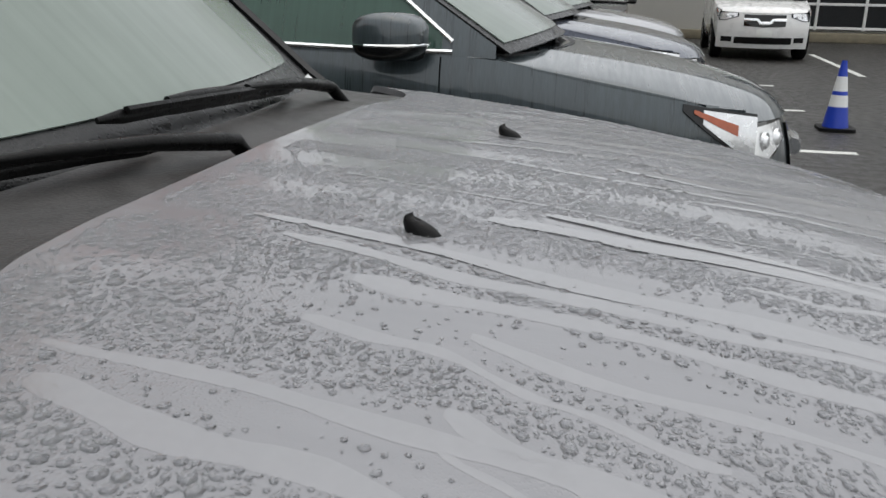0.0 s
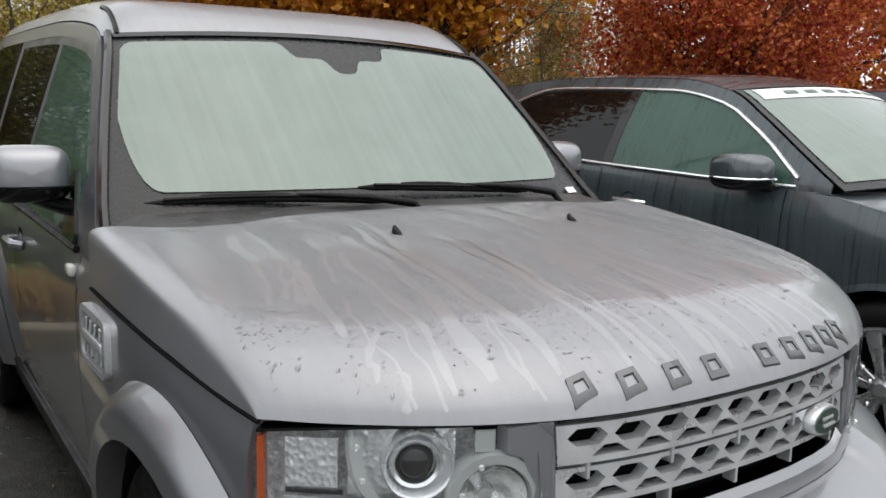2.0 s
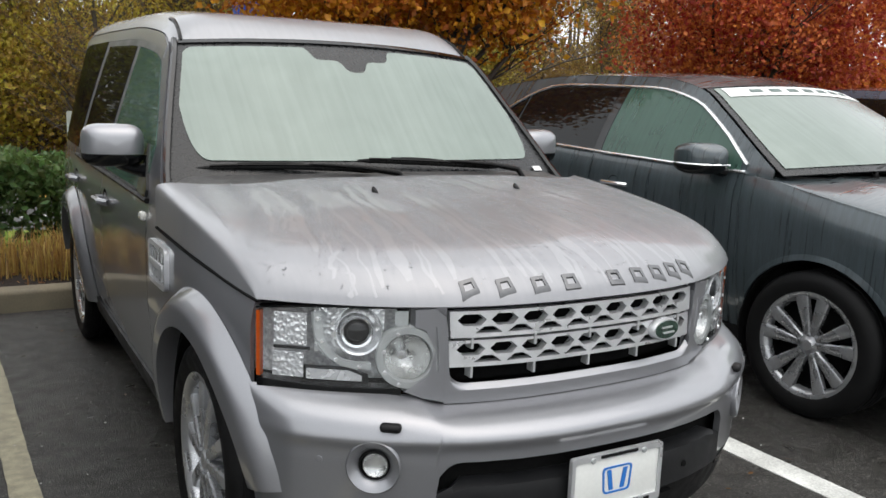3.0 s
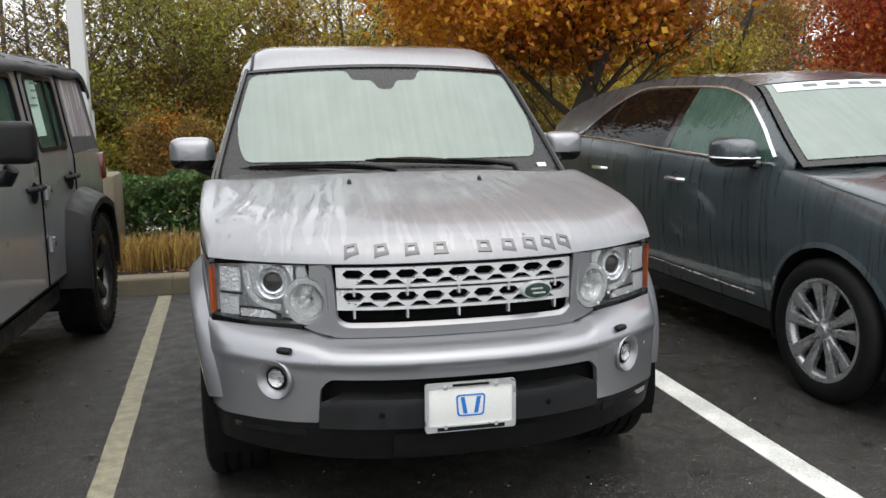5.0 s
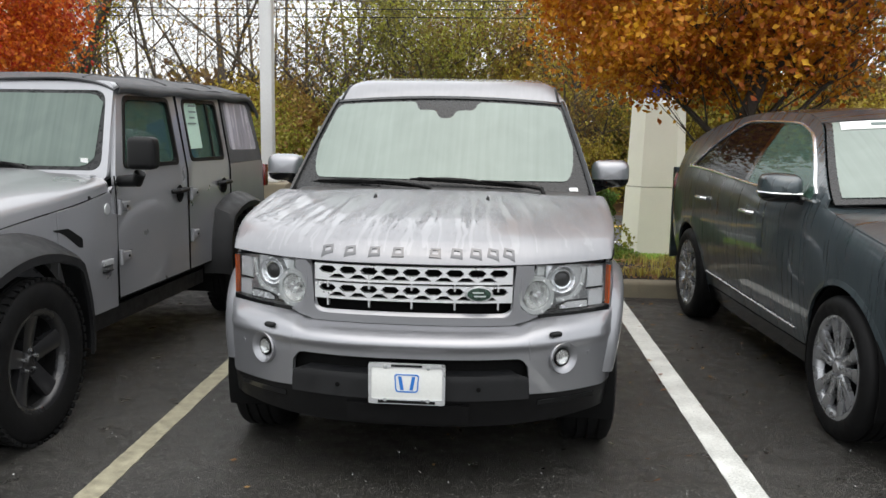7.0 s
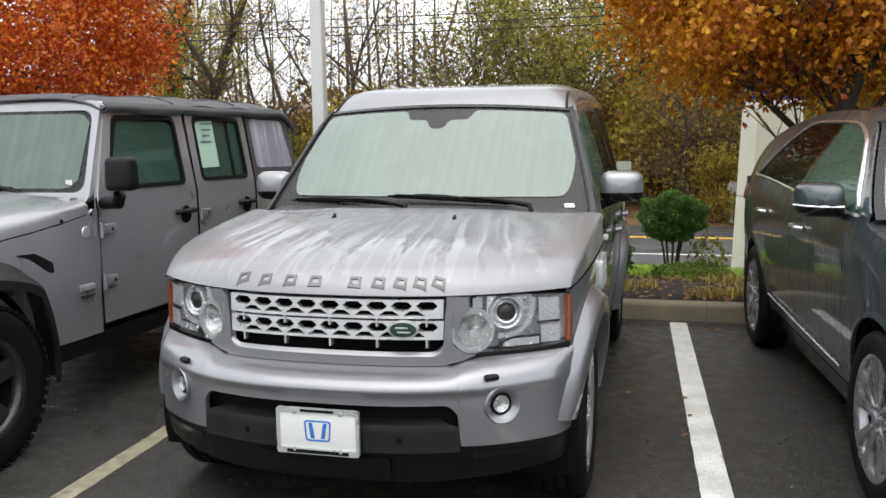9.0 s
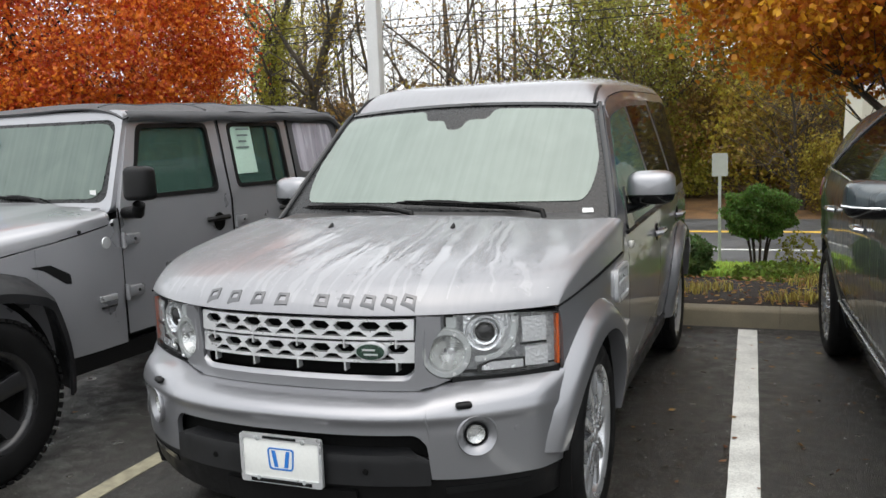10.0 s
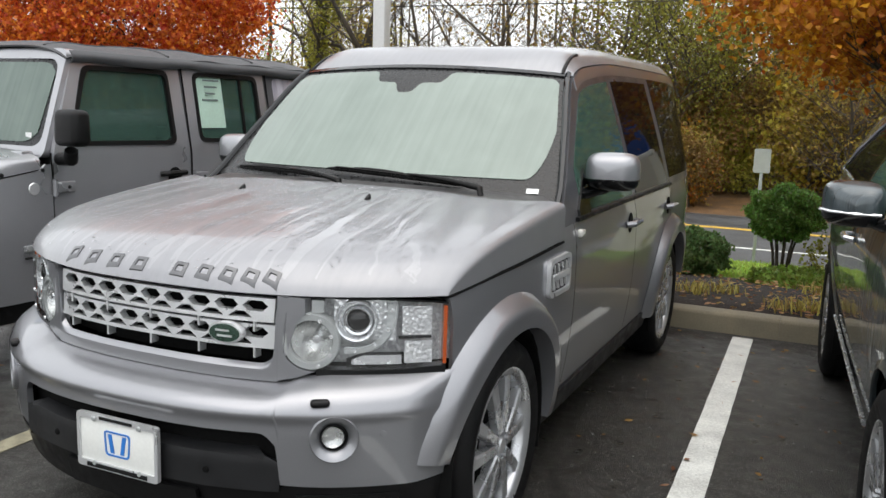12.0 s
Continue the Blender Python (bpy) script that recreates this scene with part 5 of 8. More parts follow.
        for k in range(8):
            a = 2 * math.pi * k / 8 + 0.35
            b = self.round([(0.0, -0.009), (0.0045, -0.009), (0.006, -0.004)], c2[0] + 0.074 * math.cos(a), y2 + 0.001, c2[1] + 0.074 * math.sin(a), 10)
            part("lamp_led", b, "lamp_silver", ring)
        # frosted light guide from the top, round the outer side of the projector and under it to the ring
        pts = [(0.742, 0.962), (0.741, 0.930), (0.737, 0.900), (0.728, 0.872), (0.712, 0.848), (0.688, 0.830), (0.655, 0.822), (0.622, 0.822)]
        guide = part("light_guide", moved(self.band(pts, 0.011), Matrix.Diagonal((self.sx, 1, 1, 1))), "light_guide", root, "frosted light guide")
        for q, w in ((0.742, 0.945), (0.733, 0.886), (0.702, 0.838), (0.650, 0.822)):
            part("lamp_led", self.round([(0.0, -0.004), (0.0045, -0.004), (0.006, 0.002)], q, hero_yf(q) + 0.002, w, 10), "lamp_silver", guide)
        part("lamp_ledge", self.sheet(0.534, 0.566, lambda x: 0.934, lambda x: 0.972, 0.010, 4, 4), "light_guide", root)
        # reflectors beside and below, the lower one a bright slanting bar in black
        part("side_reflector", self.sheet(0.762, 0.832, lambda x: 0.868, lambda x: 0.955, 0.016, 10, 6), "lamp_facet", root)
        part("inner_reflector", self.sheet(0.575, 0.735, lambda x: 0.845, lambda x: 0.968, 0.050, 12, 6), "lamp_facet", root)
        part("lamp_divider", self.sheet(0.757, 0.835, lambda x: 0.858, lambda x: 0.866, 0.008, 8, 2), "gloss_black", root)
        part("low_frame", self.sheet(0.622, 0.772, lambda x: 0.772, lambda x: 0.815 - 0.02 * max(0, (0.67 - x) / 0.05), 0.020, 14, 3), "gloss_black", root)
        part("low_reflector", self.sheet(0.640, 0.764, lambda x: 0.780, lambda x: 0.808 - 0.014 * max(0, (0.67 - x) / 0.03), 0.010, 12, 4), "lamp_silver", root)
        part("low_reflector", self.sheet(0.770, 0.836, lambda x: 0.782, lambda x: 0.850, 0.012, 10, 6), "lamp_facet", root)
        part("amber_marker", self.sheet(0.864, 0.872, lambda x: self.lo(x) + 0.006, lambda x: self.hi(x) - 0.006, 0.006, 6, 8, thick=0.02), "amber", root, "amber corner reflector")
        cover = part("lamp_cover", self.sheet(0.450, 0.864, self.lo, self.hi, -0.002, 40, 8, thick=0.0), "clear_lens", root, "clear plastic cover")
        cover.visible_shadow = False


hero_front()


# ---------------------------------------------------------------- rounded crossovers and a low saloon
def crossover(name, label, loc, rz, paint, low=1.0, near=True, banner=True, rim="alloy_dark", group="parked vehicles"):
    car = thing(name, label, "car", loc, rz, group=group)
    arch = [(0.95, 0.37, 0.43), (3.80, 0.37, 0.43)]
    k = low
    B = Body(w=keys((0, 0.58), (0.1, 0.72), (0.3, 0.86), (0.6, 0.935), (1.0, 0.962), (2.5, 0.972), (3.7, 0.972), (4.5, 0.92), (4.92, 0.74)),
             s=keys((0, 0.90 * k), (0.15, 0.965 * k), (0.57, 1.03 * k), (1.08, 1.12 * k), (1.30, 1.165 * k), (1.45, 1.165 * k), (2.3, 1.185 * k), (3.8, 1.235 * k), (4.92, 1.15 * k)),
             e=keys((1.20, 1.17 * k), (1.45, 1.33 * k), (1.70, 1.485 * k), (1.94, 1.61 * k), (2.3, 1.675 * k), (3.0, 1.685 * k), (3.8, 1.61 * k), (4.4, 1.45 * k), (4.78, 1.20 * k)),
             rw=keys((0, 0.66), (5, 0.62)), h=None, top=1.70 * k, sill=0.27, arches=arch, tuck=0.10, shoulder=0.035, turn=1.25)
    yf = lambda x: 0.06 + 0.30 * (abs(x) / 0.86) ** 2.4
    htop = keys((0, 0.93 * k), (0.05, 0.985 * k), (0.2, 1.05 * k), (0.5, 1.115 * k), (0.9, 1.17 * k), (1.25, 1.205 * k))

    def hood_pt(u, v):
        a = lerp(-1, 1, v) * math.pi / 2
        p = 4.4
        sx, cz = math.copysign(abs(math.sin(a)) ** (2 / p), a), max(0.0, math.cos(a)) ** (2 / p)
        x = sx * 0.9
        for q in range(3):
            y = lerp(yf(x), 1.02 + 0.36 * (abs(x) / 0.95) ** 2, u)
            x = sx * (B.w(y) - 0.033)
        top = htop(y - yf(x)) + 0.008 * math.exp(-((abs(x) - 0.55) / 0.05) ** 2) * u
        return x, y, B.s(y) + (top - B.s(y)) * cz
    part("hood", patch(hood_pt, 26, 36, 0.012, flip=True), paint, car, "wet hood streaked with rain")

    def win_lo(y):
        return B.s(y) + 0.025

    def win_hi(y):
        return max(win_lo(y) + 0.004, min(B.e(y) - 0.065, 1.185 * k + (y - 1.38) * 0.78) - 0.62 * max(0, y - 3.2) ** 1.7)
    sides = (-1, 1)
    for sx in sides:
        part("front_fender", B.side(sx, 0, 0, B.low, lambda y: B.s(y), m=12, ys=arch_ys(0.345, 1.46, arch, 12)), paint, car)
        fd = part("front_door", B.side(sx, 1.466, 2.56, lambda y: 0.36, B.s, 14, 14), paint, car, "dark wet front door")
        rd = part("rear_door", B.side(sx, 0, 0, lambda y: max(0.36, B.low(y)), B.s, m=14, ys=arch_ys(2.566, 3.62, arch, 12)), paint, car)
        part("rear_quarter", B.side(sx, 0, 0, B.low, B.s, m=12, ys=arch_ys(3.626, 4.90, arch, 12)), paint, car)
        part("sill", B.side(sx, 1.30, 3.42, lambda y: 0.235, lambda y: 0.352, 12, 4, out=0.004), "gloss_black", car)
        if near:
            part("sill_trim", tube([(sx * (B.X(y, 0.47) + 0.012), y, 0.44 + 0.03 * (y - 1.5) / 1.9) for y in np.linspace(1.52, 3.30, 10)], 0.010, 6, flat=0.7), "alloy_dark", car)
        part("front_side_window", B.side(sx, 1.46, 2.50, win_lo, win_hi, 22, 8, out=0.003, thick=0.004), "fogged_side", car, "green-tinted wet window")
        part("rear_side_window", B.side(sx, 2.575, 3.42, win_lo, win_hi, 14, 8, out=0.003, thick=0.004), "dark_glass", car, "dark privacy glass")

        def qhi(y):
            return win_hi(y)
        B.surround(sx, 1.26, 4.80, [(1.47, 2.50, win_lo, win_hi), (2.575, 3.42, win_lo, win_hi), (3.435, 3.95, win_lo, qhi)], None, paint, car)
        part("quarter_window", B.side(sx, 3.435, 3.96, win_lo, qhi, 10, 8, out=0.003, thick=0.004), "dark_glass", car)
        part("window_post", B.side(sx, 2.505, 2.572, win_lo, win_hi, 2, 8, out=0.004, thick=0.006), "gloss_black", car)
        if near:
            up = [(y, qhi(y) if y > 3.42 else win_hi(y)) for y in np.linspace(1.42, 3.97, 30)]
            part("window_chrome", tube([(sx * (B.X(y, z) + 0.004), y, z + 0.004) for y, z in up], 0.011, 6, flat=0.9), "chrome", car, "bright chrome window surround")
            part("window_chrome", tube([(sx * (B.X(y, win_lo(y)) + 0.006), y, win_lo(y) - 0.006) for y in np.linspace(1.42, 3.97, 24)], 0.009, 6), "chrome", car)
            for y, d in ((2.34, fd), (3.40, rd)):
                z = 1.03 * k
                x = B.X(y, z)
                part("door_handle", tube([(sx * (x + 0.002), y - 0.11, z), (sx * (x + 0.035), y - 0.08, z + 0.004), (sx * (x + 0.036), y + 0.06, z + 0.004), (sx * (x + 0.002), y + 0.10, z)], 0.014, 8), "chrome", d, "chrome door handle")
                # handle hollow: no dip, its shade is a near-black disc
                part("handle_cup", moved(lathe([(0.0, 0.004), (0.045, 0.004), (0.05, 0.0)], 16), pose(sx * x, y, z)), "dark_void", d)
        for ya, za, r in arch:
            def lip(u, v, ya=ya, za=za, r=r):
                a = lerp(-0.2, math.pi + 0.2, u)
                rr = r - 0.006 + 0.03 * v
                y, z = ya + rr * math.cos(a), za + rr * math.sin(a)
                return sx * (B.X(min(max(y, 0.3), 4.8), z) + 0.008 - 0.007 * v), y, z
            part("arch_lip", patch(lip, 26, 2, 0.008, flip=sx > 0), paint, car)
            arch_liner(car, sx, ya, za, r, 0.95)

            sp = []
            for q in range(5):
                sp += [(72 * q - 14, 0.05, 0.245, 0.034, 0.070, 0.0, 0.012, 0.03), (72 * q + 14, 0.05, 0.245, 0.034, 0.070, 0.0, 0.012, 0.03)]
            wheel(car, sx * 0.845, ya, za, 0.37, 0.245, 0.262, sx, sp, rim, "grey alloy wheel with split spokes", tread=False)
        # mirror
        def mir(u, v):
            a, b = u * 2 * math.pi, lerp(-1, 1, v) * math.pi / 2
            cx, cz = math.copysign(abs(math.cos(a)) ** 0.5, math.cos(a)), math.copysign(abs(math.sin(a)) ** 0.55, math.sin(a))
            rr = max(0.0005, math.cos(b)) ** (0.4 if b > 0 else 0.75)
            return sx * (1.045 + 0.105 * cx * rr), 1.62 + 0.115 * math.sin(b) + 0.035 * cx * rr, 1.24 * k + 0.085 * cz * rr
        up, dn = mirror_shell(mir, 1.215 * k)
        m1 = part("door_mirror", up, paint, car, "dark mirror with a chrome line over a black base")
        part("mirror_base", dn, "gloss_black", m1)
        if near:
            part("mirror_chrome", tube([(sx * x, y, 1.213 * k) for x, y in ((1.148, 1.70), (1.155, 1.63), (1.12, 1.545), (1.04, 1.506), (0.96, 1.50))], 0.006, 6), "chrome", m1)
        part("mirror_arm", tube([(sx * 0.99, 1.58, 1.18 * k), (sx * 0.93, 1.56, 1.17 * k)], [0.03, 0.045], 8, flat=0.6), "gloss_black", m1)
        # headlight, wrapped round the corner
        def lamp_lo(y):
            return lerp(0.775 * k, B.s(y) - 0.03, max(0, (y - 0.28) / 0.30) ** 0.9)
        hl = part("headlight", B.side(sx, 0.30, 0.575, lambda y: min(lamp_lo(y), B.s(y) - 0.018), lambda y: B.s(y) - 0.008, 16, 6, out=0.008, thick=0.02), "gloss_black", car, "long clear headlight with amber strip")
        part("lamp_inner", B.side(sx, 0.30, 0.50, lambda y: lamp_lo(y) + 0.014, lambda y: B.s(y) - 0.018, 12, 6, out=0.011, thick=0.008), "lamp_silver", hl)
        part("lamp_amber", B.side(sx, 0.37, 0.535, lambda y: lerp(lamp_lo(y), B.s(y), 0.42), lambda y: lerp(lamp_lo(y), B.s(y), 0.66), 8, 3, out=0.014, thick=0.006), "amber", hl)

        def nose_y(x, z):
            return yf(x) - 0.045 + 0.10 * ((z - 0.62) / 0.4) ** 2
        a, b = sorted((sx * 0.50, sx * 0.872))
        flo = lambda x: lerp(0.86 * k, 0.775 * k, min(1, (abs(x) - 0.50) / 0.25))
        part("lamp_rim", fsheet(a, b, flo, lambda x: 0.938 * k, lambda x, z: nose_y(x, z) - 0.010, 18, 6), "gloss_black", hl)
        a, b = sorted((sx * 0.53, sx * 0.866))
        part("lamp_inner", fsheet(a, b, lambda x: flo(x) + 0.014, lambda x: 0.926 * k, lambda x, z: nose_y(x, z) - 0.014, 18, 6), "lamp_silver", hl)
        for xx in (0.62, 0.73):
            part("lamp_lens", facing(lathe([(0.0, -0.020), (0.020, -0.016), (0.030, -0.004), (0.038, -0.008), (0.040, 0.004)], 20, "y"), sx * xx, nose_y(xx, 0.87 * k) - 0.014, 0.865 * k, sx * 30), "lamp_silver", hl)
        part("tail_light", B.side(sx, 4.48, 4.86, lambda y: 1.03 * k, lambda y: min(1.16 * k, B.s(y) - 0.005), 8, 4, out=0.012, thick=0.02), "red_lens", car, "red tail light")
    # nose
    def nose(x, z):
        return yf(x) - 0.045 + 0.10 * ((z - 0.62) / 0.4) ** 2
    part("front_bumper", fsheet(-0.885, 0.885, lambda x: 0.24, lambda x: 0.925 * k, nose, 34, 16), paint, car)
    gr = part("grille", fsheet(-0.40, 0.40, lambda x: 0.66 * k + 0.05 * abs(x), lambda x: 0.90 * k, lambda x, z: nose(x, z) - 0.012, 16, 6), "gloss_black", car)
    part("grille_bar", tube([(x, nose(x, 0.80 * k) - 0.03, 0.80 * k - 0.06 * (abs(x) < 0.12)) for x in np.linspace(-0.40, 0.40, 17)], 0.028, 8, flat=1.3), "chrome", gr, "bright chrome grille bar")
    part("lower_grille", fsheet(-0.55, 0.55, lambda x: 0.33, lambda x: 0.46, lambda x, z: nose(x, z) - 0.008, 16, 3), "black_plastic", car)
    for sx in sides:
        part("fog_recess", fsheet(min(sx * 0.6, sx * 0.8), max(sx * 0.6, sx * 0.8), lambda x: 0.36, lambda x: 0.46, lambda x, z: nose(x, z) - 0.008, 8, 3), "black_plastic", car)
    part("number_plate", box(0, nose(0, 0.55) - 0.02, 0.55, 0.30, 0.01, 0.15, 0.002), "plate_white", car, "plain white plate")

    def edge(u):
        y = lerp(1.21, 1.94, u)
        return B.X(y, B.e(y)), y, B.e(y)

    def screen(u, v, out=0.0):
        x, y, z = edge(u)
        t = lerp(-1, 1, v)
        return t * (x - 0.02), y - lerp(0.18, 0.12, u) * (1 - t * t) - out * 0.6, z + 0.035 * (1 - t * t) + 0.006 + out
    sc = part("windscreen", patch(lambda u, v: screen(u, v), 16, 24, 0.006, flip=True), "frit", car, "fogged pale green windscreen with black edge")
    part("screen_glass", patch(lambda u, v: screen(lerp(0.06, 0.97, u), 0.5 + (v - 0.5) * 0.955, 0.004), 14, 24, 0.003, flip=True), "windscreen", sc)
    if banner:
        bn = part("windscreen_banner", patch(lambda u, v: screen(lerp(0.83, 0.955, u), 0.5 + (v - 0.5) * 0.90, 0.008), 3, 20, 0.002, flip=True), "paper_white", sc, "white printed strip across the windscreen")
        for q in range(7):
            a = 0.16 + 0.10 * q
            part("banner_print", patch(lambda u, v, a=a: screen(lerp(0.87, 0.91, u), lerp(a, a + 0.06, v), 0.011), 1, 3, 0.001, flip=True), "print_grey", bn)

    def roof(u, v):
        t = lerp(-1, 1, v)
        y = lerp(1.945, 4.40, u)
        x = B.X(y, B.e(y))
        return t * x, y - 0.13 * (1 - t * t) * (1 - u), B.e(y) + 0.004 + 0.036 * (1 - abs(t) ** 2.6)
    part("roof", patch(roof, 30, 20, 0.012, flip=True), paint, car)
    part("rear_window", patch(lambda u, v: (lerp(-1, 1, v) * (B.X(lerp(4.40, 4.78, u), B.e(lerp(4.40, 4.78, u))) - 0.03), lerp(4.40, 4.78, u) + 0.10 * (1 - lerp(-1, 1, v) ** 2), B.e(lerp(4.40, 4.78, u)) + 0.02), 8, 14, 0.005), "dark_glass", car)
    part("tailgate", patch(lambda u, v: (lerp(-1, 1, v) * 0.86, 4.90 - 0.10 * abs(lerp(-1, 1, v)) ** 3, lerp(0.35, 1.20 * k, u)), 8, 14, 0.02), paint, car)
    part("scuttle", patch(lambda u, v: (lerp(-0.85, 0.85, v), lerp(0.98, 1.12, u) + 0.32 * (lerp(-0.85, 0.85, v) / 0.95) ** 2, 1.175 * k), 3, 16, 0.01, flip=True), "black_plastic", car)
    wiper(car, (-0.33, 1.06, 1.18 * k), (-0.31, 1.075, 1.215 * k), (-0.25, 1.13, 1.225 * k), (0.04, 1.12, 1.25 * k), (0.35, 1.13, 1.245 * k))
    wiper(car, (0.68, 1.17, 1.18 * k), (0.66, 1.19, 1.21 * k), (0.62, 1.22, 1.225 * k), (0.42, 1.165, 1.245 * k), (0.20, 1.13, 1.25 * k))
    # the same added filler blocks, shutting off the view through the car
    part("floor_pan", box(0, 2.7, 0.62, 1.70, 3.0, 0.6, 0.02), "dark_void", car)
    part("underbody", box(0, 2.4, 0.36, 1.40, 4.2, 0.22, 0.02), "dark_void", car)
    if near:
        part("dashboard", box(0, 1.62, 1.06 * k, 1.60, 0.4, 0.2, 0.05), "seat_dark", car)
        for x in (-0.40, 0.40):
            st = part("seat", box(x, 2.45, 1.10, 0.50, 0.16, 0.55, 0.06), "seat_dark", car, "dark front seat")
            part("head_rest", box(x, 2.48, 1.43, 0.26, 0.10, 0.16, 0.04), "seat_dark", st)
    return car


crossover("crossover", "dark grey-green crossover with chrome trim, streaked with rain", (3.104, 0.097, 0), 4.0, "paint_green")
crossover("crossover", "dark grey crossover with white windscreen strip, parked in the row", (6.05, 0.25, 0), 2.0, "paint_blue", near=False)
crossover("crossover", "grey crossover with white windscreen strip, end of the row", (8.85, 0.3, 0), 1.0, "paint_sting", near=False)
crossover("crossover", "white crossover with black lower grille facing across the lot", (17.6, -1.55, 0), -90.0, "paint_white", near=False, banner=False)
crossover("saloon_car", "dark low saloon car with white windscreen strip by the building", (18.4, 2.1, 0), -88.0, "paint_black", low=0.88, near=False)


# ---------------------------------------------------------------- the flat-grey open-top four by four
def four_by_four():
    J = thing("four_by_four", "flat grey boxy four-by-four with a black canvas top", "car", (-2.773, -0.249, 0), -1.9, group="parked vehicles")
    P = "paint_sting"
    half = lambda y: 0.79 + 0.0 * y

    def X(z):
        return 0.79 if z < 1.20 else 0.79 - (z - 1.20) * 0.16

    def side(sx, y0, y1, lo, hi, out=0.0, n=12, m=8, thick=0.02, ys=None):
        grid = ys or [lerp(y0, y1, i / n) for i in range(n + 1)]
        k = len(grid) - 1

        def fn(u, v):
            f = u * k
            i = min(int(f), k - 1)
            y = lerp(grid[i], grid[i + 1], f - i)
            z = lerp(lo(y), hi(y), v)
            bow = 0.012 * max(0, 1 - ((z - 0.95) / 0.32) ** 2) if z < 1.27 else 0.0
            return sx * (X(z) + (out(y) if callable(out) else out) + bow), y, z
        return patch(fn, k, m, thick, flip=sx < 0)
    wing = keys((0.2, 0.60), (1.0, 0.71), (1.3, 0.772), (1.5, 0.79), (1.72, 0.79))

    def cowl_edge(y):
        return lerp(0.95, 1.155, (y - 0.22) / 1.44) + 0.0 if y < 1.66 else 1.185

    def door_low(y):
        return 0.52 + (0.0 if y < 3.2 else (y - 3.2) ** 2 * 1.9)
    # tub front: cowl sides
    for sx in (-1, 1):
        part("cowl_side", side(sx, 1.16, 1.715, lambda y: 0.46, lambda y: cowl_edge(y) - 0.006, n=16, out=lambda y: wing(y) - 0.79), P, J)
        part("sill", side(sx, 1.30, 3.05, lambda y: 0.36, lambda y: 0.465, n=8, m=3, out=-0.015), "black_plastic", J)
        # doors with window openings
        for nm, y0, y1, wy0, wy1, slant in (("front_door", 1.722, 2.765, 1.865, 2.645, 0.20), ("rear_door", 2.775, 3.60, 2.875, 3.50, 0.0)):
            outer = [(y0, 0.505), (lerp(y0, y1, 0.3), 0.505), (lerp(y0, y1, 0.6), 0.505), (y1 if slant else y1 - 0.25, 0.505), (y1, 0.505 if slant else 0.72), (y1, 1.0), (y1, 1.24), (y1 - 0.01, 1.5), (y1 - 0.02, 1.775), (lerp(y0 + slant * 1.15, y1, 0.5), 1.785), (y0 + slant * 1.18, 1.78), (y0 + slant * 0.62, 1.5), (y0 + slant * 0.1, 1.24), (y0, 1.0)]
            outer = [tuple(p) for p in rounded(outer, 0.025, 2)]
            hole = rounded([(wy0 - slant * 0.02, 1.285), (wy1, 1.275), (wy1 - 0.01, 1.705), (wy0 + slant * 0.75, 1.705)], 0.05, 4)
            hole = [tuple(p) for p in hole]

            def sf(a, b, sx=sx):
                return sx * (X(b) + 0.004)
            d = part(nm, holed(outer, [hole], sf, -sx * 0.03, "x"), P, J, "flat grey door with rounded window")
            h2 = rounded([(wy0 - slant * 0.02 - 0.012, 1.273), (wy1 + 0.012, 1.263), (wy1 + 0.002, 1.717), (wy0 + slant * 0.75 - 0.012, 1.717)], 0.055, 4)
            h3 = rounded([(wy0 - slant * 0.02 + 0.014, 1.299), (wy1 - 0.014, 1.289), (wy1 - 0.024, 1.691), (wy0 + slant * 0.75 + 0.014, 1.691)], 0.045, 4)
            part("window_seal", ring_slab([tuple(p) for p in h2], [tuple(p) for p in h3], lambda a, b, sx=sx: sx * (X(b) + 0.010), -sx * 0.03, "x"), "black_plastic", d)
            part("window_pane", slab(hole, lambda a, b, sx=sx: sx * (X(b) - 0.012), -sx * 0.005, "x"), "side_glass", d, "green-tinted wet window")
            if not slant:
                part("window_divider", moved(box(0, 0, 0, 0.015, 0.022, 0.42), pose(sx * 0.735, wy1 - 0.17, 1.495, 0, -sx * 9, 0)), "black_plastic", d)
            for z in (0.755, 1.055):
                yh = y0 + 0.03
                hg = part("hinge", moved(box(0, 0, 0, 0.03, 0.125, 0.062, 0.010, 2, 1.0), pose(sx * (X(z) + 0.022), yh + 0.035, z)), P, d, "exposed body-colour door hinge")
                part("hinge_knuckle", tube([(sx * (X(z) + 0.03), yh - 0.035, z - 0.045), (sx * (X(z) + 0.03), yh - 0.035, z + 0.045)], 0.014, 10), P, hg)
                part("hinge_bolt", moved(lathe([(0.0, 0.006), (0.008, 0.005), (0.01, 0.0)], 10), pose(sx * (X(z) + 0.037), yh + 0.05, z)), "grey_plastic", hg)
            yd = y1 - 0.15
            part("door_handle", tube([(sx * (X(1.08) + 0.004), yd - 0.11, 1.085), (sx * (X(1.08) + 0.045), yd - 0.08, 1.09), (sx * (X(1.08) + 0.045), yd + 0.06, 1.09), (sx * (X(1.08) + 0.004), yd + 0.10, 1.085)], 0.017, 8), "black_plastic", d, "black door handle")
            # dark disc on the door, coloured as the shade behind the handle
            part("handle_cup", moved(lathe([(0.0, 0.004), (0.055, 0.004), (0.06, 0.0)], 16), pose(sx * (X(1.07) + 0.012), yd, 1.065)), "dark_void", d)
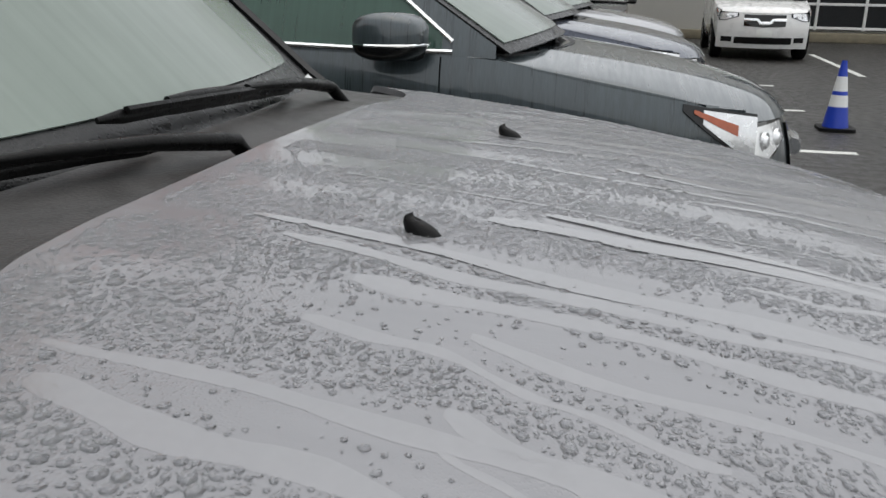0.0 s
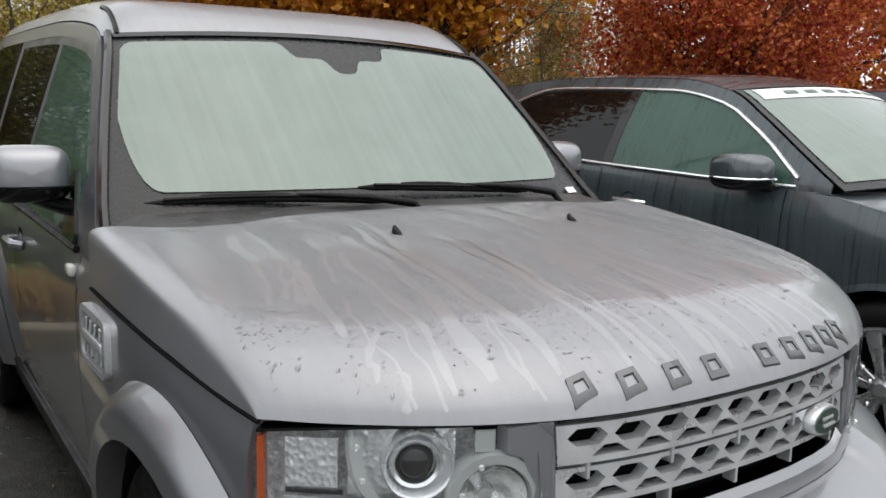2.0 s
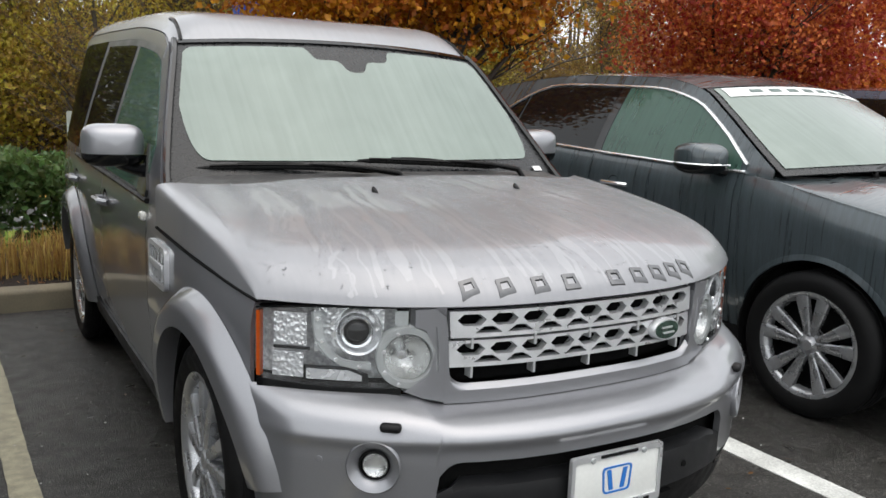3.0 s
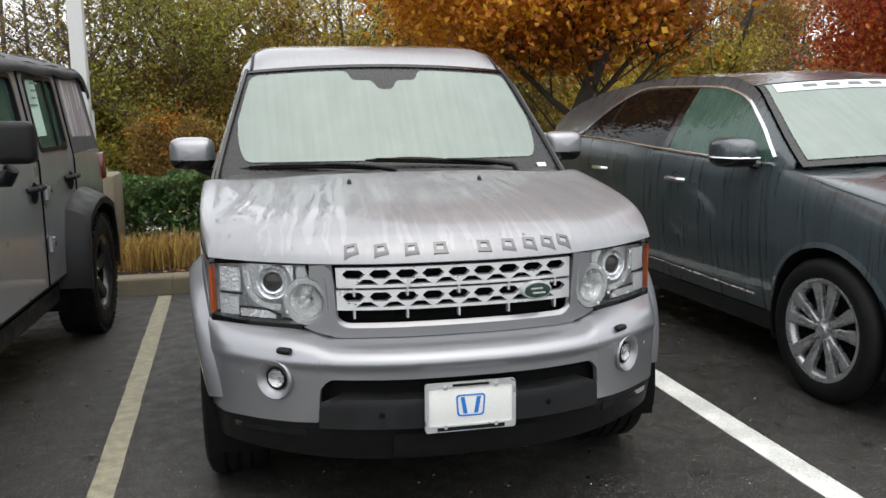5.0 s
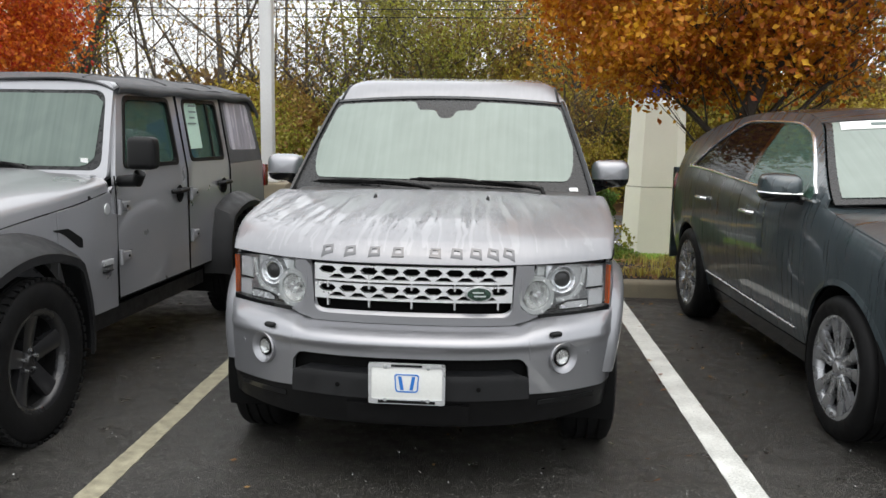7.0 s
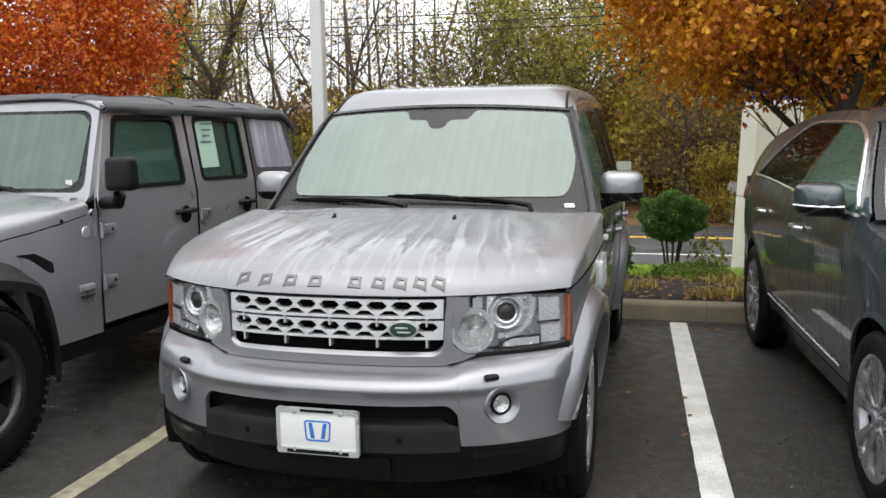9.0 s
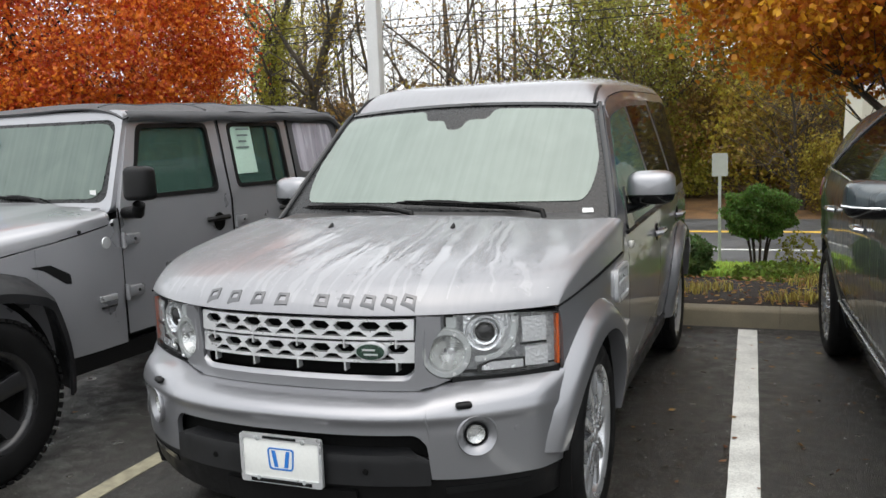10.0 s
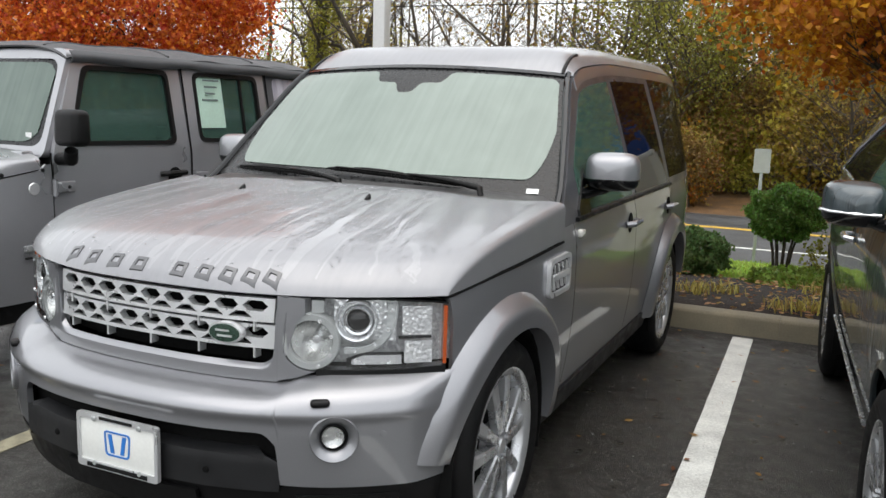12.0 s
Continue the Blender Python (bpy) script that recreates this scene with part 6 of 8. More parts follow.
        for yq, z0 in ((1.7185, 0.50), (2.770, 0.50), (3.605, 0.72)):
            part("door_seam", tube([(sx * (X(z) + 0.0075), yq + (0.20 * 0.55 * max(0, z - 1.24) / 0.5 if yq < 2 else 0.0), z) for z in np.linspace(z0, 1.24 if yq < 2 else 1.77, 10)], 0.005, 6), "dark_void", J)
        part("door_seam", tube([(sx * (X(0.5) + 0.006), y, 0.503) for y in np.linspace(1.72, 3.30, 10)], 0.005, 6), "dark_void", J)
        part("rear_quarter", side(sx, 3.61, 4.42, lambda y: max(0.62, 0.40 + math.sqrt(max(0, 0.50 ** 2 - (y - 3.71) ** 2))), lambda y: 1.225, n=16), P, J)
        # canvas quarter with its cloudy window
        outer = rounded([(3.61, 1.23), (4.42, 1.225), (4.30, 1.80), (3.60, 1.80)], 0.03, 2)
        hole = rounded([(3.69, 1.335), (4.33, 1.32), (4.235, 1.70), (3.685, 1.715)], 0.05, 4)
        cq = part("canvas_quarter", holed([tuple(p) for p in outer], [[tuple(p) for p in hole]], lambda a, b, sx=sx: sx * (X(b) + 0.002), -sx * 0.012, "x"), "canvas", J, "black canvas rear quarter")
        part("vinyl_window", slab([tuple(p) for p in hole], lambda a, b, sx=sx: sx * (X(b) - 0.002), -sx * 0.004, "x"), "vinyl", cq, "cloudy wet vinyl window")
        part("tail_light", moved(box(0, 0, 0, 0.07, 0.09, 0.20, 0.02), pose(sx * 0.79, 4.45, 1.09)), "red_lens", J, "square red tail light")
        # flares
        for ya, a0, a1, r in ((0.70, 176, -14, 0.50), (3.71, 188, -8, 0.50)):
            def flare(u, v, ya=ya, r=r):
                a = radians(lerp(a0, a1, u))
                ca, sa = math.cos(a), math.sin(a)
                m = max(abs(ca), abs(sa)) ** 0.42
                rr = (r + 0.10 * (1 - v)) / m * (0.90 if v < 1 else 0.9)
                x = lerp(0.74, 0.935, min(1, v / 0.7))
                drop = 0.05 * (v / 1.0) ** 2
                return sx * x, ya + rr * ca * 1.02, 0.42 + rr * sa * 1.0 + (0.06 - drop)
            part("arch_flare", patch(flare, 30, 8, 0.02, flip=sx > 0), "grey_plastic", J, "wide square dark wheel-arch flare")
            arch_liner(J, sx, ya, 0.42, 0.50, 0.80)
            sp = [(72 * q, 0.05, 0.236, 0.080, 0.105, -0.045, -0.006, 0.05) for q in range(5)]
            wheel(J, sx * 0.80, ya, 0.405, 0.405, 0.25, 0.250, sx, sp, "wheel_black", "black five-spoke wheel with chunky tyre", dish=-0.045)
        # mirror
        m1 = part("door_mirror", moved(box(0, 0, 0, 0.175, 0.12, 0.19, 0.035, 4, 0.94), pose(sx * 0.985, 1.70, 1.378)), "black_plastic", J, "square black door mirror")
        part("mirror_foot", tube([(sx * 0.955, 1.715, 1.26), (sx * 0.93, 1.73, 1.215), (sx * 0.80, 1.77, 1.205)], [0.035, 0.04, 0.035], 10), "black_plastic", m1)
        part("fender_badge", moved(lathe([(0.0, 0.006), (0.030, 0.005), (0.034, 0.0)], 24), pose(sx * (X(1.05) + 0.012), 1.60, 1.055, 0, 0, 0 if sx > 0 else 180)), "silver", J, "small round silver badge")
        for q, (w, dz) in enumerate(((0.12, 0.0), (0.11, -0.05))):
            part("fender_mark", moved(box(0, 0, 0, 0.012, w, 0.032 if q == 0 else 0.010, 0.002), pose(sx * (X(0.72) + 0.014), 1.585, 0.745 + dz)), "silver" if q == 0 else "grey_plastic", J)
        part("fender_vent", slab(rounded([(1.13, 0.985), (1.23, 0.985), (1.34, 0.92), (1.345, 0.865), (1.31, 0.872), (1.20, 0.955)], 0.008, 2), lambda a, b: sx * (wing(a) + 0.0145), -sx * 0.01, "x"), "black_plastic", J, "dark louvred fender vent")
        for yy, zz in ((1.66, 1.15), (1.42, 1.135)):
            part("cowl_bolt", moved(lathe([(0.0, 0.008), (0.010, 0.007), (0.012, 0.0)], 12), pose(sx * (X(1.1) + 0.004), yy, zz)), "black_plastic", J)
        part("front_turn_lamp", moved(box(0, 0, 0, 0.03, 0.10, 0.05, 0.012), pose(sx * 0.92, 0.20, 0.88)), "amber", J)
        part("round_headlight", facing(lathe([(0.0, -0.03), (0.05, -0.022), (0.085, 0.0), (0.095, 0.02)], 28, "y"), sx * 0.47, 0.24, 0.93), "clear_lens", J)
    # hood and the wing sides below it
    for sx in (-1, 1):
        def ws(u, v):
            y = lerp(0.24, 1.17, u)
            return sx * (wing(y) + 0.004), y, lerp(0.58, lerp(0.95, 1.155, (y - 0.22) / 1.44) - 0.006, v)
        part("wing_side", patch(ws, 16, 8, 0.012, flip=sx < 0), P, J)

    def hood_pt(u, v):
        a = lerp(-1, 1, v) * math.pi / 2
        p = 4.5
        y = lerp(0.22, 1.66, u)
        w = wing(y) - 0.008
        sx, cz = math.copysign(abs(math.sin(a)) ** (2 / p), a), max(0.0, math.cos(a)) ** (2 / p)
        top = lerp(1.10, 1.255, u ** 0.8) - 0.12 * max(0, 1 - u * 8) ** 2
        bot = lerp(0.95, 1.155, u)
        bulge = 0.022 * (math.tanh((0.36 - abs(sx * w)) * 25) + 1) / 2
        return sx * w, y, bot + (top - bot + bulge) * cz
    part("hood", patch(hood_pt, 26, 40, 0.015, flip=True), P, J, "flat grey hood wet with rain")
    part("engine_bay", box(0, 0.85, 0.80, 1.0, 1.2, 0.4, 0.02), "dark_void", J)
    part("grille_panel", box(0, 0.235, 0.90, 1.16, 0.05, 0.42, 0.03), P, J)
    # slots are raised near-black boxes, coloured as shaded openings
    for q in range(7):
        part("grille_slot", box(-0.24 + 0.08 * q, 0.205, 0.93, 0.045, 0.02, 0.28, 0.015), "dark_void", J)
    part("front_bumper", box(0, 0.06, 0.60, 1.55, 0.16, 0.22, 0.04), "black_plastic", J)
    # windscreen frame and glass
    def wx(z):
        return lerp(0.745, 0.70, (z - 1.22) / 0.57)

    def wy(a, b):
        return 1.70 + (b - 1.22) * 0.40 - 0.03 * (1 - (a / 0.75) ** 2)
    fo = rounded([(-0.755, 1.205), (0.755, 1.205), (0.705, 1.80), (-0.705, 1.80)], 0.06, 6)
    fi = rounded([(-0.712, 1.268), (0.712, 1.268), (0.668, 1.742), (-0.668, 1.742)], 0.075, 6)
    fr = part("windscreen_frame", ring_slab([tuple(p) for p in fo], [tuple(p) for p in fi], wy, 0.06, "y"), P, J, "flat grey windscreen frame")
    part("screen_border", fsheet(-0.70, 0.70, lambda x: 1.268, lambda x: 1.742, lambda x, z: wy(x, z) + 0.014, 16, 8, 0.004), "frit", fr)
    part("screen_glass", fsheet(-0.655, 0.655, lambda x: 1.290 + 0.05 * max(0, (abs(x) - 0.56) / 0.095) ** 2.5, lambda x: 1.722 - 0.05 * max(0, (abs(x) - 0.56) / 0.095) ** 2.5, lambda x, z: wy(x, z) + 0.009, 30, 8, 0.003), "screen_clear", fr, "green-tinted windscreen")
    part("inspection_sticker", box(0.60, wy(0.6, 1.34) - 0.0, 1.325, 0.045, 0.003, 0.03), "paper_white", fr, "small white sticker")
    ov = part("price_sticker", facing(moved(lathe([(0.0, -0.003), (0.10, -0.002), (0.102, 0.001)], 32, "y"), Matrix.Diagonal((1, 1, 0.55, 1))), -0.33, wy(0.1, 1.62) + 0.002, 1.62, 0, -21), "plate_blue", fr, "blue oval sticker with white figures")
    part("sticker_figures", facing(text_bm("18", 0.10, 0.001), -0.33, wy(0.1, 1.62) - 0.005, 1.62, 0, -21), "paper_white", ov)
    for sx in (-1, 1):
        wiper(J, (sx * 0.30 + 0.05, 1.64, 1.225), (sx * 0.30 + 0.03, 1.655, 1.26), (sx * 0.30 - 0.02, 1.685, 1.285), (sx * 0.30 - 0.22, 1.69, 1.298), (sx * 0.30 - 0.42, 1.69, 1.302))
        part("screen_hinge", box(sx * 0.66, 1.645, 1.232, 0.09, 0.07, 0.03, 0.008), P, J)
    part("scuttle", box(0, 1.68, 1.20, 1.44, 0.12, 0.03, 0.008), "black_plastic", J)
    # canvas top: creased and a little slack
    def top(u, v):
        t = lerp(-1, 1, v)
        y = lerp(1.93, 4.44, u) - 0.03 * max(0, 1 - u * 20)
        a = abs(t)
        w = lerp(0.70, 0.715, u)
        sag = 0.010 * math.sin(u * 17 + t * 2) * (1 - a ** 2) + 0.006 * math.sin(u * 31 + 1) * a
        z = 1.845 - 0.035 * max(0, 1 - u * 14) ** 2 + 0.015 * math.sin(math.pi * u) - 0.07 * a ** 6 - 0.14 * max(0, (u - 0.88) / 0.12) ** 2 + sag
        return t * (w + 0.02 * a ** 4), y, z
    tp = part("canvas_top", patch(top, 40, 24, 0.01, flip=True), "canvas", J, "black canvas roof wet with rain")
    for sx in (-1, 1):
        def skirt(u, v):
            y = lerp(1.92, 4.46, u)
            z0 = 1.79 - 0.14 * max(0, (u - 0.88) / 0.12) ** 2
            return sx * (0.722 + 0.02 * math.sin(v * math.pi) + 0.014 * v), y, z0 - 0.065 * v + 0.008 * math.sin(u * 23) * v
        part("canvas_skirt", patch(skirt, 40, 5, 0.006, flip=sx > 0), "canvas", tp)
        part("canvas_seam", tube([top(u, 0.5 + sx * 0.36) for u in np.linspace(0.01, 0.99, 30)], 0.007, 6), "canvas", tp)
    for u in (0.30, 0.62):
        part("canvas_bow", tube([Vector(top(u, v)) + Vector((0, 0, 0.001)) for v in np.linspace(0.02, 0.98, 20)], 0.010, 6), "canvas", tp)
    part("tailgate", box(0, 4.44, 0.90, 1.50, 0.04, 0.66, 0.02), P, J)
    part("rear_curtain", box(0, 4.36, 1.50, 1.42, 0.02, 0.54, 0.005), "canvas", J)
    part("rear_bumper", box(0, 4.55, 0.58, 1.60, 0.16, 0.16, 0.03), "black_plastic", J)
    part("tub_floor", box(0, 2.8, 0.62, 1.42, 3.2, 0.5, 0.02), "dark_void", J)
    part("chassis", box(0, 2.3, 0.42, 0.9, 4.2, 0.16, 0.02), "dark_void", J)
    part("dashboard", box(0, 1.95, 1.12, 1.38, 0.3, 0.2, 0.05), "seat_dark", J)
    for x in (-0.36, 0.36):
        st = part("seat", box(x, 2.62, 1.12, 0.48, 0.16, 0.62, 0.06), "seat_dark", J, "dark front seat")
        part("head_rest", box(x, 2.65, 1.52, 0.26, 0.10, 0.16, 0.04), "seat_dark", st)
    part("rear_seat", box(0, 3.5, 1.06, 1.24, 0.16, 0.55, 0.05), "seat_dark", J)
    sh = part("window_sheet", moved(box(0, 0, 0, 0.003, 0.25, 0.34), pose(0.729, 3.02, 1.53, 0, -9, 0)), "paper_green", J, "pale green printed sheet inside the rear window")
    for q in range(7):
        part("sheet_line", moved(box(0, 0, 0, 0.002, 0.15 - 0.03 * (q % 3), 0.012), pose(0.7325 - 0.0016 * (q * 4 - 14) * 0.25, 3.015, 1.53 + 0.14 - 0.042 * q, 0, -9, 0)), "print_grey", sh)


four_by_four()


# ---------------------------------------------------------------- plants
def leaf_mesh(points, size, rng, up=0.0, long=1.5, fold=0.25):
    """Many small folded leaves at the points, turned at random: vertices and faces."""
    n = len(points)
    P = np.asarray(points, float)
    a = rng.normal(size=(n, 3))
    a[:, 2] += up
    a /= np.linalg.norm(a, axis=1, keepdims=True)
    b = rng.normal(size=(n, 3))
    b -= a * np.sum(a * b, axis=1, keepdims=True)
    b /= np.maximum(np.linalg.norm(b, axis=1, keepdims=True), 1e-6)
    c = np.cross(a, b)
    s = size * rng.uniform(0.65, 1.3, size=(n, 1))
    V = np.empty((n, 4, 3))
    V[:, 0] = P - a * s * long * 0.5
    V[:, 1] = P + b * s * 0.5 + c * s * fold
    V[:, 2] = P + a * s * long * 0.5
    V[:, 3] = P - b * s * 0.5 + c * s * fold
    idx = np.arange(n) * 4
    F = np.concatenate([np.stack([idx, idx + 1, idx + 2], 1), np.stack([idx, idx + 2, idx + 3], 1)])
    return V.reshape(-1, 3), F


def mesh_from(name, V, F, material):
    me = bpy.data.meshes.new(name)
    me.vertices.add(len(V))
    me.vertices.foreach_set("co", np.asarray(V, np.float32).ravel())
    F = np.asarray(F)
    k = F.shape[1]
    me.loops.add(F.size)
    me.loops.foreach_set("vertex_index", F.astype(np.int32).ravel())
    me.polygons.add(len(F))
    me.polygons.foreach_set("loop_start", np.arange(0, F.size, k, dtype=np.int32))
    me.update(calc_edges=True)
    me.materials.append(M[material])
    return me


def limbs(rng, height, r0, spread, levels=3, kids=6, start=0.3, lean=0.1, curl=0.18, up=0.35, sides=6):
    """A trunk with limbs that fork and taper. Gives vertices, quads and the twig points."""
    V, F, tips = [], [], []

    def grow(p, d, length, r, level):
        n = (6, 5, 3, 2)[level]
        rings, pts = [], []
        for i in range(n + 1):
            t = i / n
            rr = r * (1 - 0.75 * t) if level else r * (1 - 0.68 * t) * (1 + 0.5 * max(0, 0.08 - t) / 0.08)
            side = d.cross(Vector((0.3, 0.9, 0.2))).normalized()
            oth = side.cross(d)
            base = len(V)
            k = (sides, 5, 3, 3)[level]
            for q in range(k):
                a = 2 * math.pi * q / k
                V.append(p + side * math.cos(a) * rr + oth * math.sin(a) * rr)
            rings.append((base, k))
            pts.append(p.copy())
            if level >= levels - 1 and i > 0:
                tips.append(p.copy())
            p = p + d * (length / n)
            d = (d + Vector((rng.normal() * curl, rng.normal() * curl, rng.normal() * curl * 0.7 + up * 0.08))).normalized()
        for (a, k), (b, k2) in zip(rings, rings[1:]):
            for q in range(k):
                F.append((a + q, a + (q + 1) % k, b + (q + 1) % k, b + q))
        if level < levels:
            m = kids if level == 0 else max(2, kids - 2 * level + 1)
            for q in range(m):
                t = lerp(start if level == 0 else 0.25, 0.98, (q + rng.uniform(0, 0.9)) / m)
                i = min(n, int(t * n))
                az = rng.uniform(0, 2 * math.pi)
                out = Vector((math.cos(az), math.sin(az), rng.uniform(0.05, 0.6) + up * 0.5))
                grow(pts[i], (d * 0.35 + out * spread).normalized(), length * rng.uniform(0.42, 0.62) * (1.05 - 0.4 * t * (level == 0)), r * (1 - 0.65 * t) * rng.uniform(0.42, 0.6), level + 1)

    grow(Vector((0, 0, -0.1)), Vector((rng.normal() * lean, rng.normal() * lean, 1)).normalized(), height, r0, 0)
    return np.array([tuple(v) for v in V]), np.array(F), np.array([tuple(t) for t in tips])


def street_tree(x, y, material, label, seed, rad=1.95, z0=1.85, z1=6.4, count=34000, leaf=0.062, lean=0.0, fork=0.36):
    """A clipped street tree: a dense leafy crown on a dark trunk with rising limbs."""
    rng = np.random.default_rng(seed)
    zg = ground_z(x, y)
    t = thing("tree", label, "tree", (x, y, zg), 0, group="row of autumn trees")
    V, F, tips = limbs(rng, 4.6, 0.12, 0.85, 3, 11, start=fork, curl=0.10, up=0.5, sides=8)
    tr = new("trunk", mesh_from("trunk", V, F, "bark"))
    tr.data.shade_smooth()
    tr.parent = t
    pts = []
    zc = (z0 + z1) / 2 - zg
    hz = (z1 - z0) / 2
    clump = rng.normal(size=(560, 3))
    clump /= np.linalg.norm(clump, axis=1, keepdims=True)
    clump *= rng.uniform(0.45, 1.0, size=(560, 1)) ** 0.45
    flat = np.where(clump[:, 2:] < 0, 0.82, 1.0)
    boxy = clump / np.maximum(np.max(np.abs(clump), axis=1, keepdims=True), 0.55) * np.linalg.norm(clump, axis=1, keepdims=True) * 0.5 + clump * 0.5
    C = boxy * np.array([rad, rad, hz]) + np.array([lean, 0, zc])
    which = rng.integers(0, len(C), count)
    P = C[which] + rng.normal(size=(count, 3)) * np.array([0.20, 0.20, 0.17])
    lo = P[:, 2] > z0 - zg - 0.25 + 0.18 * np.sin(P[:, 0] * 5) * np.cos(P[:, 1] * 4)
    P = P[lo]
    LV, LF = leaf_mesh(P, leaf, rng, long=1.35)
    cr = new("crown", mesh_from("crown", LV, LF, material))
    cr.parent = t
    return t


street_tree(2.46, 6.7, "leaf_orange", "street tree in orange and yellow autumn leaf", 3, rad=2.05, z0=1.95, count=84000, leaf=0.053, lean=0.16, fork=0.27)
street_tree(8.35, 6.9, "leaf_red", "street tree in bright red autumn leaf", 5, rad=1.7, z0=1.6, count=80000, leaf=0.046)
street_tree(-7.25, 7.1, "leaf_rust", "street tree in rust-red autumn leaf", 8, rad=1.85, z0=1.7, count=105000, leaf=0.043)
street_tree(14.3, 9.5, "leaf_rust", "street tree in dull red autumn leaf", 9, rad=1.9, z0=1.3, count=12000, leaf=0.11)
street_tree(17.5, 5.6, "bush", "dark evergreen tree at the end of the lot", 11, rad=1.7, z0=1.3, count=14000, leaf=0.10)


def wood_prototype(seed, leafmat, height, leaves, spread=0.75, size=0.085, kids=8, r0=0.11, start=0.12, bark="bark_grey"):
    rng = np.random.default_rng(seed)
    V, F, tips = limbs(rng, height, r0, spread, 3, kids, start=start, lean=0.12, curl=0.22, up=0.3, sides=7)
    me = mesh_from("trunk", V, F, bark)
    me.shade_smooth()
    lm = None
    if leaves:
        leaves = int(leaves * 2.1)
        P = tips[rng.integers(0, len(tips), leaves)] + rng.normal(size=(leaves, 3)) * 0.28
        P = P[P[:, 2] > 0.2]
        LV, LF = leaf_mesh(P, size * 0.90, rng)
        lm = mesh_from("crown", LV, LF, leafmat)
    return me, lm


WOOD = {
    "bare": [wood_prototype(21, "", 11, 0, 0.8, kids=10), wood_prototype(22, "", 13, 0, 0.7, r0=0.15, kids=9), wood_prototype(27, "leaf_brown", 10, 900, 0.9, kids=10)],
    "yellow": [wood_prototype(23, "leaf_yellow", 9, 3800, 0.8, kids=10), wood_prototype(24, "leaf_yellow", 11, 2600, 0.7, r0=0.2, kids=10)],
    "green": [wood_prototype(25, "leaf_green", 9, 4600, 0.8, kids=10), wood_prototype(26, "leaf_green", 8, 3400, 0.9, kids=10)],
    "brown": [wood_prototype(28, "leaf_brown", 6, 3600, 0.9, kids=10, r0=0.1)],
    "shrub": [wood_prototype(29, "leaf_yellow", 3.0, 3200, 1.1, kids=12, r0=0.05, start=0.05), wood_prototype(30, "leaf_green", 2.6, 3200, 1.2, kids=12, r0=0.05, start=0.05),
              wood_prototype(31, "leaf_brown", 2.8, 3200, 1.1, kids=12, r0=0.05, start=0.05), wood_prototype(32, "leaf_orange", 2.4, 2600, 1.1, kids=12, r0=0.05, start=0.05)],
}


def stem_prototype(seeds, leafmat, height, r0, lean, leaves, vines=0, start=0.3, kids=7, shear=0.0):
    """A tree of one or several stems from one root, with leaves on its twigs and vines up its trunks."""
    VV, FF, PP = [], [], []
    n = 0
    for q, seed in enumerate(seeds):
        rng = np.random.default_rng(seed)
        V, F, tips = limbs(rng, height * rng.uniform(0.8, 1.1), r0 * rng.uniform(0.7, 1.1), 0.8, 3, kids, start=start, lean=0.03, curl=0.24, up=0.3, sides=8)
        az = 2.4 * q + 0.4
        for P in (V, tips):
            P[:, 0] += (shear + lean * math.cos(az)) * P[:, 2]
            P[:, 1] += lean * math.sin(az) * P[:, 2]
        VV.append(V)
        FF.append(F + n)
        n += len(V)
        if leaves:
            PP.append(tips[rng.integers(0, len(tips), leaves)] + rng.normal(size=(leaves, 3)) * 0.22)
        if vines:
            ring = V[:56].reshape(7, 8, 3).mean(axis=1)
            k = rng.uniform(0.5, 5.0, 34)[rng.integers(0, 34, vines)]
            i = np.minimum(k.astype(int), 5)
            f = (k - i)[:, None]
            PP.append(ring[i] * (1 - f) + ring[i + 1] * f + rng.normal(size=(vines, 3)) * np.array([0.24, 0.24, 0.34]))
    me = mesh_from("trunk", np.concatenate(VV), np.concatenate(FF), "bark_grey")
    me.shade_smooth()
    lm = None
    if PP:
        LV, LF = leaf_mesh(np.concatenate(PP), 0.085, np.random.default_rng(seeds[0]))
        lm = mesh_from("crown", LV, LF, leafmat)
    return me, lm


WOOD["stems"] = [stem_prototype((61, 62, 63, 64), "leaf_brown", 8.5, 0.11, 0.20, 700, kids=9)]
WOOD["vined"] = [stem_prototype((65,), "leaf_green", 12, 0.32, 0.04, 2200, 5200, start=0.3), stem_prototype((66,), "leaf_yellow", 12, 0.25, 0.0, 1500, 1500, start=0.3, shear=0.5)]
WOOD["fork"] = [stem_prototype((67, 68), "leaf_brown", 10, 0.085, 0.12, 500, start=0.12, kids=11), stem_prototype((69,), "leaf_yellow", 11, 0.11, 0.0, 350, start=0.15, kids=12)]
WOOD_LABEL = {"stems": "bare dark tree of several stems", "vined": "thick old trunk hung with yellow-green vines", "fork": "bare forked tree against the sky",
              "bare": "bare grey woodland tree beyond the road", "yellow": "woodland tree with thinning yellow leaves", "green": "woodland tree with pale green leaves",
              "brown": "small woodland tree with brown leaves", "shrub": "leafy undergrowth shrub at the wood's edge"}


def wood_tree(kind, x, y, k, s=1.0, rz=0.0):
    me, lm = WOOD[kind][k % len(WOOD[kind])]
    t = thing("shrub" if kind == "shrub" else "tree", WOOD_LABEL[kind], "shrub" if kind == "shrub" else "tree", (x, y, ground_z(x, y) - 0.1), rz, group="wood beyond the road")
    t.scale = (s, s, s)
    for nm, d in (("trunk", me), ("crown", lm)):
        if d:
            ob = new(nm, d)
            ob.parent = t


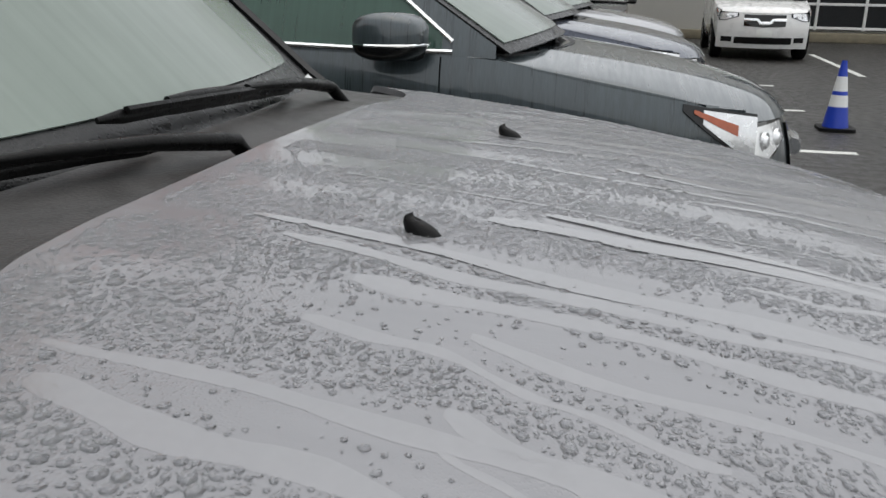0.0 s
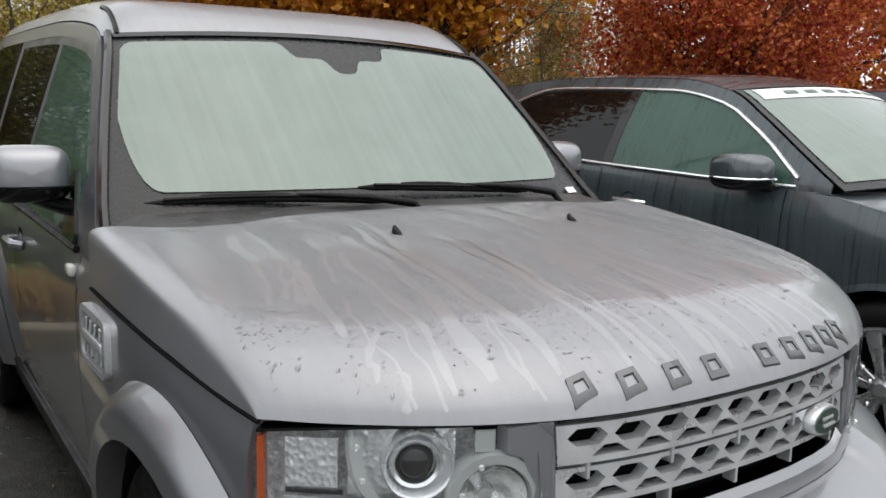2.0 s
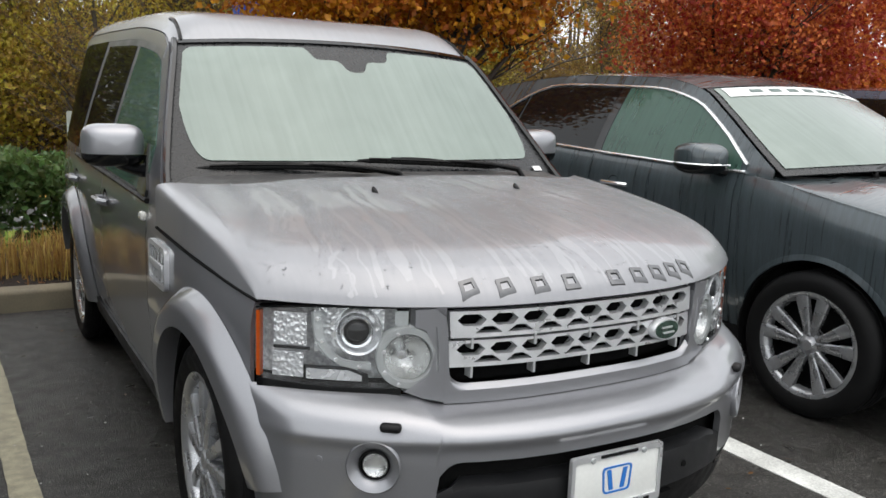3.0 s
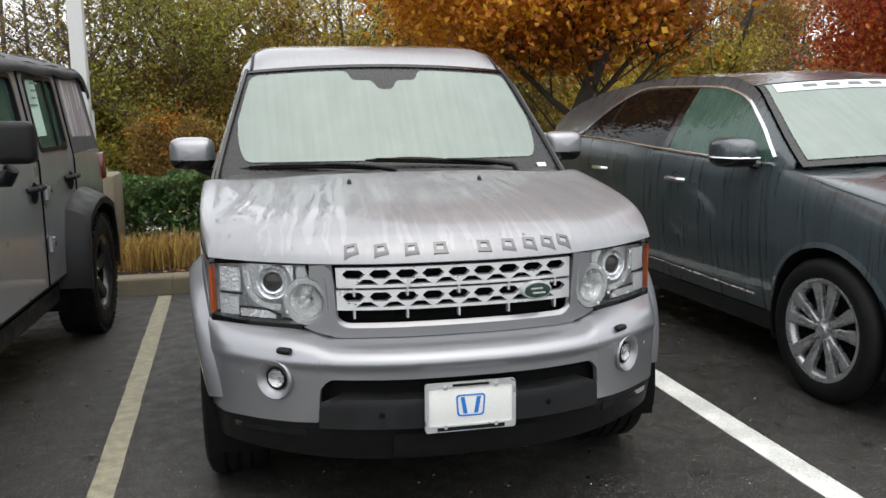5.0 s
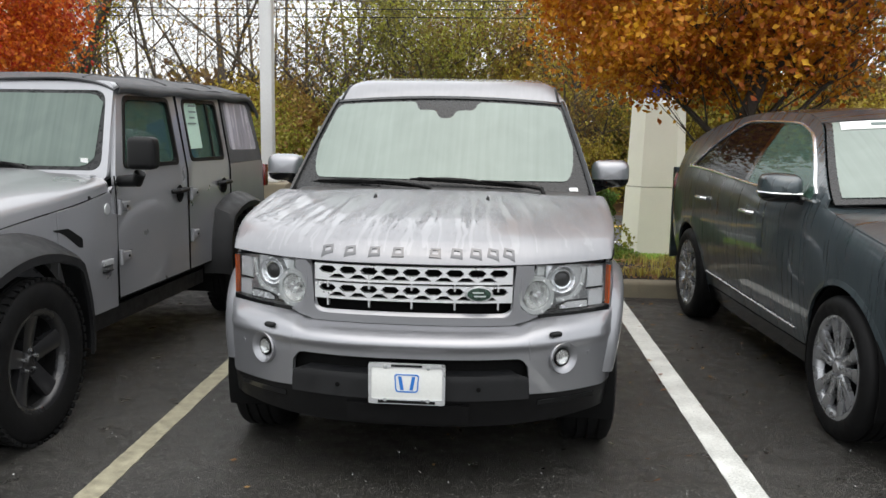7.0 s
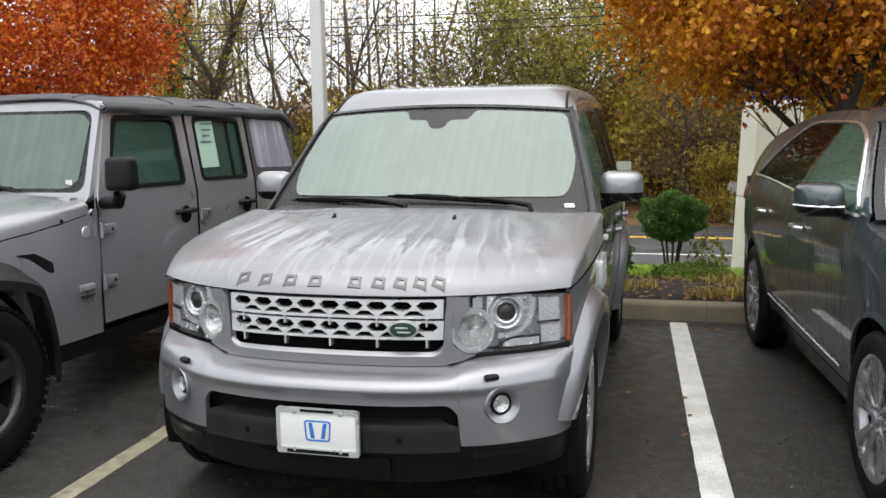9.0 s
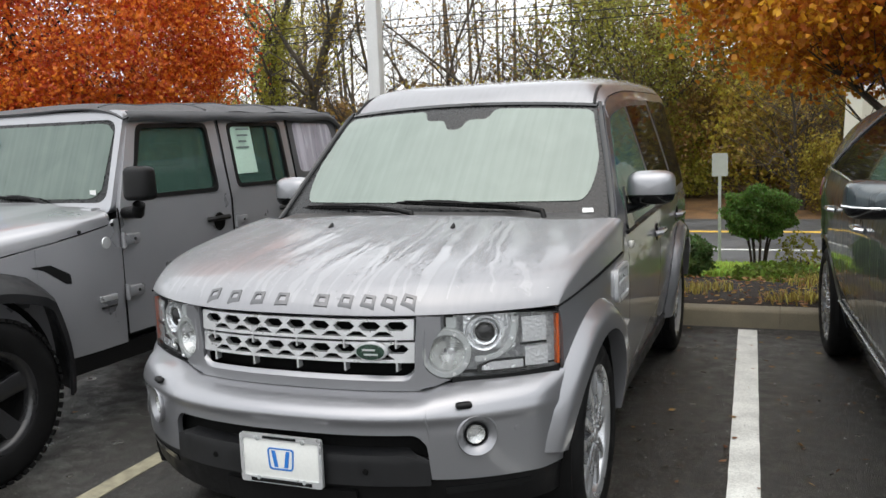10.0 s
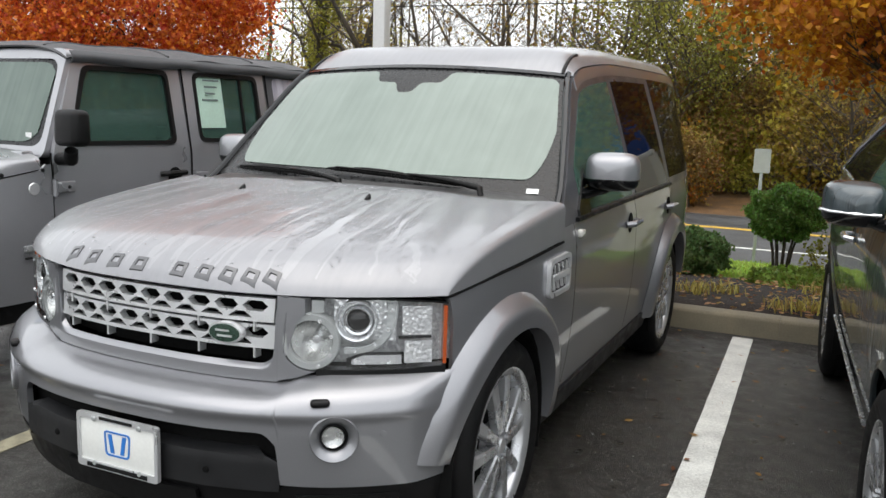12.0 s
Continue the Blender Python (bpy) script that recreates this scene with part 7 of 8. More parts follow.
def plant_wood():
    rng = np.random.default_rng(77)
    kinds = ["bare", "yellow", "bare", "green", "yellow", "brown", "bare", "yellow"]
    k = 0
    for row, (y, step) in enumerate(((26.5, 3.2), (30.5, 3.4), (35, 3.6), (41, 4.2))):
        x = -27.0 - row * 3
        while x < (17 if row == 0 else 34):
            kind = kinds[int(rng.integers(0, len(kinds)))]
            if abs(x + 2.5) < 2.4 and row < 2:
                kind = "green"
            if 0.5 < x < 7 and row < 2:
                kind = "yellow" if rng.random() < 0.75 else "brown"
            if x > 17:
                kind = "brown" if rng.random() < 0.6 else "yellow"
            if x < -4.5:
                kind = "bare" if rng.random() < 0.8 else "yellow"
            a, b, size, turn = x + rng.uniform(-0.8, 0.8), y + rng.uniform(-1.2, 1.2), rng.uniform(0.8, 1.25) * (0.9 if x < -4 else 1.0), rng.uniform(0, 360)
            if not (x < -4.5 and (row == 0 or rng.random() < 0.6)):
                wood_tree(kind, a, b, k, size, turn)
            k += 1
            x += step * rng.uniform(0.7, 1.35)
    for row, (y, step) in enumerate(((25.0, 1.1), (27.8, 1.3), (33, 1.7))):
        x = -26.0
        while x < 17:
            j = int(rng.integers(0, 4))
            if j == 3 and rng.random() < 0.6:
                j = 2
            if x > -1 and j == 2 and rng.random() < 0.7:
                j = 0
            if x > -1 and j == 3:
                j = 1
            if x < -4 and j == 3:
                j = 2
            a, b, size, turn = x + rng.uniform(-0.4, 0.4), y + rng.uniform(-0.6, 0.6), rng.uniform(0.5, 1.45) * (0.92 if x < -4 else 1.0), rng.uniform(0, 360)
            if x < -4 or rng.random() < 0.78:
                wood_tree("shrub", a, b, j, size, turn)
            x += step * rng.uniform(0.7, 1.3)
    x = -2.0
    while x < 5:
        wood_tree(("yellow", "brown", "green")[int(rng.integers(0, 3))], x + rng.uniform(-0.5, 0.5), 29 + rng.uniform(-1, 1), k, rng.uniform(0.75, 1.1), rng.uniform(0, 360))
        k += 1
        x += rng.uniform(3.2, 5.2)
    wood_tree("shrub", -2.9, 25.2, 3, 0.95, 40)
    wood_tree("stems", -6.75, 28.0, 0, 1.0, 0)
    wood_tree("green", -3.5, 27.5, 1, 1.05, 140)
    wood_tree("vined", -16.9, 28.0, 0, 1.0, 0)
    wood_tree("vined", -16.9, 28.4, 1, 1.0, 0)
    wood_tree("vined", -19.2, 28.6, 0, 0.8, 130)
    wood_tree("fork", -12.5, 28.0, 1, 1.0, 0)
    wood_tree("fork", -10.6, 28.2, 0, 1.0, 20)
    wood_tree("fork", -14.2, 29.5, 0, 0.9, 200)
    wood_tree("stems", 2.2, 25.6, 0, 0.6, 70)


plant_wood()


def far_wood():
    """Hazy wood further off, closing the view under the sky."""
    rng = np.random.default_rng(5)
    n = 26000
    x, y = rng.uniform(-75, 60, n), rng.uniform(50, 66, n)
    top = np.where(x < -6, 3.0, 5.2) + 1.2 * np.sin(x * 0.21) + 0.8 * np.sin(x * 0.57 + 1)
    z = rng.uniform(-0.5, 1, n) * top
    z = np.abs(z) + 0.2
    V, F = leaf_mesh(np.stack([x, y, z], 1), 0.42, rng)
    ob = new("far_wood", mesh_from("far_wood", V, F, "leaf_brown"))
    tagged(ob, "distant brown autumn wood", "wood", kind="stuff")
    Vt, Ft = [], []
    for q in range(130):
        a, b = rng.uniform(-75, 60), rng.uniform(46, 62)
        h, r = rng.uniform(8, 15), rng.uniform(0.07, 0.2)
        base, lx = len(Vt), rng.normal() * 0.5
        for zz, rr, dx in ((0, r, 0), (h, r * 0.3, lx)):
            for c in range(4):
                Vt.append((a + dx + rr * math.cos(c * math.pi / 2), b + rr * math.sin(c * math.pi / 2), zz))
        for c in range(4):
            Ft.append((base + c, base + (c + 1) % 4, base + 4 + (c + 1) % 4, base + 4 + c))
    ob = new("far_trunks", mesh_from("far_trunks", np.array(Vt), np.array(Ft), "bark_grey"))
    tagged(ob, "distant bare trunks of the wood", "wood", kind="stuff")


far_wood()


def bush(name, x, y, rad, z0, z1, material, label, seed, count, stems=7, category="bush", leaf=0.03):
    rng = np.random.default_rng(seed)
    zg = ground_z(x, y)
    t = thing(name, label, category, (x, y, zg), 0)
    d = rng.normal(size=(count, 3))
    d /= np.linalg.norm(d, axis=1, keepdims=True)
    r = rng.uniform(0.55, 1.0, (count, 1)) ** 0.4
    bump = 1 + 0.13 * np.sin(d[:, :1] * 7 + 1) * np.cos(d[:, 1:2] * 6) + 0.10 * np.sin(d[:, 2:] * 9 + d[:, :1] * 5) + rng.normal(size=(count, 1)) * 0.06
    P = d * r * bump * np.array([rad, rad, (z1 - z0) / 2]) + np.array([0, 0, (z0 + z1) / 2 - zg])
    LV, LF = leaf_mesh(P, leaf, rng, long=1.6)
    ob = new("foliage", mesh_from("foliage", LV, LF, material))
    ob.parent = t
    for q in range(stems):
        a = 2 * math.pi * q / max(1, stems)
        e = Vector((rad * 0.55 * math.cos(a), rad * 0.55 * math.sin(a), (z0 + z1) / 2 - zg))
        part("stem", tube([(e.x * 0.25, e.y * 0.25, -0.05), (e.x * 0.5, e.y * 0.5, e.z * 0.45), tuple(e)], [0.016, 0.013, 0.007], 6), "bark", t)
    return t


bush("bush", 1.36, 8.3, 0.37, 0.22, 0.80, "bush", "clipped round evergreen bush on bare stems", 41, 26000, 9, leaf=0.024)
bush("bush", 0.52, 7.6, 0.34, -0.18, 0.34, "hedge", "low rounded dark evergreen bush", 42, 7000, 3)
bush("bush", 1.80, 8.2, 0.24, -0.30, 0.28, "leaf_green", "thin straggling rose bush with few leaves", 43, 420, 9, leaf=0.034)
bush("bush", 1.55, 7.2, 0.42, -0.20, 0.08, "fresh_grass", "low green groundcover plant", 44, 3500, 0, leaf=0.035)


def hedge():
    rng = np.random.default_rng(12)
    n = 26000
    x = rng.uniform(-4.6, -0.2, n)
    y = rng.uniform(5.7, 6.9, n)
    top = 0.86 + 0.07 * np.sin(x * 4.1) + 0.05 * np.sin(x * 9 + y * 3)
    z = rng.uniform(0, 1, n) ** 0.55 * (top - 0.1) + 0.1
    keep = (y < 5.95) | (z > top - 0.25) | (rng.random(n) < 0.25)
    P = np.stack([x, y + 0.06 * np.sin(x * 6 + z * 5), z], 1)[keep]
    t = thing("hedge", "dense green juniper hedge behind the kerb", "hedge")
    V, F = leaf_mesh(P, 0.045, rng, up=0.6, long=1.9)
    ob = new("foliage", mesh_from("foliage", V, F, "hedge"))
    ob.parent = t
    for q in range(9):
        a = -4.4 + 0.5 * q
        part("stem", tube([(a, 6.3, 0.0), (a + 0.1, 6.2, 0.35), (a + 0.05, 6.1, 0.6)], [0.02, 0.016, 0.008], 6), "bark", t)


hedge()


def blades(name, pts, h, rng, material, label, category, width=0.006, lean=0.35):
    """Thin blades of grass, each a bent strip."""
    n = len(pts)
    P = np.asarray(pts, float)
    az = rng.uniform(0, 2 * math.pi, n)
    d = np.stack([np.cos(az), np.sin(az), np.zeros(n)], 1)
    s = np.stack([-np.sin(az), np.cos(az), np.zeros(n)], 1) * width
    hh = (h * rng.uniform(0.55, 1.15, n))[:, None]
    le = (lean * rng.uniform(0.1, 1.3, n))[:, None]
    up = np.array([0, 0, 1.0])
    mid = P + up * hh * 0.6 + d * hh * le * 0.35
    tip = P + up * hh * (1 - 0.25 * le) + d * hh * le
    V = np.stack([P - s, P + s, mid + s * 0.8, mid - s * 0.8, tip], 1).reshape(-1, 3)
    i = np.arange(n) * 5
    F = np.concatenate([np.stack([i, i + 1, i + 2], 1), np.stack([i, i + 2, i + 3], 1), np.stack([i + 3, i + 2, i + 4], 1)])
    return tagged(new(name, mesh_from(name, V, F, material)), label, category, kind="stuff")


def grasses():
    rng = np.random.default_rng(31)
    pts = []
    for q in range(110):
        cx, cy = rng.uniform(-4.6, -0.55), rng.uniform(4.95, 5.6)
        for k in range(60):
            x, y = cx + rng.normal() * 0.09, cy + rng.normal() * 0.09
            pts.append((x, y, ground_z(x, y)))
    blades("dry_grass", pts, 0.33, rng, "dry_grass", "tufts of straw-coloured ornamental grass by the kerb", "grass", 0.005, 0.5)
    pts = []
    for q in range(26):
        cx, cy = rng.uniform(-0.4, 4.4), rng.uniform(4.95, 7.2)
        if abs(cx - 1.4) < 0.8 and rng.random() < 0.3:
            continue
        for k in range(60):
            x, y = cx + rng.normal() * 0.10, cy + rng.normal() * 0.08
            pts.append((x, y, ground_z(x, y)))
    blades("low_grass", pts, 0.12, rng, "tuft", "low yellowing grass clumps in the mulch bed", "grass", 0.006, 0.9)
    n = 26000
    x, y = rng.uniform(-6, 6, n), rng.uniform(7.6, 15.7, n)
    pts = [(a, b, ground_z(a, b)) for a, b in zip(x, y)]
    blades("grass", pts, 0.09, rng, "fresh_grass", "bright green grass strip sloping to the road", "grass", 0.010, 0.6)
    # fallen leaves: on the bed, and a few on the asphalt
    n = 3000
    x, y = rng.uniform(-5, 6, n), rng.uniform(4.68, 7.6, n)
    P = [(a, b, ground_z(a, b) + 0.012 + rng.uniform(0, 0.02)) for a, b in zip(x, y)]
    V, F = leaf_mesh(P, 0.040, rng, fold=0.12)
    V[:, 2] = np.repeat(np.array([p[2] for p in P]), 4) + (V[:, 2] - np.repeat(np.array([p[2] for p in P]), 4)) * 0.3
    tagged(new("fallen_leaves", mesh_from("fallen_leaves", V, F, "fallen")), "brown and orange fallen leaves on dark mulch", "leaves", kind="stuff")
    n = 150
    x = np.concatenate([rng.uniform(-4, 2.4, n // 2), rng.uniform(0.9, 2.2, n - n // 2)])
    y = np.concatenate([rng.uniform(-2.5, 4.4, n // 2), 4.45 - np.abs(rng.normal(size=n - n // 2)) * 1.6])
    P = np.stack([x, y, np.full(n, 0.012)], 1)
    V, F = leaf_mesh(P, 0.030, rng, fold=0.1)
    V[:, 2] = 0.012 + (V[:, 2] - 0.012) * 0.22
    tagged(new("fallen_leaves", mesh_from("fallen_leaves", V, F, "fallen")), "scattered small fallen leaves on wet asphalt", "leaves", kind="stuff")
    # pale grit on the asphalt
    n = 1100
    x, y = rng.uniform(-3.4, 2.9, n), rng.uniform(-1.6, 4.45, n)
    P = np.stack([x, y, np.full(n, 0.004)], 1)
    V, F = leaf_mesh(P, 0.0075, rng, long=1.0, fold=0.4)
    V[:, 2] = np.maximum(V[:, 2], 0.001)
    tagged(new("grit", mesh_from("grit", V, F, "sign_back")), "pale grit scattered over the asphalt", "grit", kind="stuff")


grasses()


# ---------------------------------------------------------------- poles, signs, building, cone
def light_pole():
    x, y = -2.15, 5.42
    t = thing("lamp_post", "tall square white lamp post on a concrete pedestal", "lamp post", (x, y, ground_z(x, y)))
    part("pedestal", box(0, 0, 0.36, 0.50, 0.50, 0.95, 0.03), "kerb", t, "tan concrete pedestal")
    part("base_plate", box(0, 0, 0.86, 0.28, 0.28, 0.05, 0.01), "pole_white", t)
    part("shaft", box(0, 0, 4.4, 0.125, 0.125, 7.2, 0.012), "pole_white", t)
    part("lamp_head", box(0, -0.45, 8.0, 0.35, 0.7, 0.12, 0.03), "pole_white", t)


light_pole()


def pylon():
    x, y = 3.05, 13.0
    zg = ground_z(x, y)
    t = thing("sign_pylon", "cream sign pylon with blue panel above, half hidden by leaves", "sign", (x, y, zg))

    for z0, z1 in ((-0.1, 1.32), (1.335, 2.86)):
        o = [(-1, 0.0), (-0.55, -0.5), (0.62, -0.5), (1, 0.0), (0.62, 0.5), (-0.55, 0.5)]
        bm = bmesh.new()
        rings = []
        for z in (z0, z1):
            k = lerp(0.60, 0.46, (z + 0.1) / 3.7)
            rings.append([bm.verts.new((a * k, b * 0.55, z)) for a, b in o])
        for q in range(6):
            bm.faces.new((rings[0][q], rings[0][(q + 1) % 6], rings[1][(q + 1) % 6], rings[1][q]))
        bm.faces.new(rings[0][::-1])
        bm.faces.new(rings[1])
        part("pylon_panel", bm, "pylon", t)
    part("sign_panel", box(0.03, 0, 3.47, 0.76, 0.3, 1.0, 0.05), "pylon_blue", t, "blue sign panel")
    part("sign_band", box(0.03, 0, 2.91, 0.90, 0.44, 0.12, 0.03), "pole_white", t)


pylon()


def road_sign(x, y, w, h, top, post_z):
    zg = ground_z(x, y)
    t = thing("road_sign", "grey back of a small road sign on a post", "sign", (x, y, zg), 6)
    part("post", box(0, 0.02, (top - zg) / 2, 0.06, 0.03, top - zg, 0.004), "galv", t)
    o = rounded([(-w / 2, top - zg - h), (w / 2, top - zg - h), (w / 2, top - zg), (-w / 2, top - zg)], 0.03, 3)
    part("sign_plate", slab([tuple(p) for p in o], lambda a, b: 0.0, -0.004, "y"), "sign_back", t)


road_sign(0.47, 15.6, 0.30, 0.46, 0.97, 0)
road_sign(-3.85, 15.5, 0.20, 0.85, 1.45, 0)


def mailbox():
    x, y = 3.35, 24.6
    t = thing("mailbox", "white arched mailbox on a post beyond the road", "mailbox", (x, y, ground_z(x, y)))
    part("post", box(0, 0, 0.5, 0.10, 0.10, 1.0, 0.01), "galv", t)
    part("box", tube([(0, -0.25, 1.12), (0, 0.25, 1.12)], 0.16, 16), "sign_back", t)


mailbox()


def cone():
    t = thing("traffic_cone", "blue traffic cone with two white bands on a black base", "traffic cone", (8.68, -1.27, 0))
    o = rounded([(-0.18, -0.18), (0.18, -0.18), (0.18, 0.18), (-0.18, 0.18)], 0.05, 3)
    part("base", slab([tuple(p) for p in o], lambda a, b: 0.035, -0.034, "z"), "rubber", t)
    prof = lambda z: lerp(0.135, 0.028, z / 0.70)
    for z0, z1, m in ((0.03, 0.25, "cone_blue"), (0.25, 0.37, "paper_white"), (0.37, 0.41, "cone_blue"), (0.41, 0.56, "paper_white"), (0.56, 0.72, "cone_blue")):
        part("cone_band", lathe([(prof(z0) - 0.004, z0), (prof(z0), z0), (prof(z1), z1), (prof(z1) - 0.004, z1)], 32, "z"), m, t)


cone()


def flagpole():
    t = thing("flagpole", "white flagpole with a hanging striped flag", "flagpole", (15.1, 7.6, ground_z(15.1, 7.6)))
    part("pole", tube([(0, 0, 0), (0, 0, 5), (0, 0, 10.5)], [0.10, 0.09, 0.06], 12), "pole_white", t)
    flag = part("flag", patch(lambda u, v: (-0.12 - 1.25 * u, 0.12 * math.sin(u * 9), 4.35 + 0.12 + 2.4 * v - 0.55 * u), 16, 4, 0.004), "flag_white", t, "red and white striped flag")
    for q in range(7):
        part("flag_stripe", patch(lambda u, v, q=q: (-0.12 - 1.25 * u, 0.12 * math.sin(u * 9) - 0.005, 4.47 + 2.4 * (2 * q + v) / 13 - 0.55 * u), 16, 1, 0.014), "flag_red", flag)
    part("flag_field", patch(lambda u, v: (-0.12 - 0.55 * u, 0.12 * math.sin(u * 0.44 * 9) - 0.010, 5.75 + 1.1 * v - 0.24 * u), 8, 3, 0.024), "flag_blue", flag)


flagpole()


def building():
    X0 = 25.6
    B = thing("showroom", "low showroom with dark glazing, white mullions and cream panels", "building", (X0, 0, 0))
    part("wall", box(4, -6, 2.9, 7.9, 36, 5.8, 0.02), "wall_cream", B, "cream panel wall")
    part("roof", box(4, -6, 5.95, 8.6, 36.8, 0.35, 0.04), "wall_dark", B)
    part("plinth", box(-0.2, -6, 0.12, 0.9, 36, 0.24, 0.02), "kerb", B, "tan kerb along the wall")
    for y0, y1 in ((-16.5, -9.5), (-8.9, -2.6), (3.4, 11.6)):
        n = int((y1 - y0) / 1.15)
        win = part("window", box(-0.02, (y0 + y1) / 2, 1.9, 0.10, y1 - y0, 3.2, 0.0), "bldg_glass", B, "dark glazing with white mullions")
        for q in range(n + 1):
            part("mullion", box(-0.09, lerp(y0, y1, q / n), 1.9, 0.07, 0.07, 3.2, 0.005), "pole_white", win)
        for z in (0.36, 1.0, 3.46):
            part("transom", box(-0.09, (y0 + y1) / 2, z, 0.06, y1 - y0, 0.07, 0.005), "pole_white", win)
    part("blind_wall", box(-0.10, 0.4, 2.9, 0.14, 5.6, 5.7, 0.02), "wall_cream", B)
    s = thing("parking_sign", "small blue parking sign on a post", "sign", (24.4, 4.4, 0))
    part("post", box(0.02, 0, 0.9, 0.04, 0.04, 1.8), "galv", s)
    part("sign_plate", box(0, 0, 1.75, 0.02, 0.34, 0.46, 0.004), "pylon_blue", s)


building()


def wires():
    for k, (y, z) in enumerate(((24.6, 5.2), (24.6, 5.45), (24.9, 5.75), (24.9, 6.6))):
        pts = [(x, y, z - 0.35 * (1 - ((x + 4) / 34) ** 2)) for x in np.linspace(-38, 30, 30)]
        tagged(part("power_line", tube(pts, 0.016, 5), "wire"), "black power line along the road", "power line", group="power lines")


wires()


# ---------------------------------------------------------------- rain on the hood
def rain_runs():
    """Where water has run down the hood: (start x, start y, end x, end y, width) of each run."""
    rng = random.Random(14)
    out = []
    for k in range(22):
        t = -0.94 + 1.88 * (k + rng.uniform(-0.4, 0.4)) / 21
        y0 = rng.choice((1.16, 1.05, 0.95, 0.84, 0.70, 0.5)) + rng.uniform(-0.06, 0.06)
        x0 = t * lerp(0.62, 0.80, (1.2 - y0) / 1.0)
        out.append((x0, y0, t * 0.80, hero_yf(t * 0.8) + rng.choice((0.03, 0.05, 0.25)), rng.choice((0.005, 0.008, 0.011, 0.015, 0.022)) * rng.uniform(0.8, 1.2)))
    for k in range(9):
        t = rng.uniform(-0.9, 0.9)
        y0 = rng.uniform(0.32, 0.62)
        out.append((t * 0.80, y0, t * 0.82, hero_yf(t * 0.8) + 0.02, rng.uniform(0.003, 0.009)))
    for k in range(8):
        t = rng.choice((-1, 1)) * rng.uniform(0.45, 0.95)
        y0 = rng.uniform(0.85, 1.17)
        out.append((t * 0.70, y0, t * 0.80, rng.uniform(0.45, 0.7), rng.uniform(0.006, 0.014)))
    return out


RUNS = rain_runs()


def run_centre(r, t, k):
    x = lerp(r[0], r[2], t) + 0.012 * math.sin(t * 6 + k * 1.7) * (1 - 0.6 * t) + 0.004 * math.sin(t * 17 + k)
    return x, lerp(r[1], r[3], t)


def run_width(r, t, k):
    return r[4] * (0.8 + 0.25 * math.sin(t * 5 + k) + 0.12 * math.sin(t * 31 + k * 2)) * min(1, 14 * t + 0.5) * min(1, 6 * (1 - t) + 0.5)


def runs():
    for k, r in enumerate(RUNS):
        n = max(6, int((r[1] - r[3]) / 0.012))
        rng = random.Random(k)
        bm, rows = bmesh.new(), []
        for i in range(n + 1):
            t = i / n
            x, y = run_centre(r, t, k)
            w = max(0.003, run_width(r, t, k)) + rng.uniform(-0.0006, 0.0006)
            y = max(y, hero_yf(x) + 0.008)
            rows.append([bm.verts.new((x + q * w, y, hood_z(x + q * w, y) + (0.00022 if abs(q) < 0.9 else 0.00012))) for q in (-1, -0.75, 0, 0.75, 1)])
        for a, b in zip(rows, rows[1:]):
            for q in range(4):
                bm.faces.new((a[q], b[q], b[q + 1], a[q + 1]))
        bmesh.ops.recalc_face_normals(bm, faces=bm.faces)
        part("water_run", bm, "film", hood, "smooth run of rainwater on the hood" if k == 0 else "")


runs()


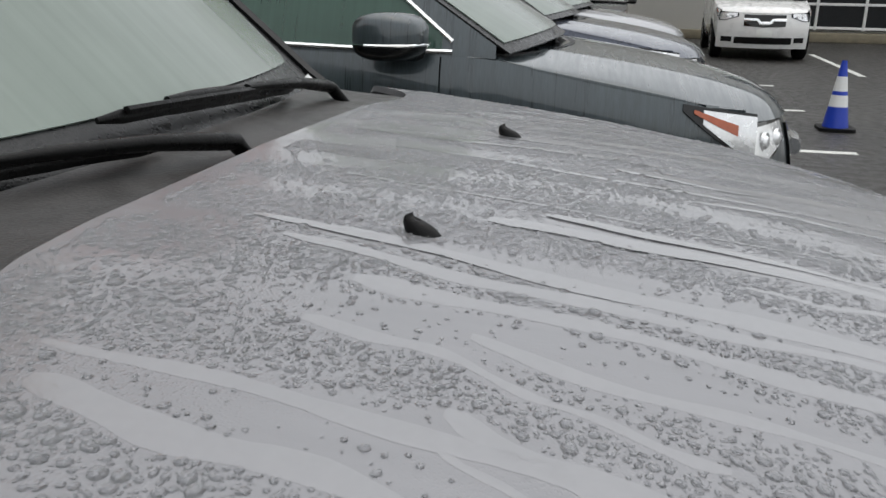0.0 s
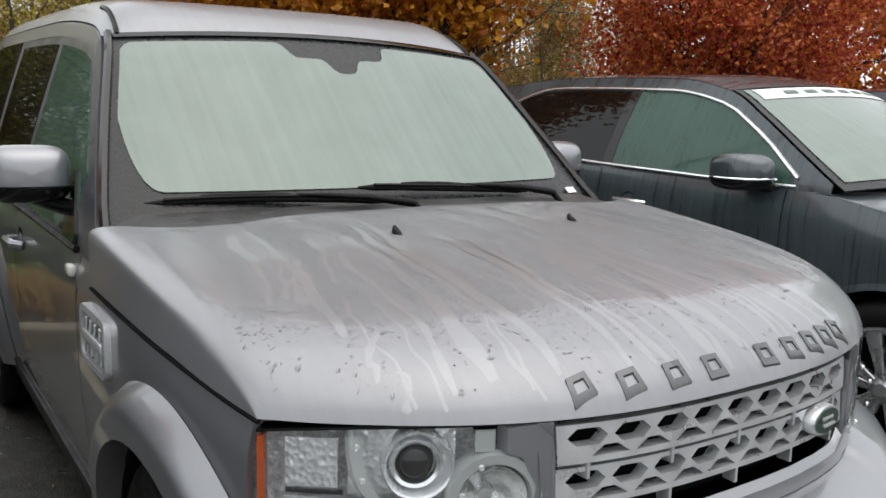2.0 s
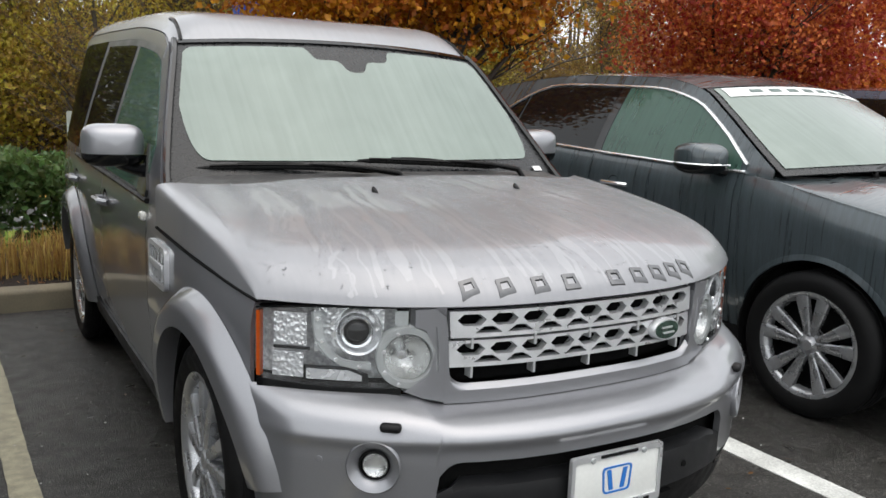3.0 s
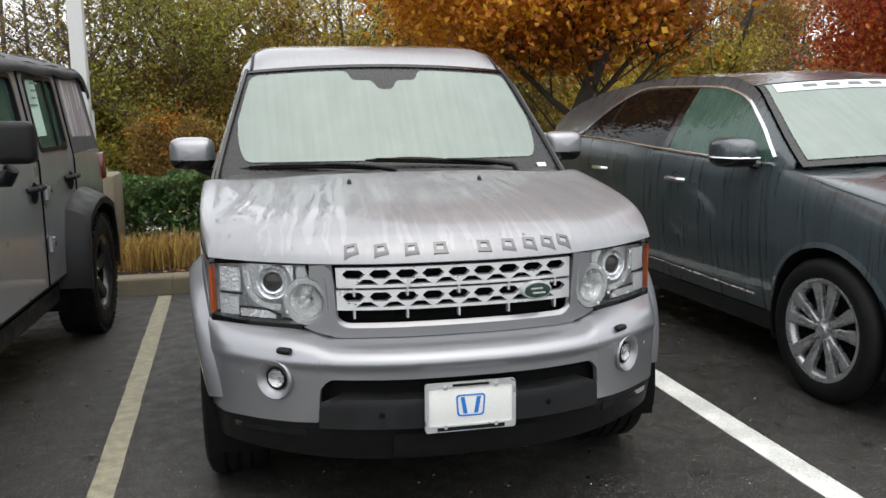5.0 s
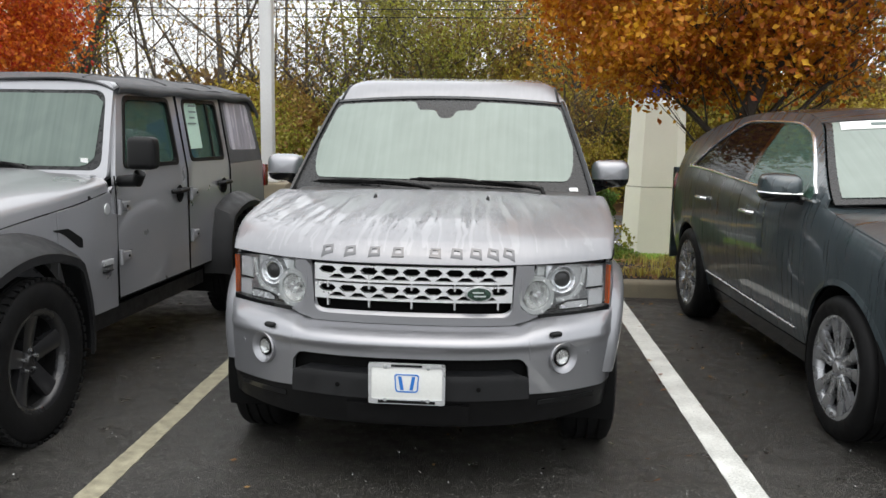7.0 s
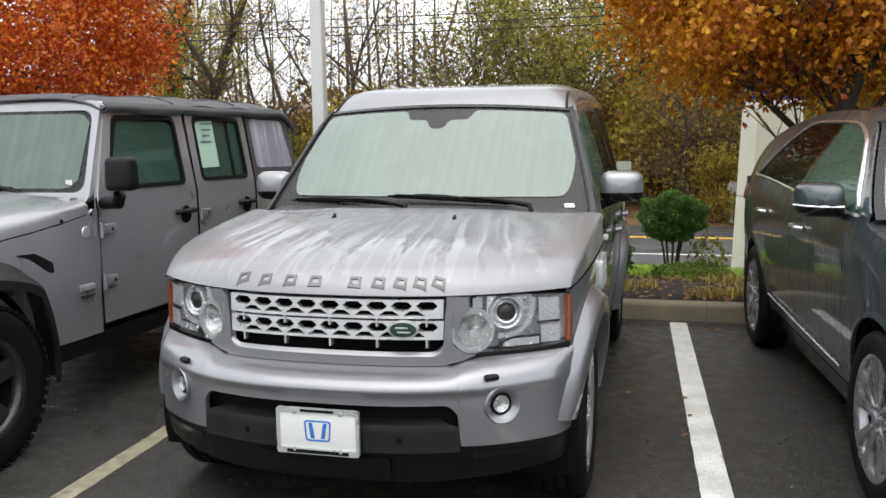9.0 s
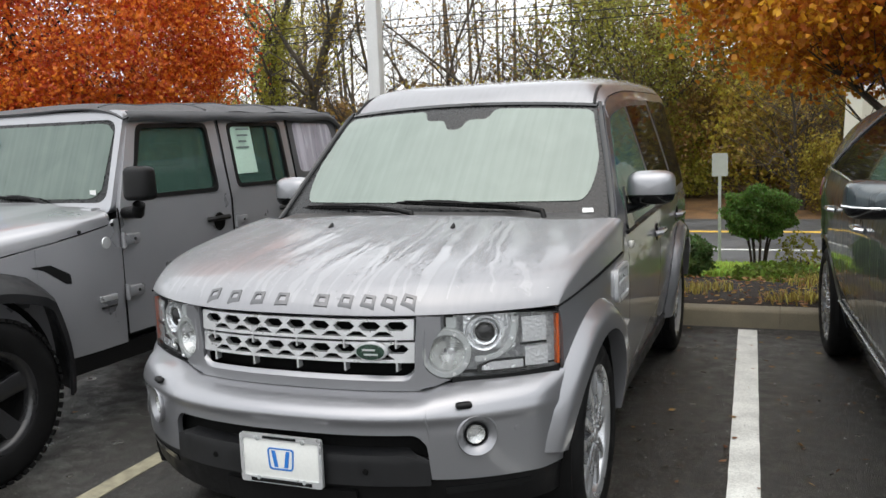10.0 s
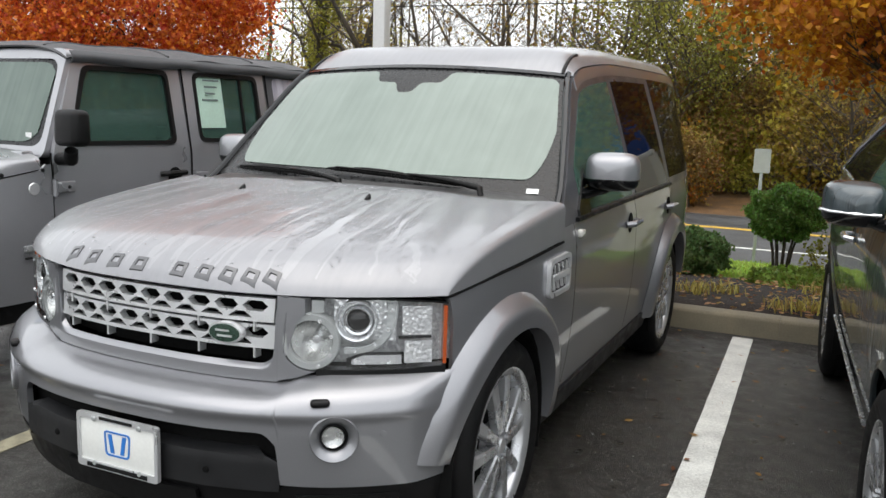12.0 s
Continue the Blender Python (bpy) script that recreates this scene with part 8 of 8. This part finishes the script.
def drops():
    """Beads of rain, thick between the runs, few near the rolled front edge."""
    rng = np.random.default_rng(19)
    gx, gy = np.linspace(-0.9, 0.9, 91), np.linspace(0.1, 1.55, 74)
    Z = np.array([[hood_z(a, max(b, hero_yf(a))) for b in gy] for a in gx])

    def height(a, b):
        i = np.clip((a - gx[0]) / (gx[1] - gx[0]), 0, len(gx) - 1.001)
        j = np.clip((b - gy[0]) / (gy[1] - gy[0]), 0, len(gy) - 1.001)
        p, q = i.astype(int), j.astype(int)
        u, v = i - p, j - q
        return Z[p, q] * (1 - u) * (1 - v) + Z[p + 1, q] * u * (1 - v) + Z[p, q + 1] * (1 - u) * v + Z[p + 1, q + 1] * u * v
    n = 200000
    x, y = rng.uniform(-0.86, 0.86, n), rng.uniform(0.16, 1.5, n)
    s = np.exp(rng.normal(-6.36, 0.46, n))
    s = np.where(rng.random(n) < 0.012, s * 2.2, s)
    s = np.minimum(s, 0.0060)
    yf = 0.13 + 0.30 * (np.abs(x) / 0.86) ** 2.6
    wide = np.array([HB.w(b) for b in gy])
    keep = (y > yf + 0.03) & (y < 1.225 + 0.04 * np.abs(x)) & (np.abs(x) < np.interp(y, gy, wide) - 0.035)
    fan = x / (0.80 - 0.18 * np.clip(y - 0.2, 0, 1))
    dens = np.clip(0.62 + 0.75 * np.sin(fan * 27 + 1.1 * np.sin(y * 6)) + 0.35 * np.sin(y * 9 + x * 5), 0, 1)
    edge = 0.05 + 0.95 * np.clip((y - yf - 0.12) / 0.30, 0, 1) ** 1.2
    keep &= rng.random(n) < (0.04 + 0.96 * dens) * edge
    x, y, s, keep = x[keep], y[keep], s[keep], np.ones(int(keep.sum()), bool)
    n = len(x)
    for k, r in enumerate(RUNS):
        for i in range(60):
            cx, cy = run_centre(r, i / 59, k)
            w = max(0.004, run_width(r, i / 59, k))
            hit = (np.abs(y - cy) < 0.011) & (np.abs(x - cx) < w + s * 0.5)
            keep &= ~(hit & (rng.random(n) < 0.97))
    x, y, s = x[keep], y[keep], s[keep]
    taken, ok = {}, []
    for i in np.argsort(-s):
        a, b, c = x[i], y[i], s[i]
        key = (int(a / 0.018), int(b / 0.018))
        if any((a - p) ** 2 + (b - q) ** 2 < (c + w) ** 2 * 0.96 for dx in (-1, 0, 1) for dy in (-1, 0, 1) for p, q, w in taken.get((key[0] + dx, key[1] + dy), ())):
            continue
        taken.setdefault(key, []).append((a, b, c))
        ok.append(i)
    x, y, s = x[ok], y[ok], s[ok]
    m = len(x)
    z = height(x, y)
    sx, sy = (height(x + 0.01, y) - z) / 0.01, (height(x, y + 0.01) - z) / 0.01
    th, el = rng.normal(0, 0.5, m), rng.uniform(1.0, 1.45, m)
    V = np.empty((m, 17, 3))
    j = 0
    for rr, hh in ((1.0, -0.03), (0.74, 0.36)):
        for q in range(8):
            w = 0.95 + 0.1 * rng.random(m)
            u2, v2 = math.cos(q * math.pi / 4) * rr * s * el * w, math.sin(q * math.pi / 4) * rr * s * w
            px, py = u2 * np.cos(th) - v2 * np.sin(th), u2 * np.sin(th) + v2 * np.cos(th)
            V[:, j] = np.stack([x + px, y + py, z + sx * px + sy * py + hh * s], 1)
            j += 1
    V[:, 16] = np.stack([x, y, z + 0.52 * s], 1)
    tri = []
    for q in range(8):
        w = (q + 1) % 8
        tri += [(q, w, 8 + w), (q, 8 + w, 8 + q), (8 + q, 8 + w, 16)]
    F = (np.array(tri)[None] + (np.arange(m) * 17)[:, None, None]).reshape(-1, 3)
    me = mesh_from("rain_drops", V.reshape(-1, 3), F, "water")
    me.shade_smooth()
    tagged(new("rain_drops", me), "beads of rain standing on the silver hood", "water drops", kind="stuff")


drops()
